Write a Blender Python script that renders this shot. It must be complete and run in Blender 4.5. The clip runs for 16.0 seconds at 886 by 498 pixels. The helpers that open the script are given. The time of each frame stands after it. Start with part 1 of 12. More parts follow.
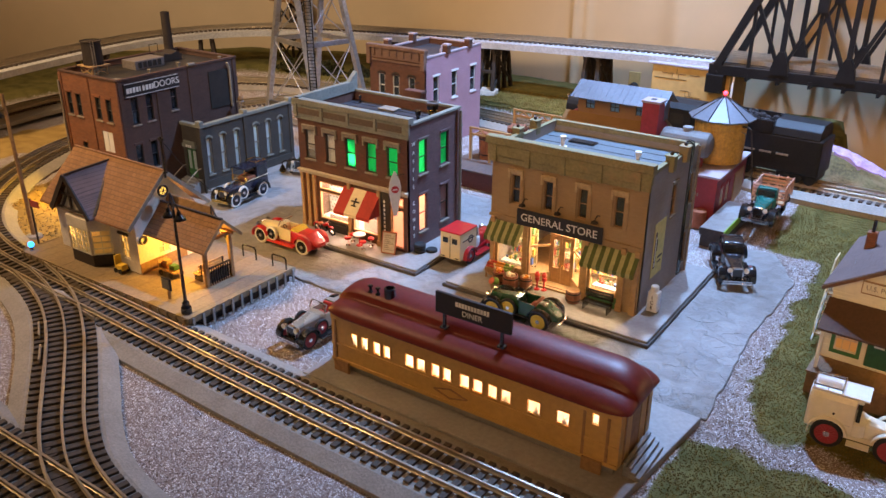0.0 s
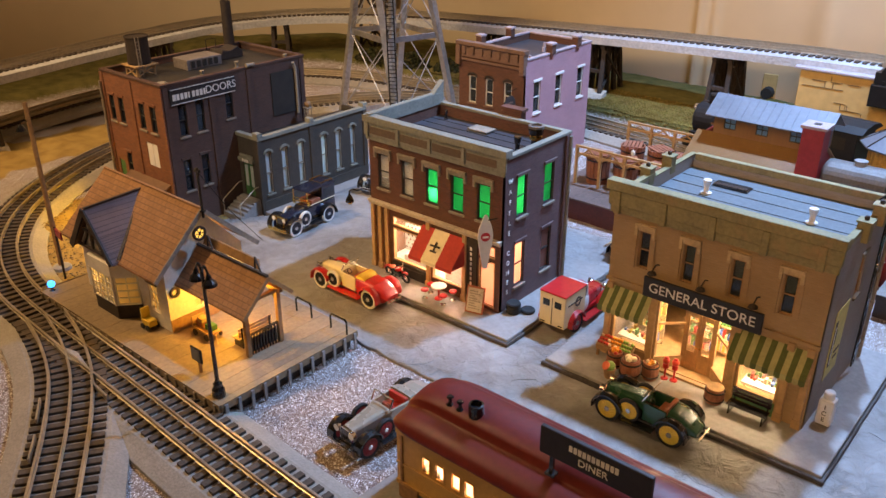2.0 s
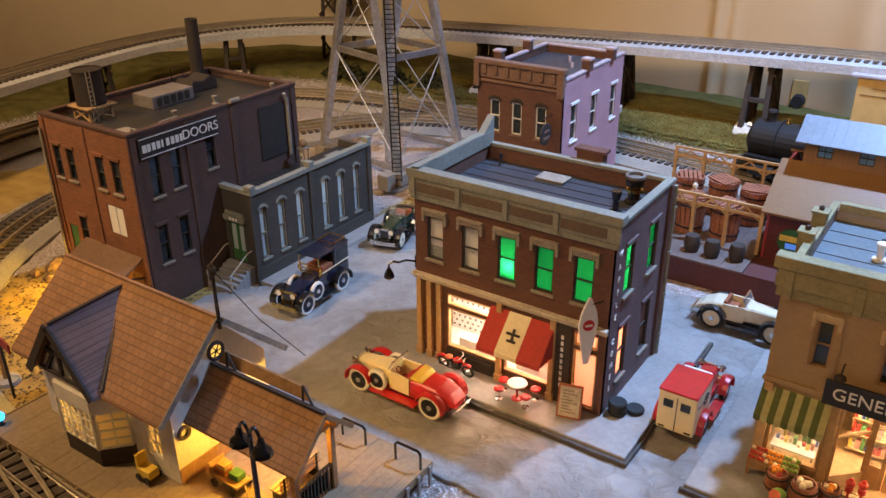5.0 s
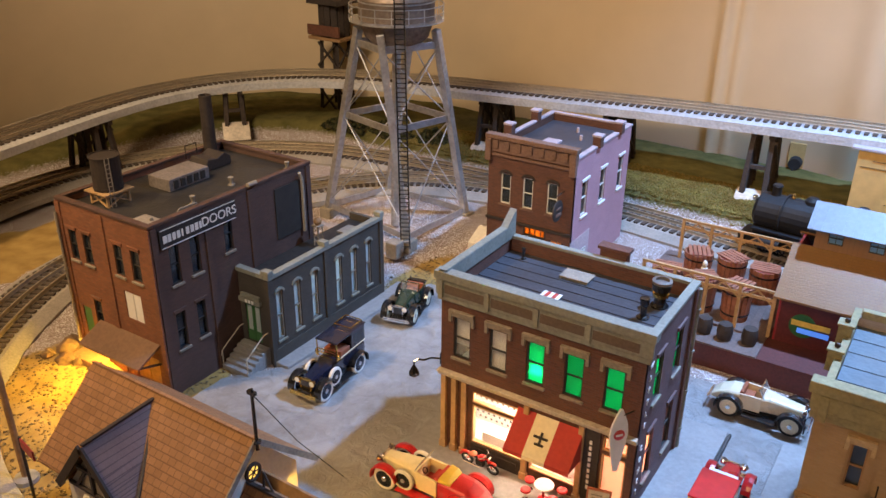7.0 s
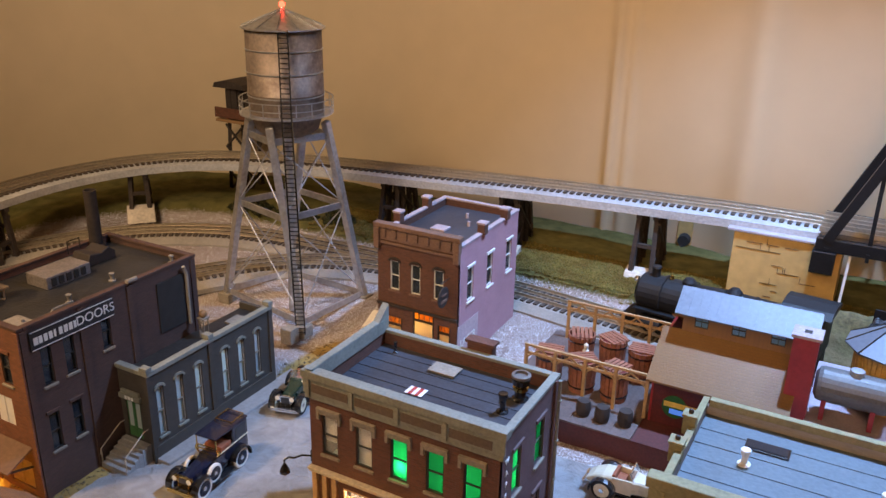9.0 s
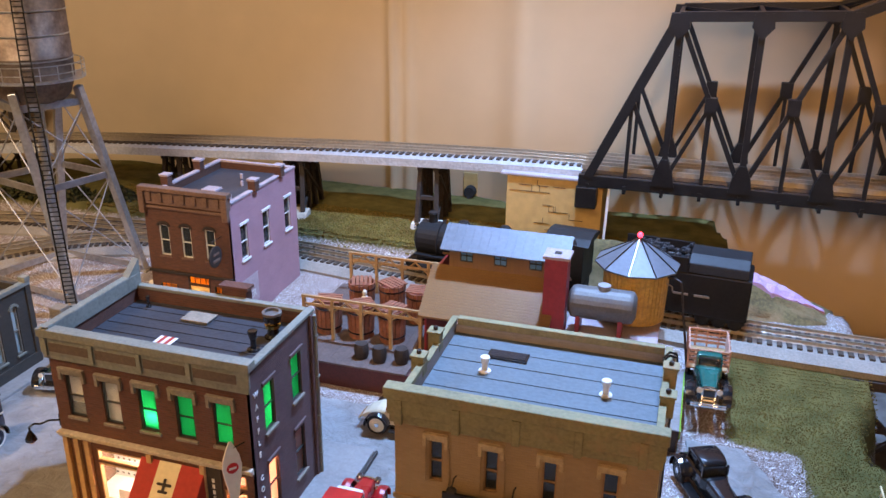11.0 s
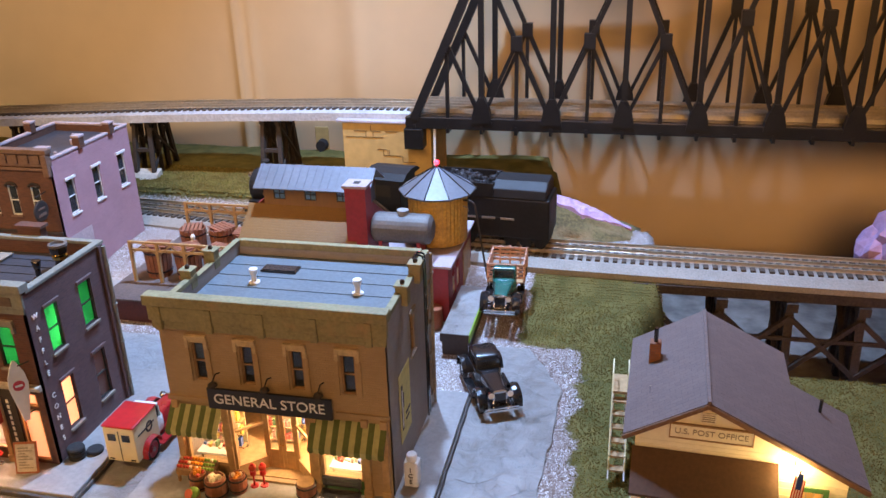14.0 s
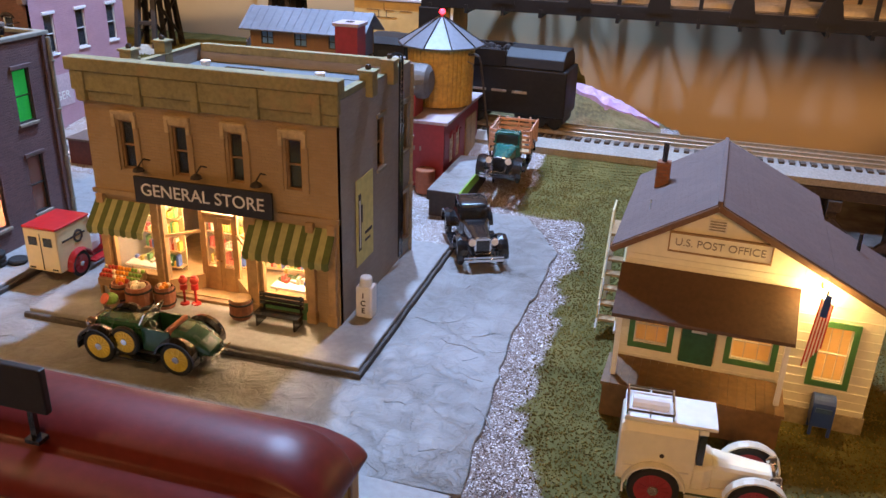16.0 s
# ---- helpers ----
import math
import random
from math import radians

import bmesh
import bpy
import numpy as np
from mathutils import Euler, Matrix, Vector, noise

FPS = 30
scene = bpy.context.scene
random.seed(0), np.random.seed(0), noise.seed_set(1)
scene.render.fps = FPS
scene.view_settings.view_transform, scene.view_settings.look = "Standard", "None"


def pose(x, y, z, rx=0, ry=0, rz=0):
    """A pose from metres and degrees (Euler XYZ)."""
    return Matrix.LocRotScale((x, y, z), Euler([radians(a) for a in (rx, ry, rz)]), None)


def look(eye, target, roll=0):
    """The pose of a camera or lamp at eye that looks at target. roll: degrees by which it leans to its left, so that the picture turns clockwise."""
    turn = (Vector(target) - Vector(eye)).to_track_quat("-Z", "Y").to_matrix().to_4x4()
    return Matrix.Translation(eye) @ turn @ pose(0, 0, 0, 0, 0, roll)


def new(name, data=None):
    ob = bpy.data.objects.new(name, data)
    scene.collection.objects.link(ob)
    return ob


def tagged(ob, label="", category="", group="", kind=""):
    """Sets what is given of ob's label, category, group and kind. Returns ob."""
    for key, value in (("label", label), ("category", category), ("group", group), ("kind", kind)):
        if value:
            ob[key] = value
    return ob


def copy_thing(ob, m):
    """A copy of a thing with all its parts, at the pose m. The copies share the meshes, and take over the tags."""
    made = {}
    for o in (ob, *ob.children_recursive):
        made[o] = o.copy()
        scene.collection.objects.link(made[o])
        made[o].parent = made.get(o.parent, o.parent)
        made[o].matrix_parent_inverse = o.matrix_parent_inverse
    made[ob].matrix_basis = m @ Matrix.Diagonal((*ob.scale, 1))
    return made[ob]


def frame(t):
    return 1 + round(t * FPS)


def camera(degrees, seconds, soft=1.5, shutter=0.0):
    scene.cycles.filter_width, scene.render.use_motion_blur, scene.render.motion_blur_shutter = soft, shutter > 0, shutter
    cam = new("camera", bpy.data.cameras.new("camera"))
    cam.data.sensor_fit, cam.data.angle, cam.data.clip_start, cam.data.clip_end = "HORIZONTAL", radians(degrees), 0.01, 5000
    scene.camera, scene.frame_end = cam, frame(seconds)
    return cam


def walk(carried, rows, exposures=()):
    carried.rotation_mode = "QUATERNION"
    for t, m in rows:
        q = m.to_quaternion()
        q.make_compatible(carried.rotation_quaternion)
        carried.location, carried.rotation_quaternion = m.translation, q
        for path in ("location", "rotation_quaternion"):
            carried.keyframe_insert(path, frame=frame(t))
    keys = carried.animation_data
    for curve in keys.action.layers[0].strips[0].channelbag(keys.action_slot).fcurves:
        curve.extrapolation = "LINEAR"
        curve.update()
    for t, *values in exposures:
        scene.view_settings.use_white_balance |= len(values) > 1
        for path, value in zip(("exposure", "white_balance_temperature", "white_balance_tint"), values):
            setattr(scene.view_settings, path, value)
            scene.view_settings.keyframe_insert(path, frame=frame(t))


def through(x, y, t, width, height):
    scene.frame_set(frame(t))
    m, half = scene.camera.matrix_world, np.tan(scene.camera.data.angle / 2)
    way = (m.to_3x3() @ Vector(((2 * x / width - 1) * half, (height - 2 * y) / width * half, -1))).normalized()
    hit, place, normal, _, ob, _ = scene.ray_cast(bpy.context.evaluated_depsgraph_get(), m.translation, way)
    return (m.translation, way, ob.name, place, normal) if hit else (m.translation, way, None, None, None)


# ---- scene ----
cam = camera(55.9, 16.0)
PATH = [
    (0, (0.104, 0.055, 0.394), (-0.928, 1.566, -0.415), 0.3),
    (0.5, (0.086, 0.119, 0.4), (-0.94, 1.626, -0.423), 0.1),
    (1, (0.073, 0.163, 0.4), (-1.0, 1.629, -0.438), -0.0),
    (1.5, (0.04, 0.183, 0.396), (-1.122, 1.572, -0.453), -0.2),
    (2, (-0.026, 0.21, 0.389), (-1.195, 1.584, -0.476), -0.0),
    (2.5, (-0.078, 0.238, 0.388), (-1.228, 1.619, -0.49), 0.3),
    (3, (-0.121, 0.249, 0.389), (-1.225, 1.658, -0.503), 0.8),
    (3.2, (-0.14, 0.251, 0.385), (-1.233, 1.667, -0.51), 0.7),
    (5.3, (-0.249, 0.287, 0.376), (-1.247, 1.782, -0.5), -0.4),
    (5.5, (-0.26, 0.286, 0.383), (-1.247, 1.787, -0.494), -0.3),
    (6, (-0.278, 0.284, 0.4), (-1.263, 1.791, -0.471), -0.1),
    (6.5, (-0.279, 0.281, 0.419), (-1.258, 1.794, -0.45), 0.2),
    (7, (-0.281, 0.286, 0.437), (-1.256, 1.811, -0.413), 0.6),
    (7.5, (-0.28, 0.288, 0.459), (-1.269, 1.84, -0.324), 0.8),
    (8, (-0.268, 0.289, 0.471), (-1.258, 1.861, -0.27), 1.0),
    (8.5, (-0.25, 0.299, 0.473), (-1.23, 1.889, -0.242), 0.8),
    (9, (-0.228, 0.311, 0.472), (-1.116, 1.953, -0.244), 1.2),
    (9.5, (-0.2, 0.319, 0.465), (-0.952, 2.028, -0.252), 1.5),
    (9.7, (-0.192, 0.322, 0.46), (-0.914, 2.044, -0.255), 1.3),
    (11.8, (-0.133, 0.322, 0.427), (-0.585, 2.121, -0.32), 0.1),
    (12, (-0.129, 0.318, 0.425), (-0.568, 2.119, -0.325), -0.2),
    (12.5, (-0.11, 0.313, 0.421), (-0.536, 2.111, -0.345), -0.8),
    (13, (-0.068, 0.306, 0.422), (-0.479, 2.103, -0.355), -1.3),
    (13.5, (-0.02, 0.3, 0.42), (-0.423, 2.096, -0.362), -1.6),
    (14, (0.002, 0.287, 0.412), (-0.405, 2.081, -0.372), -1.6),
    (14.5, (0.018, 0.278, 0.387), (-0.394, 2.069, -0.403), -1.5),
    (15, (0.036, 0.281, 0.351), (-0.404, 2.067, -0.434), -0.0),
    (15.5, (0.034, 0.31, 0.301), (-0.443, 2.085, -0.487), 1.8),
    (16, (0.038, 0.332, 0.258), (-0.461, 2.1, -0.535), 1.7),
]
EXPOSURE = [(0.0, -0.08, 6800, 13), (1.0, -0.08, 6600, 12), (2.5, -0.22, 7700, 13), (3.0, -0.25, 7800, 13), (5.5, -0.28, 6800, 11), (7.0, -0.10, 6600, 10), (9.0, -0.30, 6700, 13), (9.7, -0.25, 6500, 13),
            (12.0, -0.20, 7100, 15), (14.0, -0.12, 7500, 16), (16.0, -0.10, 7500, 16)]
walk(cam, [(t, look(eye, target, roll)) for t, eye, target, roll in PATH], EXPOSURE)

# ---- light ----
world = bpy.data.worlds.new("room_dim")
scene.world = world
world.use_nodes = True
bg = world.node_tree.nodes["Background"]
bg.inputs[0].default_value, bg.inputs[1].default_value = (1.0, 0.76, 0.52, 1), 0.003


def lamp(name, kind, at, power, color, size=0.02, target=None, cone=None, blend=0.3):
    data = bpy.data.lights.new(name, kind)
    data.energy, data.color = power, color
    if kind == "AREA":
        data.shape, data.size = "DISK", size
    else:
        data.shadow_soft_size = size
    if kind == "SPOT":
        data.spot_size, data.spot_blend = radians(cone), blend
    ob = new(name, data)
    ob.matrix_world = look(at, target) if target else pose(*at)
    return ob


# two cool shaded lamps hanging over the back of the town, and warm room light
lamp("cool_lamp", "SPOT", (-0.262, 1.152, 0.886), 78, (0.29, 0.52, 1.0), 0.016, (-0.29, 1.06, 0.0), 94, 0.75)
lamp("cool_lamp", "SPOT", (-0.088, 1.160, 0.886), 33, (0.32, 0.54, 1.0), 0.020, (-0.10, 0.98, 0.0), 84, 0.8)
# unseen warm spots added for the backdrop and left tracks, then a front fill
lamp("room_light", "SPOT", (0.42, -0.90, 1.38), 300, (1.0, 0.57, 0.25), 0.7, (0.42, 1.52, 0.66), 56, 0.9)
lamp("room_light", "SPOT", (-1.30, 0.02, 1.42), 98, (1.0, 0.66, 0.34), 0.10, (-0.95, 0.56, 0.0), 60, 1.0)
lamp("room_light", "SPOT", (-0.60, -0.30, 1.40), 138, (1.0, 0.78, 0.55), 0.25, (-1.05, 1.50, 0.40), 58, 0.9)
lamp("room_light", "AREA", (0.3, -1.1, 1.40), 0.6, (1.0, 0.70, 0.44), 0.4, (-0.3, 0.8, 0.0))

# ---- mesh tools ----
class M:
    """Vertices and faces of one mesh, in world metres."""

    def __init__(self, tf=None):
        self.v, self.f, self.tf = [], [], tf

    def add(self, verts, faces):
        n = len(self.v)
        if self.tf is not None:
            verts = [self.tf @ Vector(p) for p in verts]
        self.v += [tuple(p) for p in verts]
        self.f += [tuple(n + i for i in f) for f in faces]
        return self

    def box(self, x0, x1, y0, y1, z0, z1):
        v = [(x, y, z) for z in (z0, z1) for y in (y0, y1) for x in (x0, x1)]
        return self.add(v, [(0, 2, 3, 1), (4, 5, 7, 6), (0, 1, 5, 4), (2, 6, 7, 3), (0, 4, 6, 2), (1, 3, 7, 5)])

    def prism(self, poly, axis, a, b):
        """A flat outline pushed along an axis: outline in the two other axes, in x, y, z order."""
        n = len(poly)
        put = {"x": lambda p, k: (k, p[0], p[1]), "y": lambda p, k: (p[0], k, p[1]), "z": lambda p, k: (p[0], p[1], k)}[axis]
        v = [put(p, a) for p in poly] + [put(p, b) for p in poly]
        return self.add(v, [tuple(range(n)), tuple(range(n, 2 * n))] + [(i, (i + 1) % n, n + (i + 1) % n, n + i) for i in range(n)])

    def bar(self, p, q, w, h=None, up=(0, 0, 1)):
        """A beam of rectangular section from p to q."""
        p, q, h = Vector(p), Vector(q), h or w
        d = (q - p).normalized()
        s = d.cross(Vector(up))
        s = s.normalized() if s.length > 1e-4 else Vector((1, 0, 0))
        u = s.cross(d).normalized()
        v = [e + s * (i * w / 2) + u * (j * h / 2) for e in (p, q) for j in (-1, 1) for i in (-1, 1)]
        return self.add(v, [(0, 2, 3, 1), (4, 5, 7, 6), (0, 1, 5, 4), (2, 6, 7, 3), (0, 4, 6, 2), (1, 3, 7, 5)])

    def cyl(self, p, q, r, r2=None, n=12, caps=True):
        p, q = Vector(p), Vector(q)
        d = (q - p).normalized()
        s = d.orthogonal().normalized()
        u = d.cross(s)
        r2 = r if r2 is None else r2
        v = [e + (s * math.cos(2 * math.pi * i / n) + u * math.sin(2 * math.pi * i / n)) * k for e, k in ((p, r), (q, r2)) for i in range(n)]
        f = [(i, (i + 1) % n, n + (i + 1) % n, n + i) for i in range(n)]
        if caps:
            f += [tuple(range(n)), tuple(range(n, 2 * n))]
        return self.add(v, f)

    def lathe(self, base, prof, n=16, axis=(0, 0, 1)):
        """Rings of (radius, height) about an axis through base."""
        base, d = Vector(base), Vector(axis).normalized()
        s = d.orthogonal().normalized()
        u = d.cross(s)
        v, f = [], []
        for r, h in prof:
            v += [base + d * h + (s * math.cos(2 * math.pi * i / n) + u * math.sin(2 * math.pi * i / n)) * max(r, 1e-5) for i in range(n)]
        for k in range(len(prof) - 1):
            f += [(k * n + i, k * n + (i + 1) % n, (k + 1) * n + (i + 1) % n, (k + 1) * n + i) for i in range(n)]
        rr, hh = [p[0] for p in prof], [p[1] for p in prof]
        if len(prof) >= 4 and abs(rr[0] - rr[-1]) < 1e-6 and rr[0] > 0.0003 and max(rr) > rr[0] * 1.015 and max(hh) - min(hh) < max(rr) * 0.5:
            k = len(prof) - 1
            f += [(k * n + i, k * n + (i + 1) % n, (i + 1) % n, i) for i in range(n)]
        else:
            f += [tuple(range(n)), tuple(range((len(prof) - 1) * n, len(prof) * n))]
        return self.add(v, f)

    def ball(self, c, r, n=10, m=6, sz=1.0):
        return self.lathe((c[0], c[1], c[2] - r * sz), [(r * math.sin(math.pi * k / m), r * sz * (1 - math.cos(math.pi * k / m))) for k in range(m + 1)], n)

    def tube(self, pts, r, n=6):
        for a, b in zip(pts, pts[1:]):
            self.cyl(a, b, r, n=n)
        return self

    def loft(self, rings, caps=True):
        """Rings of equal length joined one to the next."""
        n = len(rings[0])
        v = [p for ring in rings for p in ring]
        f = [(k * n + i, k * n + (i + 1) % n, (k + 1) * n + (i + 1) % n, (k + 1) * n + i) for k in range(len(rings) - 1) for i in range(n)]
        if caps:
            f += [tuple(range(n)), tuple(range((len(rings) - 1) * n, len(rings) * n))]
        return self.add(v, f)


def mesh_of(m, material, name, inverse=None, smooth=False):
    me = bpy.data.meshes.new(name)
    v = [tuple(inverse @ Vector(p)) for p in m.v] if inverse is not None else m.v
    me.from_pydata(v, [], m.f)
    bm = bmesh.new()
    bm.from_mesh(me)
    bmesh.ops.recalc_face_normals(bm, faces=bm.faces)
    bm.to_mesh(me)
    bm.free()
    me.materials.append(material)
    if smooth:
        me.polygons.foreach_set("use_smooth", [True] * len(me.polygons))
    return me


def root_of(ob):
    while ob.parent:
        ob = ob.parent
    return ob


def part(name, m, material, parent, label="", bevel=0.0, smooth=False):
    """Links one mesh under a thing or under a part."""
    inverse = root_of(parent).matrix_basis.inverted()
    ob = new(name, mesh_of(m, material, name, inverse, smooth))
    ob.parent = parent
    if bevel:
        b = ob.modifiers.new("edges", "BEVEL")
        b.width, b.segments, b.limit_method, b.angle_limit = bevel, 2, "ANGLE", radians(40)
    if label:
        ob["label"] = label
    return ob


def thing(name, at, label, category, group="", kind=""):
    ob = new(name)
    ob.empty_display_size = 0.01
    ob.matrix_basis = pose(*at)
    return tagged(ob, label, category, group, kind)


def solid(name, m, material, label, category="", kind="", bevel=0.0, smooth=False, group=""):
    """A thing of one single mesh."""
    ob = new(name, mesh_of(m, material, name, None, smooth))
    if bevel:
        b = ob.modifiers.new("edges", "BEVEL")
        b.width, b.segments, b.limit_method, b.angle_limit = bevel, 2, "ANGLE", radians(40)
    return tagged(ob, label, category, group, kind)

# ---- materials ----
def nodes_of(name):
    mt = bpy.data.materials.new(name)
    mt.use_nodes = True
    t = mt.node_tree
    return mt, t, t.nodes["Principled BSDF"]


def node(t, kind, **sets):
    n = t.nodes.new(kind)
    for k, v in sets.items():
        n.inputs[k.replace("_", " ")].default_value = v
    return n


def mat(name, color, rough=0.6, metal=0.0, fine=400.0, broad=35.0, vary=0.25, bump=0.15, stain=None, stain_at=0.6, spec=0.5, coat=0.0, object_space=False):
    """Base colour with grain and broad stains, roughness variation and fine relief."""
    mt, t, b = nodes_of(name)
    if object_space:
        where = t.nodes.new("ShaderNodeTexCoord").outputs["Object"]
    else:
        where = t.nodes.new("ShaderNodeNewGeometry").outputs["Position"]
    n1 = node(t, "ShaderNodeTexNoise", Scale=fine, Detail=3.0)
    n2 = node(t, "ShaderNodeTexNoise", Scale=broad, Detail=4.0, Roughness=0.6)
    for n in (n1, n2):
        t.links.new(where, n.inputs["Vector"])
    mix = t.nodes.new("ShaderNodeMix")
    mix.data_type = "RGBA"
    add = t.nodes.new("ShaderNodeMath")
    add.operation = "MULTIPLY_ADD"
    add.inputs[1].default_value, add.inputs[2].default_value = 0.5, 0.0
    t.links.new(n1.outputs["Fac"], add.inputs[0])
    add2 = t.nodes.new("ShaderNodeMath")
    add2.operation = "MULTIPLY_ADD"
    add2.inputs[1].default_value = 0.5
    t.links.new(n2.outputs["Fac"], add2.inputs[0])
    t.links.new(add.outputs[0], add2.inputs[2])
    ramp = t.nodes.new("ShaderNodeValToRGB")
    ramp.color_ramp.elements[0].position, ramp.color_ramp.elements[1].position = 0.32, 0.68
    lo, hi = [max(0.0, c * (1 - vary)) for c in color], [min(1.0, c * (1 + vary)) for c in color]
    ramp.color_ramp.elements[0].color, ramp.color_ramp.elements[1].color = (*lo, 1), (*hi, 1)
    t.links.new(add2.outputs[0], ramp.inputs[0])
    last = ramp.outputs[0]
    if stain:
        n3 = node(t, "ShaderNodeTexNoise", Scale=broad * 0.6, Detail=5.0, Roughness=0.7)
        t.links.new(where, n3.inputs["Vector"])
        r3 = t.nodes.new("ShaderNodeValToRGB")
        r3.color_ramp.elements[0].position, r3.color_ramp.elements[1].position = stain_at - 0.08, stain_at + 0.08
        t.links.new(n3.outputs["Fac"], r3.inputs[0])
        t.links.new(r3.outputs[0], mix.inputs["Factor"])
        t.links.new(last, mix.inputs["A"])
        mix.inputs["B"].default_value = (*stain, 1)
        last = mix.outputs["Result"]
    t.links.new(last, b.inputs["Base Color"])
    rr = t.nodes.new("ShaderNodeMapRange")
    rr.inputs["To Min"].default_value, rr.inputs["To Max"].default_value = max(0.03, rough - 0.12), min(1.0, rough + 0.12)
    t.links.new(n2.outputs["Fac"], rr.inputs["Value"])
    t.links.new(rr.outputs[0], b.inputs["Roughness"])
    b.inputs["Metallic"].default_value = metal
    b.inputs["Specular IOR Level"].default_value = spec
    b.inputs["Coat Weight"].default_value = coat
    if bump:
        bp = node(t, "ShaderNodeBump", Strength=bump, Distance=0.001)
        t.links.new(n1.outputs["Fac"], bp.inputs["Height"])
        t.links.new(bp.outputs[0], b.inputs["Normal"])
    return mt


def brick_mat(name, c1, c2, mortar, width=0.0050, height=0.0019, joint=0.0003, rough=0.75, soot=0.35, roof=False):
    """Model brickwork or shingles laid along whichever level axis the wall runs."""
    mt, t, b = nodes_of(name)
    g = t.nodes.new("ShaderNodeNewGeometry")
    sep = t.nodes.new("ShaderNodeSeparateXYZ")
    t.links.new(g.outputs["Position"], sep.inputs[0])
    add = t.nodes.new("ShaderNodeMath")
    t.links.new(sep.outputs["X"], add.inputs[0])
    com = t.nodes.new("ShaderNodeCombineXYZ")
    if roof:
        add.inputs[1].default_value = 0.0
    else:
        t.links.new(sep.outputs["Y"], add.inputs[1])
    t.links.new(add.outputs[0], com.inputs["X"])
    t.links.new(sep.outputs["Y" if roof == "flat" else "Z"], com.inputs["Y"])
    br = node(t, "ShaderNodeTexBrick", Scale=1.0, Color1=(*c1, 1), Color2=(*c2, 1), Mortar=(*mortar, 1))
    br.inputs["Brick Width"].default_value, br.inputs["Row Height"].default_value = width, height
    br.inputs["Mortar Size"].default_value, br.inputs["Mortar Smooth"].default_value = joint, 0.3
    t.links.new(com.outputs[0], br.inputs["Vector"])
    n2 = node(t, "ShaderNodeTexNoise", Scale=28.0, Detail=5.0, Roughness=0.65)
    n1 = node(t, "ShaderNodeTexNoise", Scale=500.0, Detail=2.0)
    for n in (n1, n2):
        t.links.new(g.outputs["Position"], n.inputs["Vector"])
    mix = t.nodes.new("ShaderNodeMix")
    mix.data_type, mix.blend_type = "RGBA", "MULTIPLY"
    rm = t.nodes.new("ShaderNodeMapRange")
    rm.inputs["From Min"].default_value, rm.inputs["From Max"].default_value = 0.35, 0.7
    rm.inputs["To Min"].default_value, rm.inputs["To Max"].default_value = 0.0, soot
    t.links.new(n2.outputs["Fac"], rm.inputs["Value"])
    t.links.new(rm.outputs[0], mix.inputs["Factor"])
    t.links.new(br.outputs["Color"], mix.inputs["A"])
    mix.inputs["B"].default_value = (0.35, 0.3, 0.28, 1)
    t.links.new(mix.outputs["Result"], b.inputs["Base Color"])
    b.inputs["Roughness"].default_value = rough
    h = t.nodes.new("ShaderNodeMath")
    h.operation = "SUBTRACT"
    t.links.new(n1.outputs["Fac"], h.inputs[0])
    t.links.new(br.outputs["Fac"], h.inputs[1])
    bp = node(t, "ShaderNodeBump", Strength=0.6, Distance=0.0004)
    t.links.new(h.outputs[0], bp.inputs["Height"])
    t.links.new(bp.outputs[0], b.inputs["Normal"])
    return mt


def glow_mat(name, color, power):
    mt, t, b = nodes_of(name)
    b.inputs["Base Color"].default_value = (*color, 1)
    b.inputs["Emission Color"].default_value, b.inputs["Emission Strength"].default_value = (*color, 1), power
    return mt


def glass_mat(name, color=(0.9, 0.95, 0.95), rough=0.05, alpha=0.18):
    mt, t, b = nodes_of(name)
    b.inputs["Base Color"].default_value = (*color, 1)
    b.inputs["Roughness"].default_value, b.inputs["Alpha"].default_value = rough, alpha
    return mt


def frosted(name, color, through=0.6):
    """Thin tinted or whitened plastic glazing that lets lamp light through."""
    mt, t, b = nodes_of(name)
    tr = t.nodes.new("ShaderNodeBsdfTranslucent")
    tr.inputs[0].default_value = (*color, 1)
    b.inputs["Base Color"].default_value, b.inputs["Roughness"].default_value = (*[c * 0.8 for c in color], 1), 0.25
    ms = t.nodes.new("ShaderNodeMixShader")
    ms.inputs[0].default_value = through
    t.links.new(b.outputs[0], ms.inputs[1])
    t.links.new(tr.outputs[0], ms.inputs[2])
    t.links.new(ms.outputs[0], t.nodes["Material Output"].inputs["Surface"])
    return mt


BALLAST = mat("ballast", (0.26, 0.222, 0.205), 0.95, fine=330, broad=25, vary=0.55, bump=1.0)
DIRT = mat("dirt", (0.30, 0.21, 0.10), 0.95, fine=300, broad=20, vary=0.45, bump=0.8)
STONE = mat("stone_chips", (0.42, 0.39, 0.38), 0.9, fine=150, broad=60, vary=0.6, bump=0.2)
TURF = mat("turf", (0.20, 0.185, 0.045), 0.95, fine=220, broad=18, vary=0.6, bump=1.0)
BLADES = mat("turf_tufts", (0.16, 0.155, 0.04), 0.9, fine=120, broad=20, vary=0.7, bump=0.0)


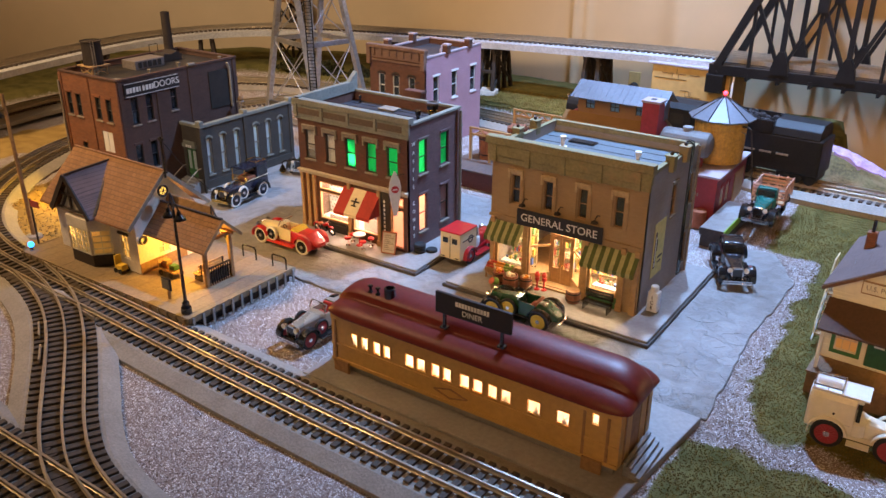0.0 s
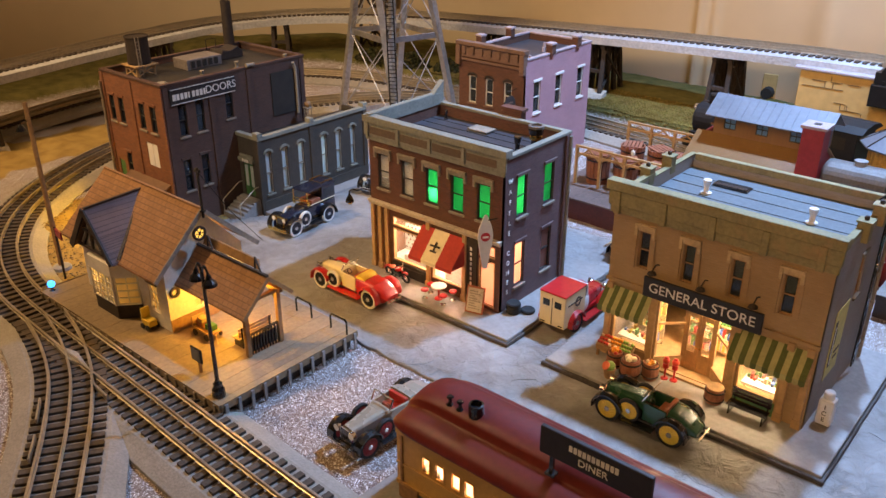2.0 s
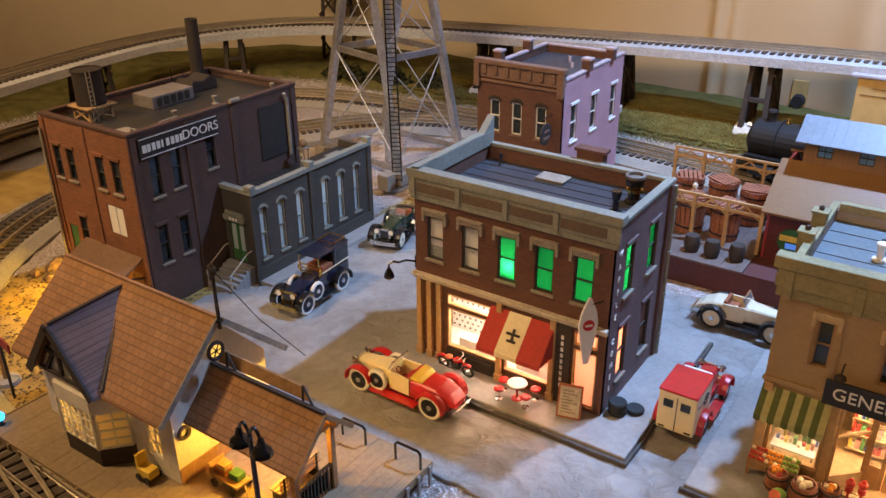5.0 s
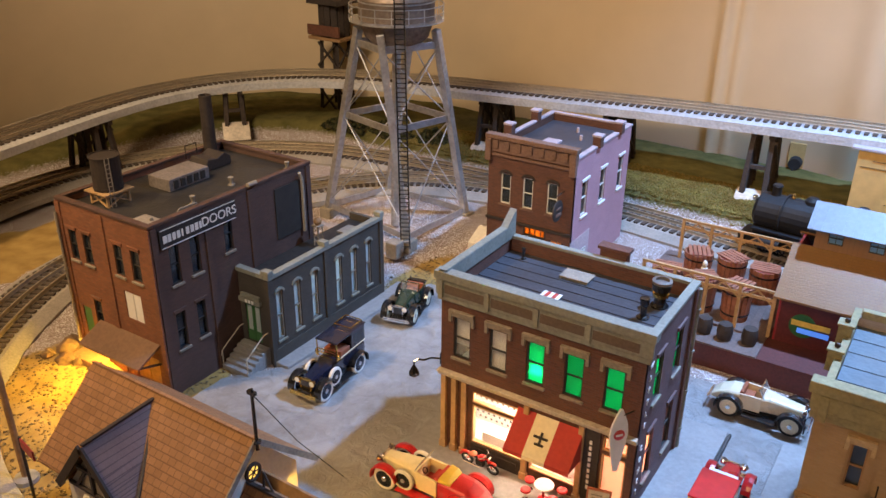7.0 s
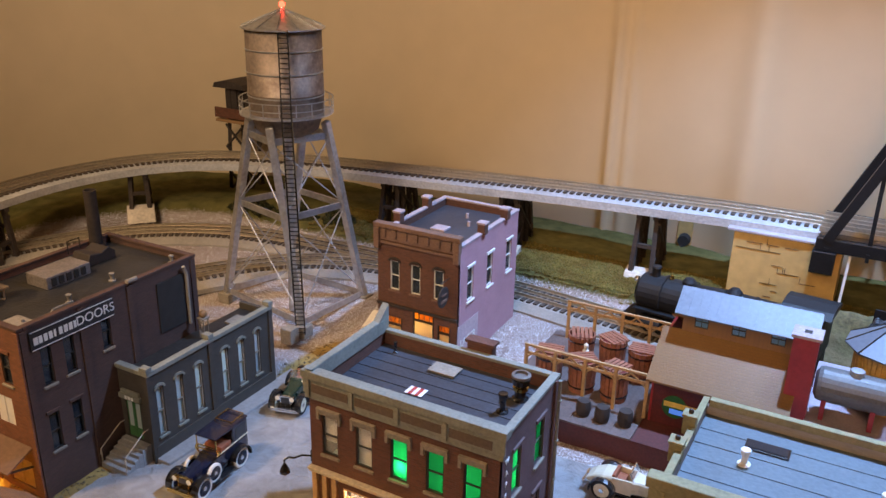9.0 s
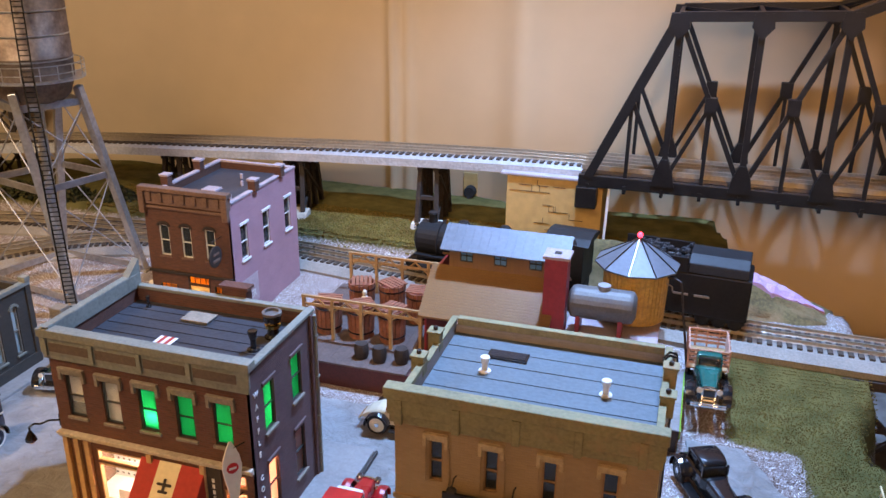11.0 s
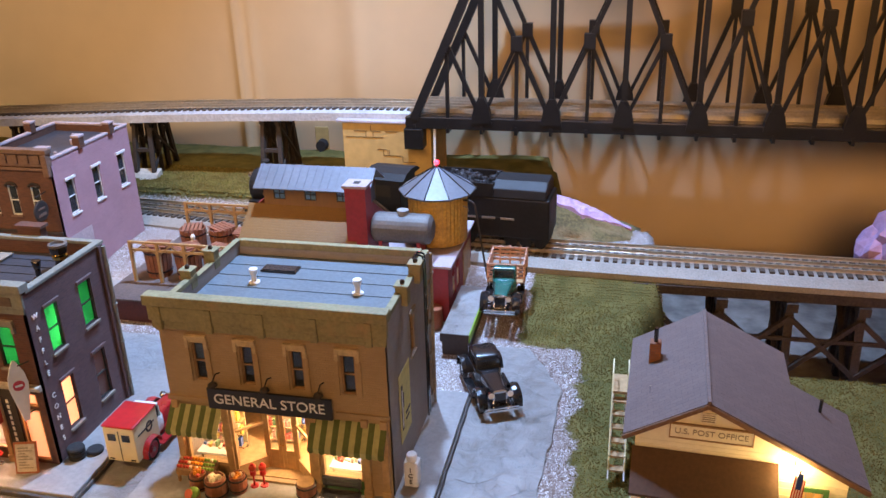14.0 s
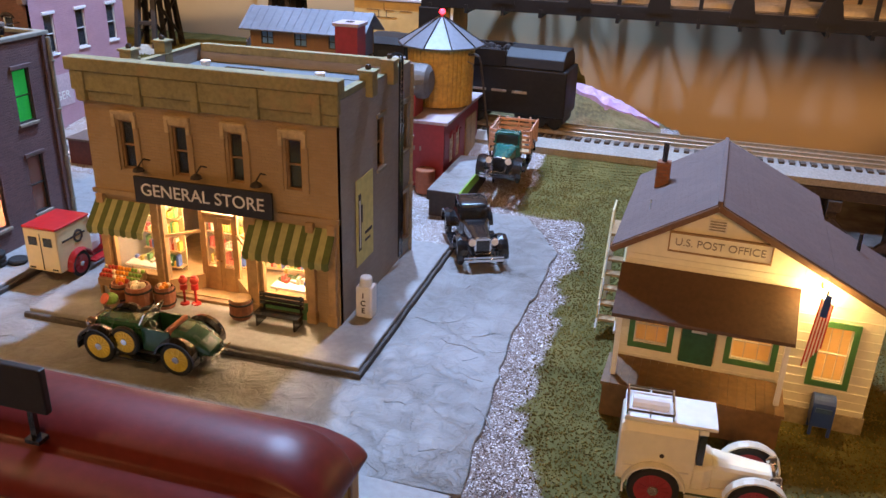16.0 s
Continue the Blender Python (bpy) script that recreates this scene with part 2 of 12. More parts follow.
def plaster_mat(name, color, dark):
    """Hand-trowelled plaster: lumpy relief with shallow hairline cracks and worn brown patches."""
    mt, t, b = nodes_of(name)
    pos = t.nodes.new("ShaderNodeNewGeometry").outputs["Position"]
    lump = node(t, "ShaderNodeTexNoise", Scale=70.0, Detail=7.0, Roughness=0.62, Distortion=0.7)
    broad = node(t, "ShaderNodeTexNoise", Scale=9.0, Detail=5.0, Roughness=0.6)
    grain = node(t, "ShaderNodeTexNoise", Scale=420.0, Detail=3.0)
    cell = t.nodes.new("ShaderNodeTexVoronoi")
    cell.feature = "DISTANCE_TO_EDGE"
    cell.inputs["Scale"].default_value = 26.0
    warp = t.nodes.new("ShaderNodeVectorMath")
    warp.operation = "MULTIPLY_ADD"
    for n in (lump, broad, grain):
        t.links.new(pos, n.inputs["Vector"])
    t.links.new(lump.outputs["Color"], warp.inputs[0])
    warp.inputs[1].default_value = (0.03, 0.03, 0.03)
    t.links.new(pos, warp.inputs[2])
    t.links.new(warp.outputs[0], cell.inputs["Vector"])
    crack = t.nodes.new("ShaderNodeMapRange")
    crack.inputs["From Min"].default_value, crack.inputs["From Max"].default_value = 0.0, 0.035
    t.links.new(cell.outputs["Distance"], crack.inputs["Value"])
    ramp = t.nodes.new("ShaderNodeValToRGB")
    ramp.color_ramp.elements[0].position, ramp.color_ramp.elements[1].position = 0.34, 0.60
    ramp.color_ramp.elements[0].color, ramp.color_ramp.elements[1].color = (*dark, 1), (*color, 1)
    mixf = t.nodes.new("ShaderNodeMath")
    mixf.operation = "MULTIPLY_ADD"
    mixf.inputs[1].default_value = 0.45
    t.links.new(lump.outputs["Fac"], mixf.inputs[0])
    half = t.nodes.new("ShaderNodeMath")
    half.operation = "MULTIPLY"
    half.inputs[1].default_value = 0.55
    t.links.new(broad.outputs["Fac"], half.inputs[0])
    t.links.new(half.outputs[0], mixf.inputs[2])
    t.links.new(mixf.outputs[0], ramp.inputs[0])
    t.links.new(ramp.outputs[0], b.inputs["Base Color"])
    rr = t.nodes.new("ShaderNodeMapRange")
    rr.inputs["To Min"].default_value, rr.inputs["To Max"].default_value = 0.30, 0.62
    t.links.new(broad.outputs["Fac"], rr.inputs["Value"])
    t.links.new(rr.outputs[0], b.inputs["Roughness"])
    h1 = t.nodes.new("ShaderNodeMath")
    h1.operation = "MULTIPLY_ADD"
    h1.inputs[1].default_value = 0.10
    t.links.new(crack.outputs[0], h1.inputs[0])
    t.links.new(lump.outputs["Fac"], h1.inputs[2])
    h2 = t.nodes.new("ShaderNodeMath")
    h2.operation = "MULTIPLY_ADD"
    h2.inputs[1].default_value = 0.10
    t.links.new(grain.outputs["Fac"], h2.inputs[0])
    t.links.new(h1.outputs[0], h2.inputs[2])
    bp = node(t, "ShaderNodeBump", Strength=0.9, Distance=0.0042)
    t.links.new(h2.outputs[0], bp.inputs["Height"])
    t.links.new(bp.outputs[0], b.inputs["Normal"])
    return mt


STREET = plaster_mat("street_plaster", (0.33, 0.32, 0.31), (0.17, 0.15, 0.13))
WALK = mat("sidewalk", (0.29, 0.275, 0.26), 0.6, fine=260, broad=22, vary=0.18, bump=0.2, stain=(0.22, 0.2, 0.19), stain_at=0.66)
KERB = mat("kerb_dark", (0.07, 0.06, 0.055), 0.8, fine=300, broad=40, vary=0.4, bump=0.4)
WALL_TAN = mat("backdrop_paint", (0.66, 0.51, 0.32), 0.85, fine=18, broad=2.0, vary=0.05, bump=0.03)
ROOM_DIM = mat("room_paint_dim", (0.30, 0.24, 0.17), 0.85, fine=60, broad=2.5, vary=0.1, bump=0.05)
FLOOR_M = mat("floor_board", (0.2, 0.15, 0.1), 0.7, fine=40, broad=4, vary=0.3)
ROADBED = mat("roadbed_gray", (0.30, 0.27, 0.23), 0.8, fine=500, broad=30, vary=0.25, bump=0.5)
TIE = mat("tie_brown", (0.075, 0.055, 0.04), 0.8, fine=400, broad=60, vary=0.4, bump=0.3)
RAIL = mat("rail_steel", (0.58, 0.50, 0.38), 0.36, 0.75, fine=300, broad=40, vary=0.2, bump=0.05)
DECK = mat("deck_white_foam", (0.46, 0.46, 0.47), 0.9, fine=260, broad=30, vary=0.25, bump=1.0)
TRESTLE = mat("trestle_wood", (0.045, 0.032, 0.025), 0.85, fine=350, broad=40, vary=0.5, bump=0.5)
BLACK_STEEL = mat("bridge_black", (0.009, 0.0085, 0.009), 0.45, 0.2, fine=300, broad=40, vary=0.4, bump=0.15)
PLY = mat("plywood", (0.55, 0.36, 0.13), 0.7, fine=90, broad=12, vary=0.18, bump=0.15, stain=(0.42, 0.25, 0.08), stain_at=0.68)
FOAM = mat("insulation_foam", (0.52, 0.34, 0.55), 0.9, fine=160, broad=25, vary=0.2, bump=0.8)
FOAM_PLASTER = mat("plaster_cloth", (0.6, 0.52, 0.42), 0.9, fine=200, broad=30, vary=0.3, bump=0.8)
RIVER = mat("riverbed_paint", (0.16, 0.15, 0.13), 0.5, fine=60, broad=10, vary=0.4, bump=0.3)
BRICK_DK = brick_mat("brick_brown", (0.16, 0.06, 0.036), (0.11, 0.042, 0.028), (0.13, 0.07, 0.05))
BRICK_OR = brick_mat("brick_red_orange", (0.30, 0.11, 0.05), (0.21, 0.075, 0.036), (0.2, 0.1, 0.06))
# Factory side brick: darker copy with the dimmer light painted in
BRICK_FAC_DIM = brick_mat("brick_factory_dim", (0.115, 0.058, 0.042), (0.085, 0.044, 0.034), (0.10, 0.06, 0.045))
BRICK_AN = brick_mat("brick_annex_gray", (0.072, 0.062, 0.048), (0.056, 0.049, 0.040), (0.075, 0.062, 0.05))
BRICK_PK = brick_mat("brick_mauve", (0.50, 0.26, 0.29), (0.46, 0.23, 0.27), (0.5, 0.29, 0.3), soot=0.2)
BRICK_PF = brick_mat("brick_pub_front", (0.15, 0.06, 0.035), (0.10, 0.04, 0.026), (0.12, 0.06, 0.04))
BRICK_TAN = brick_mat("brick_store_front", (0.40, 0.27, 0.14), (0.36, 0.24, 0.12), (0.36, 0.25, 0.14), soot=0.25)
BRICK_GY = brick_mat("brick_store_side", (0.36, 0.31, 0.27), (0.32, 0.27, 0.24), (0.34, 0.3, 0.26), soot=0.25)
# Shop side brick: purple tint of the cool light painted in
BRICK_COOL = brick_mat("brick_waffle_cool", (0.16, 0.09, 0.085), (0.12, 0.07, 0.07), (0.15, 0.09, 0.085))
STORE_HOOD = mat("store_hood", (0.47, 0.35, 0.20), 0.75, fine=400, broad=50, vary=0.25, bump=0.2)
STONE_TRIM = mat("stone_trim", (0.26, 0.22, 0.17), 0.75, fine=400, broad=50, vary=0.3, bump=0.2)
TRIM_GRAY = mat("cornice_gray_green", (0.22, 0.22, 0.18), 0.7, fine=400, broad=40, vary=0.25, bump=0.15)
TRIM_OLIVE = mat("cornice_olive", (0.25, 0.22, 0.11), 0.7, fine=350, broad=40, vary=0.3, bump=0.15, stain=(0.36, 0.24, 0.12), stain_at=0.62)
TRIM_CREAM = mat("cornice_cream", (0.5, 0.43, 0.33), 0.7, fine=400, broad=50, vary=0.3, bump=0.2)
ROOF_BLUE = mat("roof_felt_gray", (0.045, 0.048, 0.058), 0.45, fine=300, broad=30, vary=0.3, bump=0.3)
ROOF_LIGHT = mat("roof_felt_pale", (0.115, 0.145, 0.16), 0.6, fine=300, broad=24, vary=0.2, bump=0.3)
ROOF_BLACK = mat("roof_tar", (0.03, 0.028, 0.026), 0.45, fine=300, broad=30, vary=0.4, bump=0.4)
DARK_INSIDE = mat("dark_interior", (0.03, 0.026, 0.022), 0.9, fine=100, broad=30, vary=0.3, bump=0.0)
SASH_WHITE = mat("sash_white", (0.7, 0.68, 0.62), 0.5, fine=300, broad=60, vary=0.12, bump=0.05)
SASH_DARK = mat("sash_dark", (0.03, 0.028, 0.025), 0.5, fine=300, broad=60, vary=0.3, bump=0.05)
BLIND = mat("window_blind", (0.62, 0.58, 0.5), 0.8, fine=200, broad=60, vary=0.15, bump=0.05)
PANE_DARK = glass_mat("pane_dark", (0.03, 0.035, 0.04), 0.08, 0.9)
PANE = glass_mat("pane_clear", (0.9, 0.95, 0.95), 0.05, 0.12)
PANE_PALE = frosted("pane_pale", (0.72, 0.80, 0.78), 0.35)
PANE_GREEN = frosted("pane_green", (0.02, 0.60, 0.29), 0.85)
PANE_WARM = frosted("pane_warm", (0.95, 0.82, 0.55), 0.8)
PANE_CREAM = frosted("pane_cream", (1.0, 0.97, 0.90), 0.85)
PANE_PINK = frosted("pane_pink", (0.95, 0.66, 0.55), 0.8)
PANE_BLUE = frosted("pane_sky", (0.35, 0.65, 0.95), 0.5)
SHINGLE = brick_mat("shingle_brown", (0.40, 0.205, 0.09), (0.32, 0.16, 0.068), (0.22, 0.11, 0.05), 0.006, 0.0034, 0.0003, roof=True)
# Shingle copy toned mauve gray, shade painted into the colour
SHINGLE_SHADE = brick_mat("shingle_shade_gray", (0.23, 0.155, 0.145), (0.19, 0.13, 0.12), (0.13, 0.09, 0.085), 0.006, 0.0034, 0.0003, roof=True)
SHINGLE_PO = brick_mat("shingle_post_office", (0.165, 0.108, 0.092), (0.145, 0.095, 0.082), (0.115, 0.076, 0.066), 0.007, 0.004, 0.0002, soot=0.15, roof="flat")
TIN_BROWN = mat("porch_tin_brown", (0.17, 0.09, 0.05), 0.6, fine=300, broad=30, vary=0.25, bump=0.2)
STUCCO = mat("stucco_white", (0.68, 0.63, 0.54), 0.8, fine=350, broad=40, vary=0.12, bump=0.3)
CREAM_WALL = mat("clapboard_cream", (0.74, 0.68, 0.52), 0.65, fine=200, broad=30, vary=0.08, bump=0.05)
GREEN_TRIM = mat("paint_green", (0.05, 0.16, 0.05), 0.5, fine=200, broad=40, vary=0.2, bump=0.05)
DARK_WOOD = mat("timber_dark", (0.035, 0.025, 0.02), 0.65, fine=300, broad=40, vary=0.35, bump=0.15)
WOOD = mat("wood_mid", (0.30, 0.17, 0.075), 0.65, fine=250, broad=40, vary=0.3, bump=0.2)
PORCH_WOOD = mat("porch_wood", (0.19, 0.10, 0.042), 0.6, fine=250, broad=40, vary=0.3, bump=0.2)
WOOD_OAK = mat("wood_oak", (0.42, 0.26, 0.12), 0.6, fine=250, broad=40, vary=0.25, bump=0.15)
PLATFORM_M = mat("platform_planks", (0.25, 0.18, 0.105), 0.7, fine=300, broad=26, vary=0.22, bump=0.3)
WHITE_PAINT = mat("paint_white", (0.78, 0.77, 0.74), 0.5, fine=200, broad=40, vary=0.08, bump=0.05)
CREAM_PAINT = mat("paint_cream", (0.78, 0.66, 0.38), 0.4, fine=200, broad=40, vary=0.08, bump=0.03, coat=0.3)
RED_PAINT = mat("paint_red", (0.50, 0.018, 0.02), 0.3, fine=200, broad=40, vary=0.15, bump=0.03, coat=0.5)
BLACK_PAINT = mat("paint_black", (0.012, 0.012, 0.013), 0.22, fine=200, broad=40, vary=0.3, bump=0.02, coat=0.6)
GREEN_PAINT = mat("paint_dark_green", (0.018, 0.07, 0.035), 0.25, fine=200, broad=40, vary=0.2, bump=0.02, coat=0.6)
TEAL_PAINT = mat("paint_teal", (0.01, 0.12, 0.10), 0.25, fine=200, broad=40, vary=0.2, bump=0.02, coat=0.6)
IVORY_PAINT = mat("paint_ivory", (0.72, 0.64, 0.46), 0.3, fine=200, broad=40, vary=0.08, bump=0.02, coat=0.5)
BEIGE_PAINT = mat("paint_beige", (0.42, 0.36, 0.26), 0.3, fine=200, broad=40, vary=0.12, bump=0.02, coat=0.5)
GRAY_PAINT = mat("paint_gray", (0.22, 0.22, 0.22), 0.5, fine=200, broad=40, vary=0.2, bump=0.05)
YELLOW_PAINT = mat("paint_yellow", (0.75, 0.52, 0.07), 0.4, fine=200, broad=40, vary=0.1, bump=0.02)
CHROME = mat("chrome", (0.8, 0.8, 0.8), 0.12, 1.0, fine=200, broad=60, vary=0.05, bump=0.0)
BRASS = mat("brass", (0.75, 0.52, 0.16), 0.22, 1.0, fine=200, broad=60, vary=0.1, bump=0.0)
RUBBER = mat("rubber", (0.015, 0.015, 0.015), 0.75, fine=300, broad=80, vary=0.2, bump=0.1)
WHITE_RUBBER = mat("rubber_white", (0.7, 0.67, 0.6), 0.6, fine=300, broad=80, vary=0.1, bump=0.05)
LEATHER = mat("leather_brown", (0.33, 0.10, 0.045), 0.5, fine=300, broad=60, vary=0.2, bump=0.2)
RED_SEAT = mat("leather_red", (0.42, 0.03, 0.02), 0.45, fine=300, broad=60, vary=0.2, bump=0.2)
DINER_RED = mat("diner_roof_red", (0.155, 0.015, 0.011), 0.46, fine=250, broad=25, vary=0.2, bump=0.08, coat=0.0)
DINER_TAN = mat("diner_side_tan", (0.55, 0.33, 0.10), 0.5, fine=250, broad=30, vary=0.12, bump=0.05)
TIE_ROD = mat("tie_rod_steel", (0.46, 0.45, 0.46), 0.5, 0.4, vary=0.2)
TANK_METAL = mat("tank_metal", (0.24, 0.185, 0.145), 0.55, 0.55, fine=260, broad=26, vary=0.4, bump=0.15, stain=(0.085, 0.05, 0.035), stain_at=0.60)
SILVER = mat("tower_silver", (0.55, 0.55, 0.56), 0.38, 0.85, fine=220, broad=28, vary=0.3, bump=0.1, stain=(0.20, 0.12, 0.09), stain_at=0.72)
BARREL_M = mat("barrel_staves", (0.27, 0.10, 0.055), 0.65, fine=300, broad=60, vary=0.4, bump=0.3)
TANK_WOOD = mat("tank_staves", (0.55, 0.33, 0.07), 0.6, fine=300, broad=40, vary=0.35, bump=0.3)
TIN_ROOF = mat("tin_roof", (0.15, 0.165, 0.19), 0.5, 0.2, fine=250, broad=30, vary=0.15, bump=0.1)
SHED_RED = mat("shed_red", (0.30, 0.03, 0.035), 0.5, fine=250, broad=30, vary=0.2, bump=0.15)
GOLD_ROOF = brick_mat("roof_bronze", (0.255, 0.135, 0.046), (0.24, 0.126, 0.043), (0.20, 0.105, 0.037), 0.0042, 0.0026, 0.0002, rough=0.42, soot=0.12, roof="flat")
AWNING_GREEN = mat("awning_green", (0.09, 0.115, 0.03), 0.8, fine=300, broad=40, vary=0.2, bump=0.1)
AWNING_PALE = mat("awning_pale", (0.38, 0.36, 0.16), 0.8, fine=300, broad=40, vary=0.2, bump=0.1)
AWNING_RED = mat("awning_red", (0.42, 0.04, 0.03), 0.8, fine=300, broad=40, vary=0.15, bump=0.1)
AWNING_CREAM = mat("awning_cream", (0.72, 0.62, 0.42), 0.8, fine=300, broad=40, vary=0.1, bump=0.1)
SIGN_BLACK = mat("sign_black", (0.018, 0.016, 0.016), 0.5, fine=300, broad=40, vary=0.3, bump=0.05)
LETTER = mat("letter_white", (0.75, 0.73, 0.68), 0.6, fine=300, broad=60, vary=0.1, bump=0.0)
LETTER_DARK = mat("letter_dark", (0.04, 0.03, 0.025), 0.6, fine=300, broad=60, vary=0.1, bump=0.0)
POSTER_YELLOW = mat("poster_yellow", (0.66, 0.56, 0.2), 0.7, fine=200, broad=50, vary=0.15, bump=0.05)
TILE_WHITE = mat("tile_white", (0.75, 0.75, 0.73), 0.4, fine=100, broad=40, vary=0.05, bump=0.0)
BLUE_BOX = mat("mailbox_blue", (0.025, 0.065, 0.26), 0.4, fine=200, broad=40, vary=0.2, bump=0.05)
GOODS = [mat("goods_%s" % n, c, 0.6, fine=200, broad=200, vary=0.2, bump=0.0) for n, c in
         (("red", (0.5, 0.06, 0.04)), ("yellow", (0.7, 0.5, 0.1)), ("blue", (0.08, 0.15, 0.45)), ("cream", (0.75, 0.62, 0.42)), ("green", (0.12, 0.3, 0.1)), ("pink", (0.7, 0.35, 0.3)))]
COAL = mat("coal", (0.03, 0.032, 0.036), 0.35, fine=180, broad=60, vary=0.5, bump=1.0)

# ---- setting: room, ground, streets ----
def smooth(a, b, x):
    k = min(1.0, max(0.0, (x - a) / (b - a)))
    return k * k * (3 - 2 * k)


def fbm(x, y, s, seed=0.0):
    return noise.noise((x * s, y * s, seed)) + 0.5 * noise.noise((x * s * 2.1, y * s * 2.1, seed + 7.3))


def gorge(x, y):
    """How far a place lies inside the sunken river bed."""
    edge = 0.035 + 0.02 * fbm(x, y, 9, 3) + smooth(1.02, 0.92, y) * 0.5 - 0.13 * smooth(1.285, 1.33, y)
    return smooth(edge, edge + 0.03, x) * smooth(0.99, 1.04, y + 0.01 * fbm(x, y, 14, 5)) * smooth(0.62, 0.57, x)


def bank(x, y):
    """The grassy bank along the backdrop."""
    e = 1.285 + 0.006 * fbm(x, y, 12, 1)
    back = smooth(e, e + 0.012, y) * smooth(0.02, -0.06, x)
    return max(back, smooth(0.42, 0.46, math.hypot(x + 1.0, y - 0.88)) * smooth(-0.9, -1.0, x) * smooth(0.62, 0.8, y))


def height(x, y):
    h = 0.0012 * fbm(x, y, 40, 2)
    h += 0.018 * smooth(0.98, 1.16, y) * smooth(-0.10, -0.22, x) + 0.018 * smooth(1.10, 1.17, y) * smooth(-0.22, -0.10, x)
    h += bank(x, y) * (0.022 + 0.006 * fbm(x, y, 7, 4))
    h += 0.006 * smooth(-0.84, -0.92, x) * smooth(0.5, 0.56, y) * smooth(0.80, 0.74, y) * (1 + fbm(x, y, 25, 8))
    g = gorge(x, y)
    return h * (1 - g) - 0.115 * g - 0.0025


def turf_at(x, y):
    """Where the ground is turfed: the bank, the yard round the post office, the corner by the diner."""
    n = 0.012 * fbm(x, y, 30, 6)
    yard = smooth(-0.032, -0.02, x + n - 0.035 * smooth(0.72, 0.62, y)) * smooth(0.62, 0.66, y + n) * smooth(1.17, 1.15, y + n)
    strip = smooth(-0.092, -0.082, x + n) * smooth(1.0, 1.02, y + n) * smooth(1.17, 1.15, y + n)
    front = smooth(-0.05, -0.035, x + n) * smooth(0.615, 0.6, y + n) * smooth(0.500, 0.512, y + n)
    return max(bank(x, y), yard, strip, front) * (1 - gorge(x, y))


def dirt_at(x, y):
    n = 0.02 * fbm(x, y, 22, 9)
    a = smooth(-0.775, -0.80, x + n) * smooth(0.505, 0.53, y + n) * smooth(0.76, 0.72, y + n) * smooth(-0.99, -0.95, x - n)
    b = smooth(0.07, 0.04, math.hypot(x + 0.735, (y - 0.985) * 0.7)) * 0.9
    c = smooth(-1.125, -1.145, x + n) * smooth(-1.275, -1.255, x + n) * smooth(0.50, 0.54, y) * smooth(0.93, 0.89, y + n)
    return max(a, b, c)


STEP = 0.0085
xs = [-1.62 + STEP * i for i in range(int((1.25 + 1.62) / STEP) + 1)]
ys = [-0.45 + STEP * j for j in range(int((1.52 + 0.45) / STEP) + 1)]
gv = [(x, y, height(x, y)) for y in ys for x in xs]
NX = len(xs)
gf = [(j * NX + i, j * NX + i + 1, (j + 1) * NX + i + 1, (j + 1) * NX + i) for j in range(len(ys) - 1) for i in range(NX - 1)]
ground_mesh = bpy.data.meshes.new("ground")
ground_mesh.from_pydata(gv, [], gf)
for key, fn in (("turf", turf_at), ("dirt", dirt_at), ("wet", gorge)):
    layer = ground_mesh.attributes.new(key, "FLOAT", "POINT")
    layer.data.foreach_set("value", [fn(x, y) for x, y, _ in gv])
ground_mesh.polygons.foreach_set("use_smooth", [True] * len(gf))


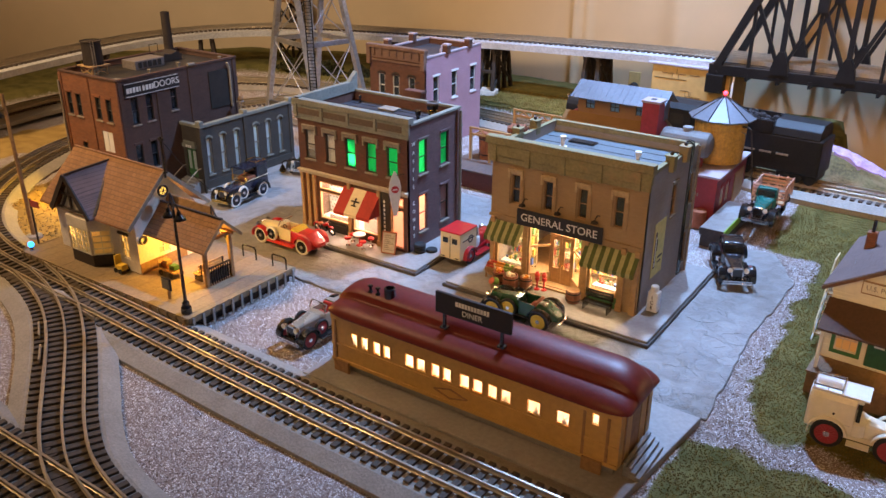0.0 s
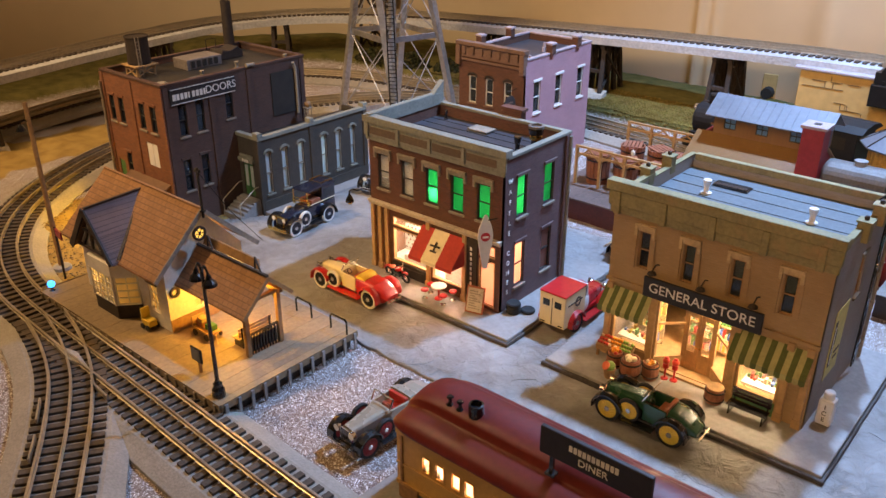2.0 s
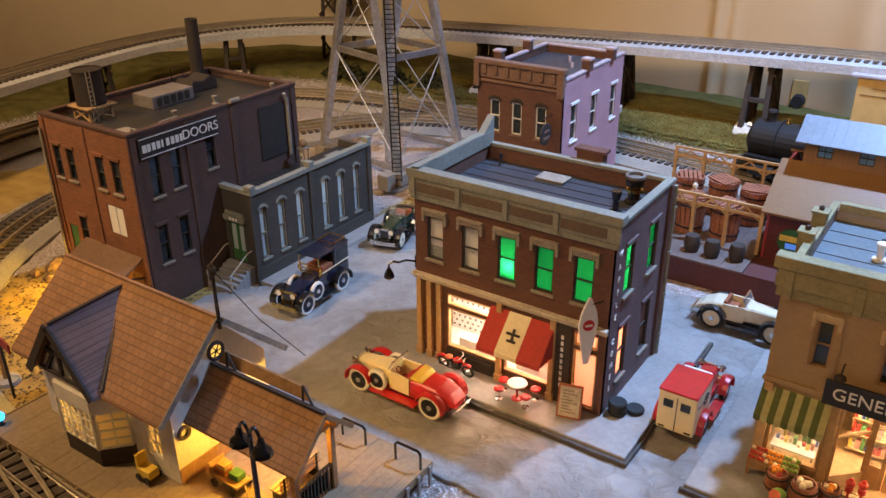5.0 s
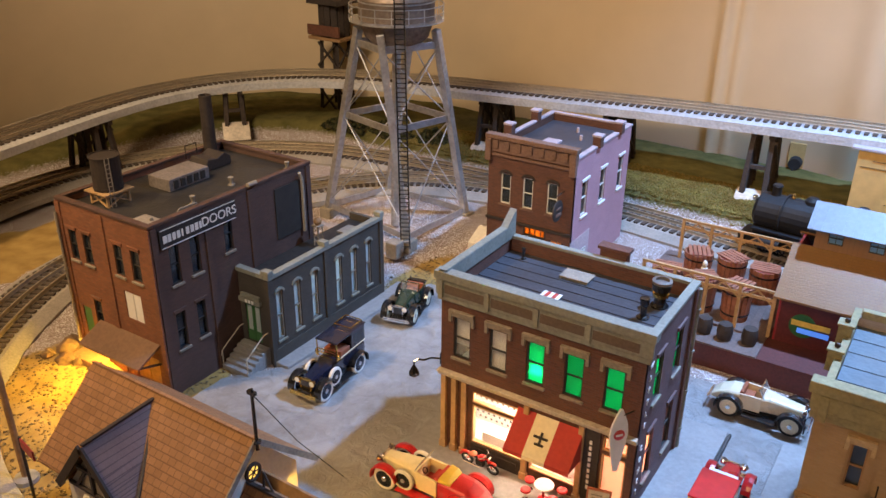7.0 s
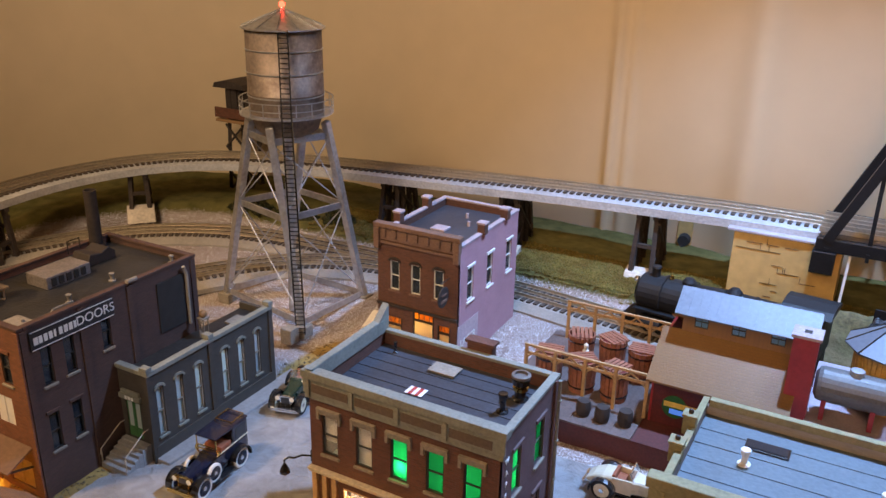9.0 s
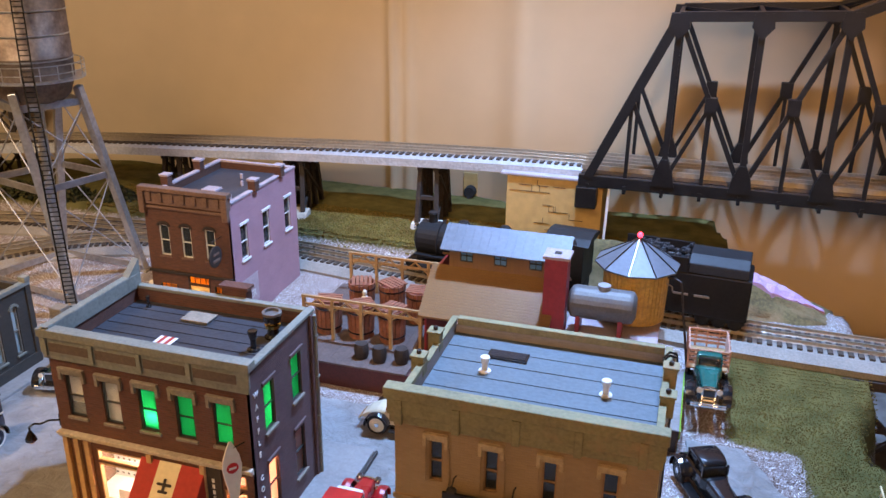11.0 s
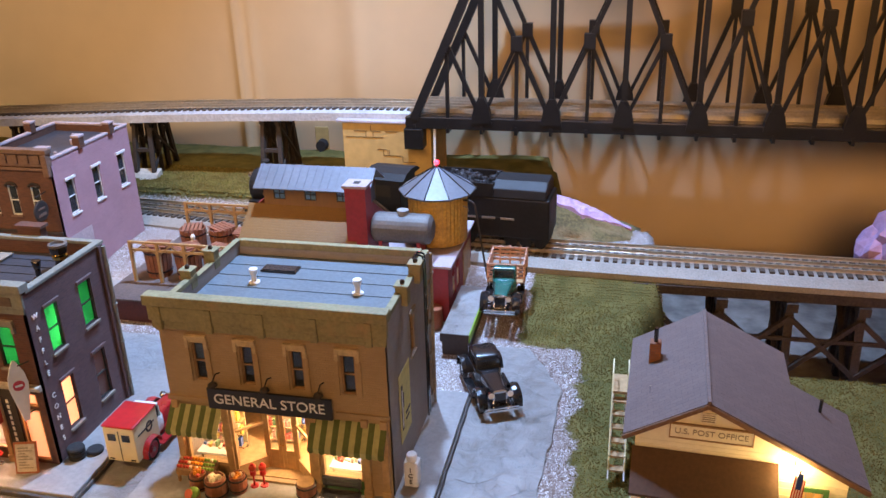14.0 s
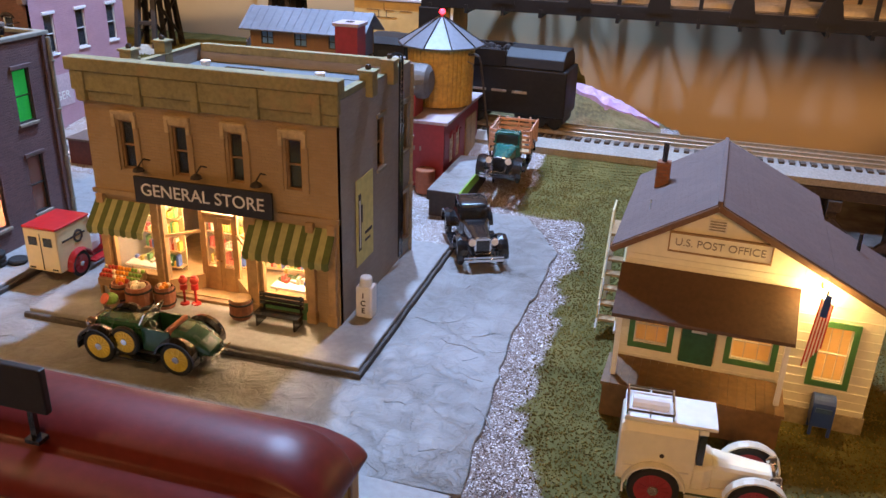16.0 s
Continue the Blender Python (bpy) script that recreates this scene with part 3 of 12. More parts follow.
def ground_material():
    """Ballast, dirt, turf and river bed side by side, parted along ragged borders."""
    mt, t, b = nodes_of("layout_ground")
    pos = t.nodes.new("ShaderNodeNewGeometry").outputs["Position"]
    n1 = node(t, "ShaderNodeTexNoise", Scale=330.0, Detail=4.0)
    n2 = node(t, "ShaderNodeTexNoise", Scale=40.0, Detail=4.0)
    vor = node(t, "ShaderNodeTexVoronoi", Scale=1500.0)
    for n in (n1, n2, vor):
        t.links.new(pos, n.inputs["Vector"])
    rgb = t.nodes.new("ShaderNodeSeparateColor")
    t.links.new(vor.outputs["Color"], rgb.inputs[0])
    stones = t.nodes.new("ShaderNodeValToRGB")
    for p, c in ((0.0, (0.20, 0.145, 0.12)), (0.35, (0.235, 0.175, 0.145)), (0.7, (0.265, 0.205, 0.175)), (1.0, (0.30, 0.24, 0.215))):
        e = stones.color_ramp.elements.new(p) if p not in (0.0, 1.0) else stones.color_ramp.elements[int(p)]
        e.color = (*c, 1)
    t.links.new(rgb.outputs[0], stones.inputs[0])

    def ramp(fac, a, z):
        r = t.nodes.new("ShaderNodeValToRGB")
        r.color_ramp.elements[0].color, r.color_ramp.elements[1].color = (*a, 1), (*z, 1)
        r.color_ramp.elements[0].position, r.color_ramp.elements[1].position = 0.3, 0.7
        t.links.new(fac, r.inputs[0])
        return r.outputs[0]

    last = stones.outputs[0]
    for key, lo, hi in (("dirt", (0.26, 0.165, 0.055), (0.42, 0.29, 0.10)), ("turf", (0.075, 0.072, 0.022), (0.165, 0.14, 0.048)), ("wet", (0.10, 0.09, 0.08), (0.22, 0.20, 0.18))):
        at = t.nodes.new("ShaderNodeAttribute")
        at.attribute_name = key
        s = t.nodes.new("ShaderNodeMath")
        s.operation = "MULTIPLY_ADD"
        s.inputs[1].default_value = 0.7
        t.links.new(n1.outputs["Fac"], s.inputs[0])
        t.links.new(at.outputs["Fac"], s.inputs[2])
        r = t.nodes.new("ShaderNodeMapRange")
        r.inputs["From Min"].default_value, r.inputs["From Max"].default_value = 0.70, 1.00
        t.links.new(s.outputs[0], r.inputs["Value"])
        mx = t.nodes.new("ShaderNodeMix")
        mx.data_type = "RGBA"
        t.links.new(r.outputs[0], mx.inputs["Factor"])
        t.links.new(last, mx.inputs["A"])
        t.links.new(ramp(n2.outputs["Fac"], lo, hi), mx.inputs["B"])
        last = mx.outputs["Result"]
    t.links.new(last, b.inputs["Base Color"])
    b.inputs["Roughness"].default_value = 0.95
    b.inputs["Specular IOR Level"].default_value = 0.1
    bp = node(t, "ShaderNodeBump", Strength=0.30, Distance=0.0003)
    t.links.new(vor.outputs["Distance"], bp.inputs["Height"])
    t.links.new(bp.outputs[0], b.inputs["Normal"])
    return mt


ground_mesh.materials.append(ground_material())
ground = tagged(new("ground", ground_mesh), "ballast, dirt and turf scenery on the layout board", "ground", kind="structure")

# the backdrop bends round the corner of the room in one sweep, with three soft folds
def backdrop():
    line = [(-1.62, -1.6), (-1.62, 0.9)]
    for k in range(1, 15):
        a = math.pi - k / 15 * math.pi / 2
        line.append((-1.0 + 0.62 * math.cos(a), 0.9 + 0.62 * math.sin(a)))
    x = -1.0
    while x < 2.4:
        d = 0.012 * math.exp(-((x + 0.596) / 0.009) ** 2) + 0.007 * math.exp(-((x + 0.572) / 0.007) ** 2) + 0.016 * math.exp(-((x + 0.395) / 0.028) ** 2)
        line.append((x, 1.52 - d))
        x += 0.006 if -0.7 < x < -0.3 else 0.08
    line.append((2.4, 1.52))
    line += [(2.4, -1.6)]
    m = M()
    n = len(line)
    v = [(x, y, z) for z in (-0.9, 0.3, 1.5) for x, y in line]
    m.add(v, [(k * n + i, k * n + i + 1, (k + 1) * n + i + 1, (k + 1) * n + i) for k in range(2) for i in range(n - 1)])
    ob = solid("wall_backdrop", m, WALL_TAN, "tan painted backdrop wall curving round the corner", "wall", "structure", smooth=True)
    s = ob.modifiers.new("thickness", "SOLIDIFY")
    s.thickness, s.offset = 0.01, 1.0
    return ob


backdrop()
solid("wall_south", M().box(-1.7, 2.5, -1.7, -1.6, -0.9, 1.5), ROOM_DIM, "plain tan wall behind the viewer", "wall", "structure")
solid("ceiling", M().box(-1.7, 2.5, -1.7, 1.7, 1.5, 1.55), ROOM_DIM, "plain beige room ceiling", "ceiling", "structure")
solid("floor", M().box(-1.7, 2.5, -1.7, 1.7, -0.95, -0.9), FLOOR_M, "plain brown room floor", "floor", "structure")
solid("layout_board", M().box(-1.60, 1.24, -0.44, 1.50, -0.19, -0.16), PLY, "plywood board under the railway scenery", "board", "structure")


def slab(name, outline, z0, z1, material, label, category, kind="structure", rough=0.0, bevel=0.001):
    """A level slab with a ragged outline; rough gives how far the edge wanders."""
    pts = []
    n = len(outline)
    for i in range(n):
        (ax, ay), (bx, by) = outline[i], outline[(i + 1) % n]
        length = math.hypot(bx - ax, by - ay)
        steps = max(1, int(length / 0.008)) if rough else 1
        for k in range(steps):
            x, y = ax + (bx - ax) * k / steps, ay + (by - ay) * k / steps
            if rough and k:
                x, y = x + rough * fbm(x, y, 60, 1.7), y + rough * fbm(x, y, 60, 4.1)
            pts.append((x, y))
    ob = solid(name, M().prism(pts, "z", z0, z1), material, label, category, kind, bevel)
    return ob


# the plaster street: a long arm in front of the shops, one beside the store, one up to the factory
slab("road", [(-0.80, 0.660), (-0.66, 0.640), (-0.50, 0.638), (-0.35, 0.634), (-0.24, 0.628), (-0.13, 0.630), (-0.035, 0.634), (-0.045, 0.80), (-0.038, 0.93), (-0.075, 1.0),
              (-0.125, 1.0), (-0.118, 0.90), (-0.32, 0.905), (-0.32, 0.965), (-0.60, 0.965), (-0.66, 0.985), (-0.745, 0.985), (-0.765, 0.96), (-0.765, 0.77), (-0.80, 0.72)],
     -0.012, 0.0, STREET, "cracked gray plaster street with worn patches", "road", rough=0.003)
slab("pavement_waffle", [(-0.602, 0.716), (-0.384, 0.716), (-0.384, 0.892), (-0.602, 0.892)], -0.004, 0.0055, WALK, "pale gray sidewalk slab under the ice cream shop", "pavement")
slab("pavement_store", [(-0.343, 0.714), (-0.118, 0.714), (-0.118, 0.905), (-0.343, 0.905)], -0.004, 0.0055, WALK, "pale gray sidewalk slab under the general store", "pavement")
slab("kerb_waffle", [(-0.604, 0.7125), (-0.3815, 0.7125), (-0.3815, 0.894), (-0.3838, 0.894), (-0.3838, 0.7158), (-0.604, 0.7158)], -0.004, 0.0035, KERB, "dark kerb edging of the shop sidewalk", "kerb", rough=0.0006)
slab("kerb_store", [(-0.345, 0.7105), (-0.1155, 0.7105), (-0.1155, 0.907), (-0.1178, 0.907), (-0.1178, 0.7138), (-0.345, 0.7138)], -0.004, 0.0035, KERB, "dark kerb edging of the store sidewalk", "kerb", rough=0.0006)
slab("diner_slab", [(-0.345, 0.497), (-0.052, 0.497), (-0.038, 0.628), (-0.335, 0.634)], -0.004, 0.004, WALK, "gray painted base board under the diner", "pavement")
slab("walk_factory", [(-0.775, 0.765), (-0.758, 0.765), (-0.752, 0.965), (-0.775, 0.965)], -0.004, 0.003, WALK, "gray sidewalk strip along the factory annex", "pavement")


def cracks():
    """Raised trowel marks and cracks in the plaster."""
    m = M()
    rng = random.Random(5)
    for x0, x1, y0, y1, count in ((-0.11, -0.045, 0.64, 0.97, 14), (-0.36, -0.06, 0.635, 0.70, 8), (-0.60, -0.40, 0.65, 0.70, 5), (-0.74, -0.62, 0.70, 0.93, 4)):
        for _ in range(count):
            x, y, a = rng.uniform(x0, x1), rng.uniform(y0, y1), rng.uniform(0, 6.3)
            for _ in range(rng.randint(2, 5)):
                a += rng.uniform(-0.7, 0.7)
                d = rng.uniform(0.003, 0.009)
                nx, ny = x + d * math.cos(a), y + d * math.sin(a)
                m.bar((x, y, 0.0001), (nx, ny, 0.0001), rng.uniform(0.0004, 0.0009), 0.0005)
                x, y = nx, ny
    return solid("trowel_marks", m, STREET, "raised trowel ridges in the plaster street", "road surface", "stuff")


cracks()

# ---- railway ----
def spline(pts, step):
    """Even steps along a smooth curve through points (x, y, z)."""
    p = [Vector(q) for q in pts]
    p = [p[0] * 2 - p[1]] + p + [p[-1] * 2 - p[-2]]
    fine = []
    for i in range(1, len(p) - 2):
        for k in range(24):
            t = k / 24
            a, b, c, d = p[i - 1], p[i], p[i + 1], p[i + 2]
            fine.append(0.5 * ((2 * b) + (c - a) * t + (2 * a - 5 * b + 4 * c - d) * t * t + (3 * b - a - 3 * c + d) * t ** 3))
    fine.append(p[-2])
    out, left = [fine[0]], step
    for a, b in zip(fine, fine[1:]):
        seg = (b - a).length
        while seg >= left and seg > 1e-9:
            a = a + (b - a) * (left / seg)
            out.append(a)
            seg, left = (b - a).length, step
        left -= seg
    return out


def sweep(m, line, section):
    """Pushes a section of (across, up) points along a line."""
    rings = []
    for i, p in enumerate(line):
        d = line[min(i + 1, len(line) - 1)] - line[max(i - 1, 0)]
        s = Vector((d.y, -d.x, 0)).normalized()
        rings.append([p + s * a + Vector((0, 0, u)) for a, u in section])
    return m.loft(rings)


TRACKS = []
GAUGE, TIE_STEP = 0.0318, 0.0098
tie_mesh = mesh_of(M().box(-0.0026, 0.0026, -0.0265, 0.0265, 0.0, 0.0024), TIE, "tie")


def railway(name, pts, label, pieces=(None, None), bed=True, half=0.043, cut=None):
    """Three-rail track: gray roadbed, ties, two running rails and the middle rail. pieces: a stretch of x in which each tie is a part."""
    line = spline(pts, TIE_STEP)
    TRACKS.append(line)
    ob = thing(name, (line[0].x, line[0].y, line[0].z), label, "railway track")
    inv = ob.matrix_basis.inverted()
    if bed:
        part("roadbed", sweep(M(), line, [(-half, -0.006), (-half, 0.0008), (-0.030, 0.0066), (0.030, 0.0066), (half, 0.0008), (half, -0.006)]), ROADBED, ob, "gray molded plastic roadbed")
    top = 0.0088 if bed else 0.0024
    for off in (-GAUGE / 2, 0.0, GAUGE / 2):
        w, h = (0.0013, 0.0044) if off else (0.0010, 0.0040)
        m = sweep(M(), line, [(off - w, top), (off - w, top + 0.0006), (off - w * 0.35, top + 0.001), (off - w * 0.35, top + h - 0.001), (off - w * 0.7, top + h),
                              (off + w * 0.7, top + h), (off + w * 0.35, top + h - 0.001), (off + w * 0.35, top + 0.001), (off + w, top + 0.0006), (off + w, top)])
        part("rail", m, RAIL, ob, "bright steel rail")
    rest = M()
    count = 0
    for i, p in enumerate(line):
        d = line[min(i + 1, len(line) - 1)] - line[max(i - 1, 0)]
        turn = Matrix.Translation(p + Vector((0, 0, top - 0.0024 + 0.0001))) @ Matrix.Rotation(math.atan2(d.y, d.x), 4, "Z")
        if pieces[0] is not None and pieces[0] < p.x < pieces[1] and count < 290:
            tie = new("tie", tie_mesh)
            tie.parent = ob
            tie.matrix_basis = inv @ turn
            count += 1
        else:
            rest.tf = turn
            rest.box(-0.0026, 0.0026, -0.0265, 0.0265, 0.0, 0.0024)
    rest.tf = None
    if rest.v:
        r = part("ties", rest, TIE, ob, "row of dark brown ties")
        r["kind"] = "stuff"
    return ob


railway("main_track", [(0.75, 0.454, 0), (0.2, 0.454, 0), (-0.16, 0.4545, 0), (-0.36, 0.459, 0), (-0.55, 0.468, 0), (-0.70, 0.474, 0), (-0.80, 0.482, 0.001), (-0.885, 0.508, 0.002), (-0.955, 0.552, 0.003), (-1.01, 0.608, 0.004),
                       (-1.052, 0.672, 0.005), (-1.085, 0.745, 0.006), (-1.10, 0.83, 0.008), (-1.10, 0.90, 0.010), (-1.08, 0.99, 0.012), (-1.03, 1.085, 0.014), (-0.965, 1.165, 0.016), (-0.885, 1.212, 0.018), (-0.80, 1.236, 0.018)],
        "three-rail toy train track sweeping round the town", (-1.1, 0.35))
railway("crossover_track", [(-0.72, 0.4745, 0.0006), (-0.665, 0.461, 0.0006), (-0.61, 0.440, 0.0006), (-0.552, 0.407, 0.0006), (-0.487, 0.363, 0.0006), (-0.432, 0.326, 0.0006), (-0.385, 0.302, 0.0006), (-0.33, 0.288, 0.0006), (-0.27, 0.283, 0.0006)],
        "curved three-rail crossover track between two lines", (-0.72, -0.26))
railway("near_track", [(0.5, 0.280, 0), (0.0, 0.281, 0), (-0.4, 0.282, 0), (-0.9, 0.283, 0), (-1.3, 0.285, 0)], "straight three-rail track in front of the town", (-0.62, -0.1))
railway("rear_track", [(-1.23, 0.48, 0.006), (-1.30, 0.64, 0.008), (-1.338, 0.79, 0.010), (-1.345, 0.90, 0.012), (-1.325, 1.0, 0.014), (-1.275, 1.095, 0.016), (-1.20, 1.17, 0.018), (-1.11, 1.222, 0.018), (-1.01, 1.246, 0.018),
                       (-0.88, 1.256, 0.018), (-0.74, 1.258, 0.018), (-0.62, 1.253, 0.018), (-0.50, 1.238, 0.018), (-0.35, 1.218, 0.018), (-0.14, 1.197, 0.018), (0.0, 1.190, 0.018), (0.3, 1.185, 0.018), (0.9, 1.18, 0.018)],
        "three-rail track behind the town, leading on to a trestle", (-0.7, 0.45))


def switch_motor():
    """The throw box and frog plate between the diverging rails."""
    ob = thing("track_switch", (-0.655, 0.452, 0.007), "gray turnout frog plate between diverging rails", "track switch")
    frog = M().prism([(-0.668, 0.4555), (-0.635, 0.4515), (-0.612, 0.4565), (-0.640, 0.4620)], "z", 0.0066, 0.0116)
    part("frog_plate", frog, ROADBED, ob, "worn gray frog plate", bevel=0.0004)
    for x, y, a in ((-0.585, 0.402, -0.55), (-0.575, 0.445, -0.1), (-0.545, 0.378, -0.6)):
        d = Vector((math.cos(a), math.sin(a), 0)) * 0.014
        part("guard_rail", M().bar(Vector((x, y, 0.0118)) - d, Vector((x, y, 0.0118)) + d, 0.0014, 0.004), RAIL, ob, "short steel guard rail")


switch_motor()

# ---- elevated line ----
UPPER = [(-1.19, 0.30, 0.104), (-1.245, 0.52, 0.104), (-1.285, 0.70, 0.104), (-1.315, 0.85, 0.105), (-1.338, 1.0, 0.106), (-1.338, 1.10, 0.107), (-1.312, 1.195, 0.108), (-1.255, 1.272, 0.110), (-1.16, 1.325, 0.114), (-1.02, 1.357, 0.119),
         (-0.82, 1.374, 0.126), (-0.62, 1.392, 0.132), (-0.46, 1.400, 0.136), (-0.375, 1.402, 0.138), (-0.27, 1.402, 0.139)]
upper = railway("elevated_track", UPPER, "three-rail track on a white elevated deck", (-1.30, -0.30), bed=False)
deck_line = spline(UPPER, 0.012)
part("deck", sweep(M(), deck_line, [(-0.040, -0.012), (-0.040, -0.001), (-0.031, 0.0), (0.031, 0.0), (0.040, -0.001), (0.040, -0.012)]), DECK, upper, "rough white foam roadbed deck")


def bent(x, y, top, foot, turn=0.0, wide=0.034, footing=True):
    """A timber trestle bent: battered posts, cap, sill and cross braces, on a pale footing."""
    ob = thing("trestle_bent", (x, y, foot), "dark timber trestle bent carrying the elevated track", "trestle", "bents under the elevated track")
    ob.matrix_basis = pose(0, 0, 0)
    h = top - foot
    tops, feet = [-0.75, -0.25, 0.25, 0.75], [-1.15, -0.38, 0.38, 1.15]
    for row in (-0.011, 0.011):
        for a, b in zip(tops, feet):
            part("post", M().bar((row, a * wide, h), (row * 1.25, b * wide, 0.0), 0.0062), TRESTLE, ob)
        part("cap", M().box(row - 0.0035, row + 0.0035, -wide, wide, h - 0.007, h), TRESTLE, ob)
        part("brace", M().bar((row * 1.3, -wide * 1.05, h * 0.12), (row * 1.2, wide * 0.85, h * 0.85), 0.003), TRESTLE, ob)
        part("brace", M().bar((row * 1.3 + 0.003, wide * 1.05, h * 0.12), (row * 1.2 + 0.003, -wide * 0.85, h * 0.85), 0.003), TRESTLE, ob)
    part("girt", M().box(-0.0135, 0.0135, -0.9 * wide - 0.004, -0.9 * wide + 0.002, h * 0.45, h * 0.45 + 0.005), TRESTLE, ob)
    if footing:
        part("footing", M().prism([(-1.75 * wide, -0.012), (-0.8 * wide, -0.012), (-0.8 * wide, 0.010), (-1.3 * wide, 0.006)], "x", -0.021, 0.021), FOAM_PLASTER, ob, "pale plaster footing", bevel=0.001)
    ob.matrix_basis = pose(x, y, foot, 0, 0, turn)
    return ob


for x, y, top, turn in ((-1.276, 0.66, 0.092, 80), (-1.332, 0.985, 0.094, 92), (-1.292, 1.226, 0.097, 48), (-0.880, 1.370, 0.112, 5), (-0.690, 1.386, 0.118, 5), (-0.492, 1.398, 0.124, 3)):
    bent(x, y, top, height(x, y) - 0.001, turn)


def ply_pier():
    ob = thing("plywood_pier", (-0.32, 1.40, 0), "unpainted plywood box pier with pencilled block courses", "bridge pier")
    part("front_panel", M().box(-0.377, -0.252, 1.353, 1.359, 0.015, 0.1265), PLY, ob, bevel=0.0006)
    part("side_panel", M().box(-0.377, -0.371, 1.3595, 1.448, 0.015, 0.1265), PLY, ob)
    part("side_panel", M().box(-0.258, -0.252, 1.3595, 1.448, 0.015, 0.1265), PLY, ob)
    part("cap", M().box(-0.385, -0.262, 1.350, 1.452, 0.1268, 0.1300), mat("pier_cap", (0.45, 0.40, 0.42), 0.8, vary=0.15), ob, "mauve gray cap sheet", bevel=0.0006)
    rng = random.Random(3)
    for k in range(22):
        z, x = 0.03 + 0.0085 * rng.randint(0, 10), rng.uniform(-0.373, -0.29)
        part("course_line", M().box(x, x + rng.uniform(0.006, 0.02), 1.3524, 1.3531, z, z + 0.0006), DARK_WOOD, ob)
        if k % 2:
            part("course_line", M().box(x, x + 0.0006, 1.3524, 1.3531, z, z + 0.008), DARK_WOOD, ob)
    return ob


ply_pier()


def truss_bridge():
    """A through truss: two side trusses with sub-struts, portals, floor beams and open track floor."""
    ob = thing("truss_bridge", (0.27, 1.395, 0.135), "long black steel through-truss railway bridge", "bridge")
    x0, n, step, zb = -0.27, 12, 0.09, 0.139
    tops = [0.336, 0.340, 0.344, 0.385, 0.400, 0.405]
    tops = tops + tops[-2::-1]
    for y in (1.338, 1.452):
        part("bottom_chord", M().box(x0 - 0.012, x0 + n * step + 0.012, y - 0.004, y + 0.004, zb - 0.013, zb + 0.002), BLACK_STEEL, ob, bevel=0.0006)
        joint = [(x0, zb)] + [(x0 + (k + 1) * step, tops[k]) for k in range(n - 1)] + [(x0 + n * step, zb)]
        for (a, za), (b, zb2) in zip(joint, joint[1:]):
            part("top_chord", M().bar((a, y, za), (b, y, zb2), 0.010, 0.011), BLACK_STEEL, ob)
        for k in range(1, n):
            x, zt = joint[k]
            part("vertical", M().bar((x, y, zb), (x, y, zt), 0.007, 0.006, up=(0, 1, 0)), BLACK_STEEL, ob)
            part("gusset", M().prism([(x - 0.014, zb - 0.004), (x + 0.014, zb - 0.004), (x + 0.010, zb + 0.016), (x + 0.004, zb + 0.030), (x - 0.004, zb + 0.030), (x - 0.010, zb + 0.016)], "y", y - 0.0052, y + 0.0052), BLACK_STEEL, ob)
            part("gusset", M().prism([(x - 0.010, zt + 0.004), (x - 0.012, zt - 0.012), (x, zt - 0.026), (x + 0.012, zt - 0.012), (x + 0.010, zt + 0.004)], "y", y - 0.0056, y + 0.0056), BLACK_STEEL, ob)
        for k in range(n):
            left = k < n / 2
            (xa, za), (xb, zc) = joint[k], joint[k + 1]
            if 0 < k < n - 1:
                top, foot = ((xa, za), (xb, zb)) if left else ((xb, zc), (xa, zb))
                if k % 2 == 0:
                    top, foot = ((xb, zc), (xa, zb)) if left else ((xa, za), (xb, zb))
                mid = ((top[0] + foot[0]) / 2, (top[1] + zb) / 2)
                part("diagonal", M().bar((top[0], y, top[1]), (foot[0], y, zb), 0.0055, 0.006, up=(0, 1, 0)), BLACK_STEEL, ob)
                other = xa if foot[0] == xb else xb
                part("sub_strut", M().bar((mid[0], y, mid[1]), (other, y, zb), 0.0045, 0.0045, up=(0, 1, 0)), BLACK_STEEL, ob)
                part("gusset", M().prism([(mid[0] - 0.007, mid[1] - 0.009), (mid[0] + 0.007, mid[1] - 0.009), (mid[0] + 0.007, mid[1] + 0.009), (mid[0] - 0.007, mid[1] + 0.009)], "y", y - 0.0048, y + 0.0048), BLACK_STEEL, ob)
            else:
                mid = ((xa + xb) / 2, (za + zc) / 2)
                inner = xb if k == 0 else xa
                part("sub_strut", M().bar((mid[0], y, mid[1]), (inner, y, zb), 0.005, 0.005, up=(0, 1, 0)), BLACK_STEEL, ob)
            part("hanger", M().bar((mid[0], y, zb), (mid[0], y, mid[1]), 0.0045, 0.0045, up=(0, 1, 0)), BLACK_STEEL, ob)
    for k in range(2 * n + 1):
        x = x0 + k * step / 2
        part("floor_beam", M().box(x - 0.002, x + 0.002, 1.333, 1.457, zb - 0.018, zb - 0.008), BLACK_STEEL, ob)
    part("floor", M().box(x0 - 0.01, x0 + n * step + 0.01, 1.3425, 1.4475, zb - 0.0005, zb + 0.0025), BLACK_STEEL, ob)
    for y in (1.361, 1.379, 1.395, 1.411, 1.429):
        part("rail", M().box(x0 - 0.012, x0 + n * step + 0.012, y - 0.0011, y + 0.0011, zb + 0.0026, zb + 0.0085), RAIL, ob, "bright steel rail")
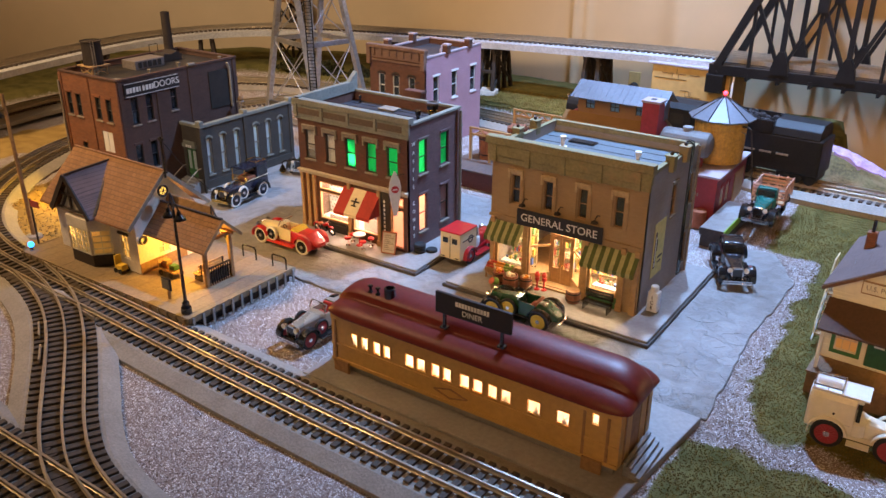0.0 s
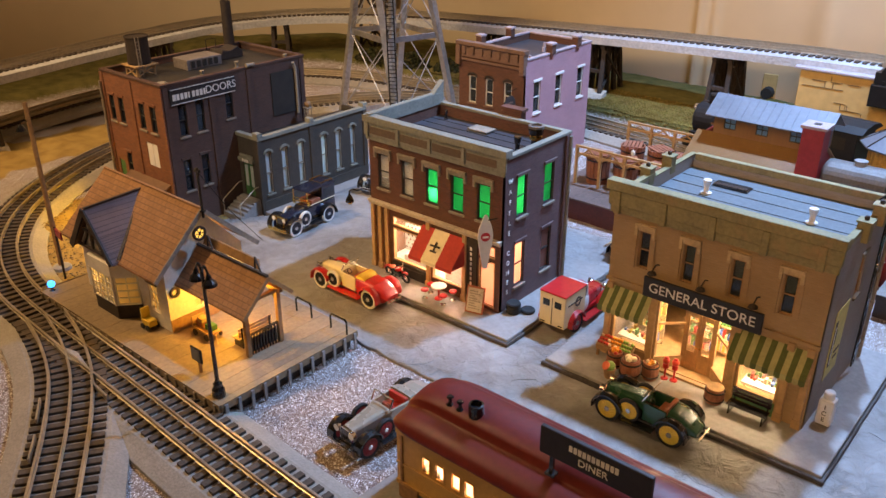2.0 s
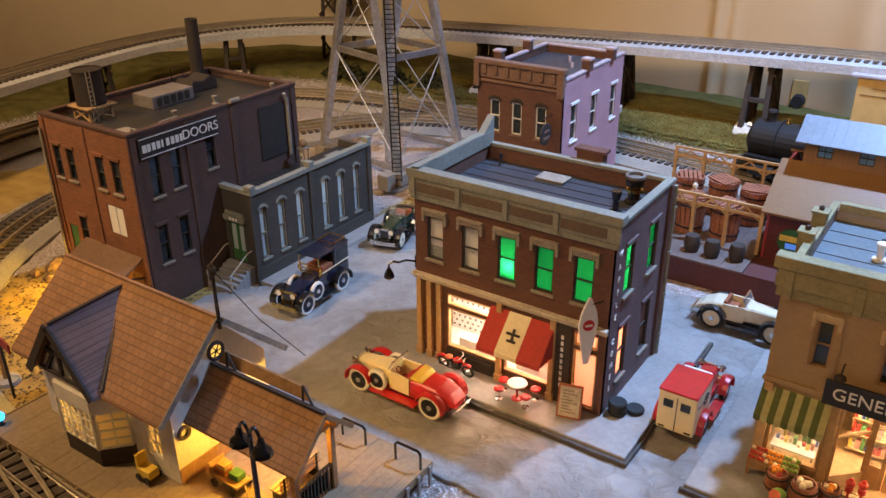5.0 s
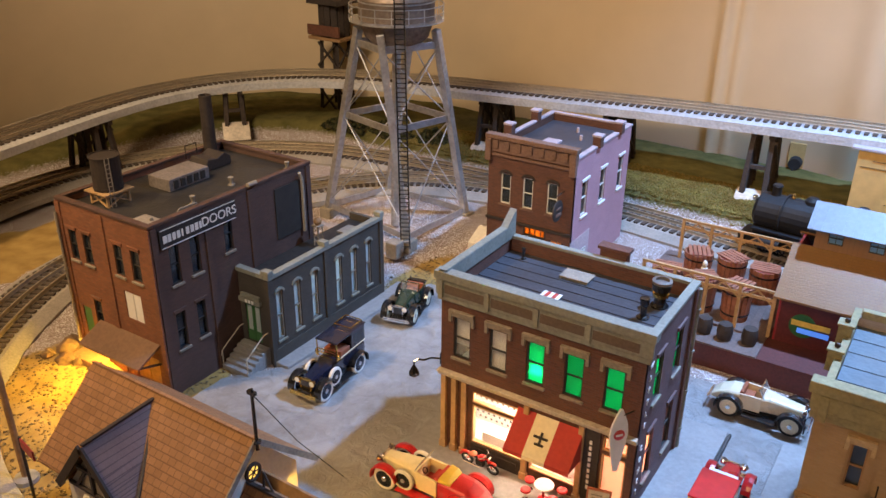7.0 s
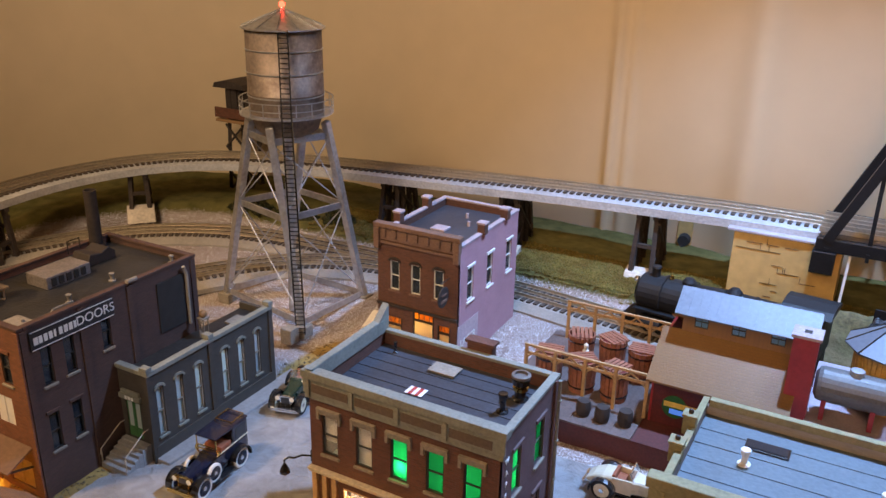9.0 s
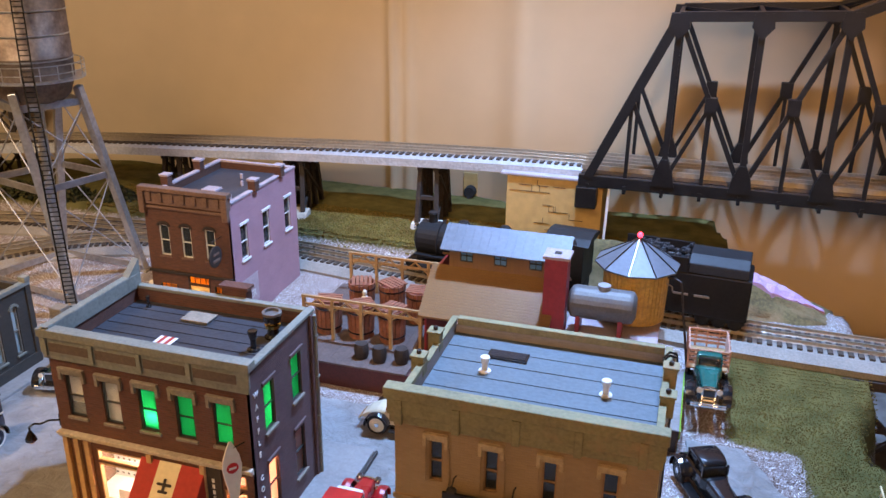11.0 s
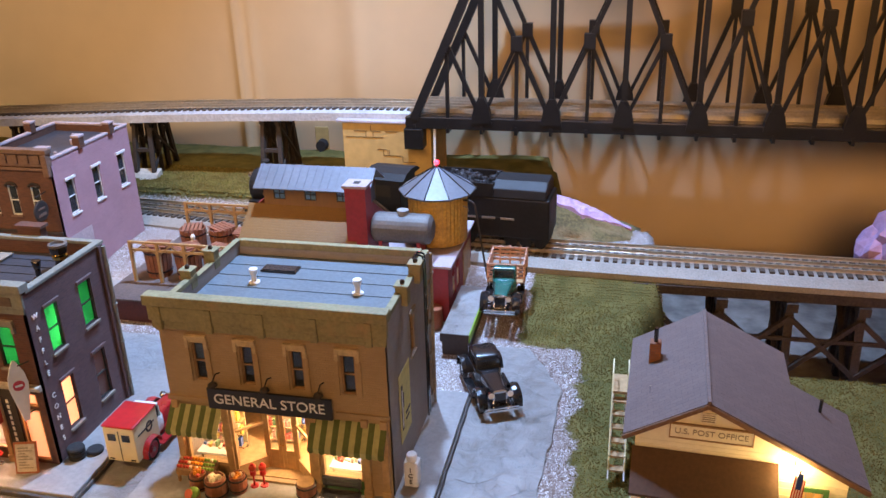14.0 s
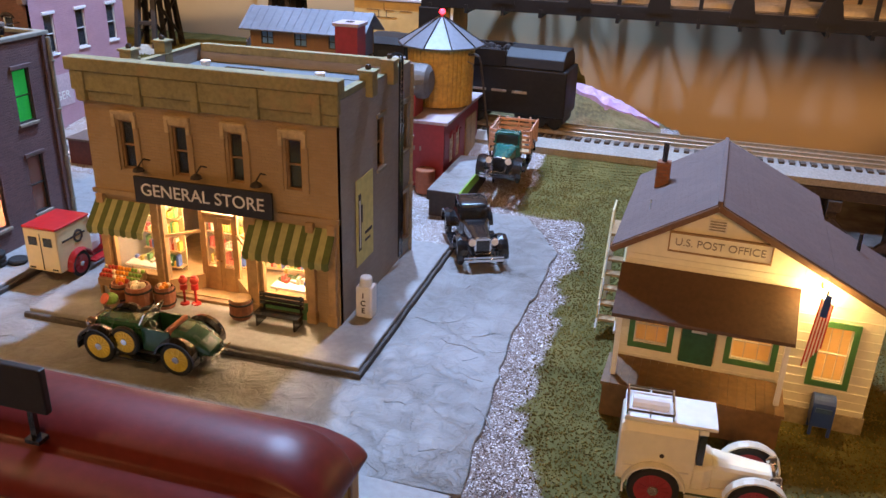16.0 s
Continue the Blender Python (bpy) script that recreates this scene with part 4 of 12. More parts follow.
    for k in range(1, n - 1):
        (xa, za), (xb, zc) = (x0 + k * step, tops[k - 1]), (x0 + (k + 1) * step, tops[k])
        part("lateral_brace", M().bar((xa, 1.338, za), (xb, 1.452, zc), 0.003), BLACK_STEEL, ob)
        part("lateral_brace", M().bar((xa, 1.452, za), (xb, 1.338, zc), 0.003), BLACK_STEEL, ob)
        part("top_strut", M().bar((xa, 1.338, za), (xa, 1.452, za), 0.005), BLACK_STEEL, ob)
    part("end_shoe", M().box(-0.284, -0.258, 1.331, 1.352, 0.098, 0.1255), BLACK_STEEL, ob, bevel=0.001)
    part("end_shoe", M().box(-0.284, -0.258, 1.438, 1.457, 0.1302, 0.1320), BLACK_STEEL, ob)
    part("stay_post", M().bar((-0.246, 1.338, 0.015), (-0.243, 1.338, 0.1255), 0.003), WHITE_PAINT, ob, "thin pale support stick")
    part("end_post", M().box(0.80, 0.83, 1.345, 1.445, -0.005, 0.120), PLY, ob, "far plywood support")
    return ob


truss_bridge()


def river_trestle():
    """The low timber trestle that carries the rear track over the river bed."""
    ob = thing("timber_trestle", (0.3, 1.185, -0.117), "dark timber trestle crossing the sunken river bed", "trestle")
    for y in (1.150, 1.222):
        part("stringer", M().box(0.02, 0.66, y - 0.006, y + 0.006, 0.000, 0.0105), TRESTLE, ob, bevel=0.0006)
    for k in range(9):
        x = 0.045 + k * 0.072
        for y0, y1 in ((1.157, 1.140), (1.176, 1.170), (1.196, 1.202), (1.215, 1.232)):
            part("post", M().bar((x, y0, -0.0005), (x, y1, -0.117), 0.009), TRESTLE, ob)
        part("cap", M().box(x - 0.006, x + 0.006, 1.140, 1.232, -0.0105, -0.0005), TRESTLE, ob)
        part("brace", M().bar((x - 0.007, 1.147, -0.10), (x - 0.007, 1.226, -0.02), 0.005), TRESTLE, ob)
        if k < 8:
            part("side_brace", M().bar((x, 1.148, -0.02), (x + 0.072, 1.142, -0.085), 0.005), TRESTLE, ob)
            part("side_brace", M().bar((x, 1.142, -0.085), (x + 0.072, 1.148, -0.02), 0.005), TRESTLE, ob)
            part("side_girt", M().bar((x, 1.146, -0.045), (x + 0.072, 1.146, -0.045), 0.004), TRESTLE, ob)
    return ob


river_trestle()


def rock(name, pts, r, material, label, seed, squash=1.0):
    """A carved foam hill: a lumpy mass along a line of centres."""
    m = M()
    rng = random.Random(seed)
    for (x, y, z), rad in zip(pts, r):
        prof, nseg, mseg = [], 14, 7
        v, f = [], []
        for k in range(mseg + 1):
            for i in range(nseg):
                a, e = 2 * math.pi * i / nseg, math.pi * (k / mseg - 0.5)
                d = Vector((math.cos(a) * math.cos(e), math.sin(a) * math.cos(e), math.sin(e) * squash))
                q = Vector((x, y, z)) + d * rad * (1 + 0.28 * noise.noise((d + Vector((x * 9, y * 9, seed))) * 2.2) + rng.uniform(-0.06, 0.06))
                v.append(q)
        f = [(k * nseg + i, k * nseg + (i + 1) % nseg, (k + 1) * nseg + (i + 1) % nseg, (k + 1) * nseg + i) for k in range(mseg) for i in range(nseg)]
        m.add(v, f)
    return solid(name, m, material, label, "foam rock")


CREST = [(-0.34, 0.060), (-0.25, 0.074), (-0.19, 0.077), (-0.145, 0.075), (-0.10, 0.062), (-0.05, 0.046), (0.0, 0.027), (0.03, 0.012)]


def crest(x):
    """Height of the hill's top edge."""
    for (a, za), (b, zb) in zip(CREST, CREST[1:]):
        if a <= x <= b:
            return za + (zb - za) * (x - a) / (b - a)
    return CREST[0][1] if x < CREST[0][0] else CREST[-1][1]


def back_hill():
    """A scenery bank behind the rear track that slopes down to the gorge."""
    v, rows, cols = [], 16, 62
    for j in range(rows):
        for i in range(cols):
            x, k = -0.34 + 0.37 * i / (cols - 1), j / (rows - 1)
            y = 1.232 + 0.075 * k + 0.006 * fbm(x, k, 14, 21)
            rise = smooth(0.0, 0.72, k) * (1 - 0.5 * smooth(0.8, 1.0, k))
            v.append((x, y, 0.012 + (crest(x) - 0.012) * rise + 0.0035 * fbm(x, y, 45, 22) * rise))
    f = [(j * cols + i, j * cols + i + 1, (j + 1) * cols + i + 1, (j + 1) * cols + i) for j in range(rows - 1) for i in range(cols - 1)]
    m = M().add(v, f)
    edge = [i for i in range(cols)] + [j * cols + cols - 1 for j in range(1, rows)] + [(rows - 1) * cols + i for i in range(cols - 2, -1, -1)] + [j * cols for j in range(rows - 2, 0, -1)]
    n = len(v)
    m.v += [(v[e][0], v[e][1], -0.004) for e in edge]
    q = len(edge)
    m.f += [(edge[k], edge[(k + 1) % q], n + (k + 1) % q, n + k) for k in range(q)]
    return solid("back_hill", m, mat("hill_turf", (0.135, 0.105, 0.042), 0.95, fine=260, broad=30, vary=0.55, bump=1.0, stain=(0.24, 0.16, 0.075), stain_at=0.56), "olive scenery bank sloping down behind the rear track", "bank", "structure", smooth=True)


def draped(name, x0, x1, low, high, thick, material, label, seed):
    """A lumpy sheet lying along the upper edge of the hill."""
    top, cols, rows = [], 34, 6
    for j in range(rows):
        for i in range(cols):
            x, k = x0 + (x1 - x0) * i / (cols - 1), j / (rows - 1)
            taper = 0.35 + 0.65 * math.sin(math.pi * min(1.0, 0.08 + i / (cols - 1)))
            y = 1.286 - (low * (1 - k) + high * k) * taper + 0.004 * fbm(x, k, 40, seed)
            z = 0.012 + (crest(x) - 0.012) * smooth(0.0, 0.72, (y - 1.232) / 0.075) + thick * (0.7 + 0.9 * fbm(x, y, 75, seed + 2)) * taper
            top.append((x, y, z))
    n = len(top)
    m = M().add(top + [(x, y, z - 0.008) for x, y, z in top], [])
    for j in range(rows - 1):
        for i in range(cols - 1):
            a, b, c, d = j * cols + i, j * cols + i + 1, (j + 1) * cols + i + 1, (j + 1) * cols + i
            m.f += [(a, b, c, d), (n + d, n + c, n + b, n + a)]
    rim = [i for i in range(cols)] + [j * cols + cols - 1 for j in range(1, rows)] + [(rows - 1) * cols + i for i in range(cols - 2, -1, -1)] + [j * cols for j in range(rows - 2, 0, -1)]
    m.f += [(rim[k], rim[(k + 1) % len(rim)], n + rim[(k + 1) % len(rim)], n + rim[k]) for k in range(len(rim))]
    return solid(name, m, material, label, "foam rock")


back_hill()
draped("plaster_cloth", -0.158, -0.062, 0.020, -0.004, 0.004, FOAM_PLASTER, "crumpled pale plaster cloth on the edge of the bank", 31)
draped("foam_ridge", -0.088, 0.018, 0.014, -0.006, 0.006, FOAM, "bare lilac foam strip along the edge of the bank", 35)
rock("foam_rock", [(0.315, 1.31, 0.0), (0.335, 1.30, 0.02), (0.36, 1.30, 0.03)], [0.030, 0.036, 0.045], FOAM, "bare lilac foam rock beside the river bed", 12)
rock("foam_cliff", [(0.335, 1.075, -0.08), (0.36, 1.05, -0.03), (0.40, 1.06, -0.01), (0.38, 1.0, -0.06)], [0.055, 0.060, 0.070, 0.05], FOAM, "carved lilac foam cliff above the river bed", 15)

# ---- silver water tower ----
def water_tower():
    cx, cy = -0.873, 1.094
    ob = thing("water_tower", (cx, cy, 0.014), "tall silver water tower on four braced legs with rust streaks", "water tower")
    # feet and leg tops at the four corners
    feet = [(-0.958, 1.064), (-0.812, 1.036), (-0.800, 1.150), (-0.930, 1.158)]
    c2 = (-0.842, 1.062)
    tops = [(c2[0] - 0.039, c2[1] - 0.020), (c2[0] + 0.008, c2[1] - 0.042), (c2[0] + 0.041, c2[1] + 0.018), (c2[0] - 0.008, c2[1] + 0.042)]
    z0, z1 = 0.016, 0.262

    def at(i, k):
        a, b = Vector((*feet[i % 4], z0)), Vector((*tops[i % 4], z1))
        return a + (b - a) * k

    for i in range(4):
        part("leg", M().bar(at(i, 0), at(i, 1), 0.0085, 0.0085), SILVER, ob, bevel=0.0006)
        part("foot", M().box(feet[i][0] - 0.009, feet[i][0] + 0.009, feet[i][1] - 0.009, feet[i][1] + 0.009, 0.004, 0.018), STONE_TRIM, ob, "concrete footing", bevel=0.001)
        for k in (0.02, 0.56, 0.93):
            part("girt", M().bar(at(i, k), at(i + 1, k), 0.0022, 0.008), SILVER, ob, bevel=0.0004)
        for lo, hi in ((0.05, 0.55), (0.57, 0.92)):
            part("tie_rod", M().cyl(at(i, lo), at(i + 1, hi), 0.0008, n=6), TIE_ROD, ob, "thin bright tie rod")
            part("tie_rod", M().cyl(at(i + 1, lo), at(i, hi), 0.0008, n=6), TIE_ROD, ob, "thin bright tie rod")
    x, y = c2
    tank = part("tank", M().lathe((x, y, 0.238), [(0.006, 0), (0.022, 0.004), (0.036, 0.016), (0.0425, 0.034), (0.0430, 0.056), (0.0436, 0.0565), (0.0436, 0.058), (0.0430, 0.0585), (0.0425, 0.129)], 40), TANK_METAL, ob, "riveted silver tank with rounded bottom", smooth=True)
    for z in (0.292, 0.318, 0.343):
        part("band", M().lathe((x, y, z), [(0.0428, 0), (0.0437, 0.0004), (0.0437, 0.0014), (0.0428, 0.0018)], 40), SILVER, tank)
    part("roof", M().lathe((x, y, 0.366), [(0.0465, 0), (0.0470, 0.0015), (0.0235, 0.0105), (0.003, 0.019), (0.0015, 0.022)], 24), SILVER, ob, "shallow cone roof")
    for k in range(12):
        a = 2 * math.pi * k / 12
        part("roof_rib", M().bar((x + 0.046 * math.cos(a), y + 0.046 * math.sin(a), 0.3685), (x + 0.003 * math.cos(a), y + 0.003 * math.sin(a), 0.3862), 0.001), SILVER, ob)
    part("warning_light", M().ball((x, y, 0.391), 0.0034), glow_mat("beacon_red", (1.0, 0.04, 0.02), 14), ob, "glowing red beacon")
    walk_way = part("walkway", M().lathe((x, y, 0.2715), [(0.040, 0), (0.0535, 0), (0.0535, 0.0014), (0.040, 0.0014)], 40), SILVER, ob, "ring walkway")
    for k in range(18):
        a = 2 * math.pi * k / 18
        part("baluster", M().cyl((x + 0.053 * math.cos(a), y + 0.053 * math.sin(a), 0.272), (x + 0.053 * math.cos(a), y + 0.053 * math.sin(a), 0.289), 0.0006, n=5), SILVER, walk_way)
    for z in (0.2805, 0.289):
        part("rail", M().lathe((x, y, z), [(0.0524, 0), (0.0536, 0), (0.0536, 0.0009), (0.0524, 0.0009)], 40), SILVER, walk_way)
    part("riser", M().cyl((cx + 0.014, cy - 0.018, 0.012), (x, y, 0.242), 0.0052, n=12), SILVER, ob, "central riser pipe")
    # the ladder runs up the near leg and over the tank
    p0, p1, p2 = Vector((-0.806, 1.024, 0.012)), Vector((-0.803, 1.013, 0.285)), Vector((-0.814, 1.0265, 0.368))
    for a, b in ((p0, p1), (p1, p2)):
        side = Vector((0.0045, 0.0026, 0))
        for s in (-1, 1):
            part("ladder_rail", M().bar(a + side * s, b + side * s, 0.0014), BLACK_PAINT, ob)
        steps = int((b - a).length / 0.0052)
        for k in range(steps):
            c = a + (b - a) * ((k + 0.5) / steps)
            part("rung", M().bar(c - side, c + side, 0.001), BLACK_PAINT, ob)
    return ob


water_tower()
solid("tower_valve_box", M().box(-0.822, -0.806, 1.005, 1.021, 0.004, 0.024), STONE_TRIM, "small concrete valve box at the foot of the ladder", "valve box", bevel=0.0012)


def coal_tipple():
    """A weathered wooden tank house on braced legs behind the elevated track."""
    x, y = -1.218, 1.402
    ob = thing("wooden_tank_house", (x, y, 0.02), "dark weathered wooden tank house on braced stilts", "tank house")
    for dx in (-0.02, 0.02):
        for dy in (-0.02, 0.02):
            part("leg", M().bar((x + dx, y + dy, 0.02), (x + dx * 0.8, y + dy * 0.8, 0.155), 0.006), TRESTLE, ob)
    for s in (-1, 1):
        for z in (0.03, 0.07, 0.11):
            part("brace", M().bar((x - 0.021 * s, y - 0.022, z), (x + 0.019 * s, y - 0.022, z + 0.04), 0.003), TRESTLE, ob)
            part("brace", M().bar((x + 0.022, y - 0.021 * s, z), (x + 0.021, y + 0.019 * s, z + 0.04), 0.003), TRESTLE, ob)
    part("platform", M().box(x - 0.034, x + 0.034, y - 0.03, y + 0.03, 0.155, 0.160), WOOD, ob, bevel=0.0006)
    part("rail_board", M().box(x - 0.034, x + 0.034, y - 0.031, y - 0.028, 0.163, 0.180), mat("rust_board", (0.13, 0.05, 0.028), 0.8, vary=0.4), ob, "rusty brown guard board")
    for k in range(14):
        a = 2 * math.pi * k / 14
        part("stave", M().bar((x + 0.024 * math.cos(a), y + 0.024 * math.sin(a), 0.160), (x + 0.024 * math.cos(a), y + 0.024 * math.sin(a), 0.215), 0.010, 0.004, up=(math.cos(a), math.sin(a), 0)), TRESTLE, ob)
    part("roof", M().prism([(-0.034 + x, 0.214), (0.034 + x, 0.214), (0.030 + x, 0.222), (x, 0.228), (-0.03 + x, 0.222)], "y", y - 0.032, y + 0.032), TRESTLE, ob)
    return ob


coal_tipple()

# ---- building tools ----
def face(origin, u, out):
    """Local (across, outward, up) of a wall face to the world."""
    u, out, up = Vector(u), Vector(out), Vector((0, 0, 1))
    m = Matrix.Identity(4)
    for i, c in enumerate((u, out, up, Vector(origin))):
        for k in range(3):
            m[k][i] = c[k]
    return m


def front(y):
    return face((0, y, 0), (1, 0, 0), (0, -1, 0))


def right(x):
    return face((x, 0, 0), (0, 1, 0), (1, 0, 0))


def left(x):
    return face((x, 0, 0), (0, 1, 0), (-1, 0, 0))


def back(y):
    return face((0, y, 0), (1, 0, 0), (0, 1, 0))


def wall(f, u0, u1, v0, v1, thick, holes=()):
    """A wall slab whose openings go right through it."""
    us = sorted({u0, u1, *[h[0] for h in holes], *[h[1] for h in holes]})
    vs = sorted({v0, v1, *[h[2] for h in holes], *[h[3] for h in holes]})
    us, vs = [u for u in us if u0 <= u <= u1], [v for v in vs if v0 <= v <= v1]
    full = {}
    for i in range(len(us) - 1):
        for j in range(len(vs) - 1):
            cu, cv = (us[i] + us[i + 1]) / 2, (vs[j] + vs[j + 1]) / 2
            full[i, j] = not any(h[0] < cu < h[1] and h[2] < cv < h[3] for h in holes)
    m = M(f)
    n = len(us)
    v = [(u, d, w) for d in (0.0, -thick) for w in vs for u in us]
    half = n * len(vs)
    fs = []
    for (i, j), on in full.items():
        if not on:
            continue
        a, b, c, d = j * n + i, j * n + i + 1, (j + 1) * n + i + 1, (j + 1) * n + i
        fs += [(a, b, c, d), (half + d, half + c, half + b, half + a)]
        for (di, dj), (p, q) in {(0, -1): (a, b), (1, 0): (b, c), (0, 1): (c, d), (-1, 0): (d, a)}.items():
            if not full.get((i + di, j + dj), False):
                fs.append((q, p, half + p, half + q))
    return m.add(v, fs)


def window(b, f, u0, u1, v0, v1, frame_mat, pane_mat, sill=None, hood=None, deep=0.0016, bars=(1, 2), blind=None, wide=0.0011, hood_kind="flat", lower=None):
    """A sash window in its opening: frame, panes, sill and hood."""
    fr = M(f)
    w = wide
    fr.box(u0, u0 + w, -deep - 0.001, -deep + 0.0006, v0, v1).box(u1 - w, u1, -deep - 0.001, -deep + 0.0006, v0, v1)
    fr.box(u0, u1, -deep - 0.001, -deep + 0.0006, v0, v0 + w).box(u0, u1, -deep - 0.001, -deep + 0.0006, v1 - w, v1)
    win = part("window", fr, frame_mat, b)
    for k in range(1, bars[0]):
        u = u0 + (u1 - u0) * k / bars[0]
        part("glazing_bar", M(f).box(u - w * 0.3, u + w * 0.3, -deep - 0.0008, -deep + 0.0004, v0 + w, v1 - w), frame_mat, win)
    for k in range(1, bars[1]):
        v = v0 + (v1 - v0) * k / bars[1]
        part("glazing_bar", M(f).box(u0 + w, u1 - w, -deep - 0.0008, -deep + 0.0005, v - w * 0.4, v + w * 0.4), frame_mat, win)
    mid = (v0 + v1) / 2
    part("pane", M(f).box(u0, u1, -deep - 0.0013, -deep - 0.0009, mid, v1), pane_mat, win)
    part("pane", M(f).box(u0, u1, -deep - 0.0020, -deep - 0.0015, v0, mid), lower or pane_mat, win)
    if blind:
        part("blind", M(f).box(u0, u1, -deep - 0.0036, -deep - 0.0030, v0 + (v1 - v0) * blind[1], v1), blind[0], win, "pale roller blind")
    if sill:
        part("sill", M(f).box(u0 - 0.0016, u1 + 0.0016, -0.0005, 0.0018, v0 - 0.0022, v0), sill, win, bevel=0.0003)
    if hood:
        if hood_kind == "flat":
            part("lintel", M(f).box(u0 - 0.002, u1 + 0.002, -0.0005, 0.0015, v1, v1 + 0.0030), hood, win, bevel=0.0003)
        elif hood_kind == "bracket":
            h = M(f).box(u0 - 0.0035, u1 + 0.0035, -0.0005, 0.0028, v1 + 0.0042, v1 + 0.0064).box(u0 - 0.0028, u1 + 0.0028, -0.0005, 0.0016, v1 + 0.0008, v1 + 0.0042)
            h.box(u0 - 0.0038, u0 - 0.0012, -0.0005, 0.0022, v1 - 0.0040, v1 + 0.0042).box(u1 + 0.0012, u1 + 0.0038, -0.0005, 0.0022, v1 - 0.0040, v1 + 0.0042)
            part("lintel", h, hood, win, bevel=0.0003)
        else:
            c, r = (u0 + u1) / 2, (u1 - u0) / 2 + 0.0022
            pts = [(c + r * math.cos(math.pi * k / 8), v1 - 0.001 + 0.0055 * math.sin(math.pi * k / 8)) for k in range(9)]
            pts += [(c + (r - 0.002) * math.cos(math.pi * k / 8), v1 - 0.001 + 0.0030 * math.sin(math.pi * k / 8)) for k in range(8, -1, -1)]
            h = M(f)
            n = len(pts)
            h.add([(u, -0.0004, v) for u, v in pts] + [(u, 0.0016, v) for u, v in pts], [(i, (i + 1) % n, n + (i + 1) % n, n + i) for i in range(n)] + [tuple(range(n, 2 * n))])
            part("lintel", h, hood, win)
    return win


def words(body, size, tf, material, parent, depth=0.0003, align="CENTER", spacing=1.0):
    """Raised lettering in the built-in font, as a mesh part."""
    cu = bpy.data.curves.new("lettering", "FONT")
    cu.body, cu.size, cu.extrude, cu.align_x, cu.align_y, cu.space_character = body, size, depth, align, "CENTER", spacing
    tmp = bpy.data.objects.new("lettering", cu)
    scene.collection.objects.link(tmp)
    bpy.context.view_layer.update()
    me = bpy.data.meshes.new_from_object(tmp.evaluated_get(bpy.context.evaluated_depsgraph_get()))
    bpy.data.objects.remove(tmp)
    bpy.data.curves.remove(cu)
    me.transform(root_of(parent).matrix_basis.inverted() @ tf)
    me.materials.clear()
    me.materials.append(material)
    ob = new("lettering", me)
    ob.parent = parent
    return ob


def text_on(f, u, n, v, tilt=0.0):
    """Frame for lettering on a face: x across, y up, z outward."""
    swap = Matrix(((1, 0, 0, u), (0, 0, 1, n), (0, 1, 0, v), (0, 0, 0, 1)))
    return f @ swap @ Matrix.Rotation(tilt, 4, "Z")


def downpipe(b, x, y, z0, z1, r=0.0012, material=None):
    m = M().cyl((x, y, z0), (x, y, z1), r, n=8)
    for k in range(4):
        z = z0 + (z1 - z0) * (k + 0.5) / 4
        m.cyl((x, y, z), (x, y, z + 0.0012), r * 1.5, n=8)
    return part("downpipe", m, material or DARK_INSIDE, b)


def roof_seams(b, x0, x1, y0, y1, z, count, material):
    for k in range(1, count):
        y = y0 + (y1 - y0) * k / count
        part("roof_seam", M().box(x0, x1, y - 0.0005, y + 0.0005, z, z + 0.0006), material, b)


def vent(name, x, y, z, material, label, r=0.0035, h=0.012):
    """A flared roof vent pot."""
    return solid(name, M().lathe((x, y, z), [(r * 1.3, 0), (r * 1.3, 0.001), (r * 0.62, 0.0016), (r * 0.6, h * 0.55), (r * 0.75, h * 0.6), (r * 1.05, h * 0.95), (r * 0.95, h), (r * 0.5, h * 0.98)], 12), material, label, "roof vent", smooth=False)


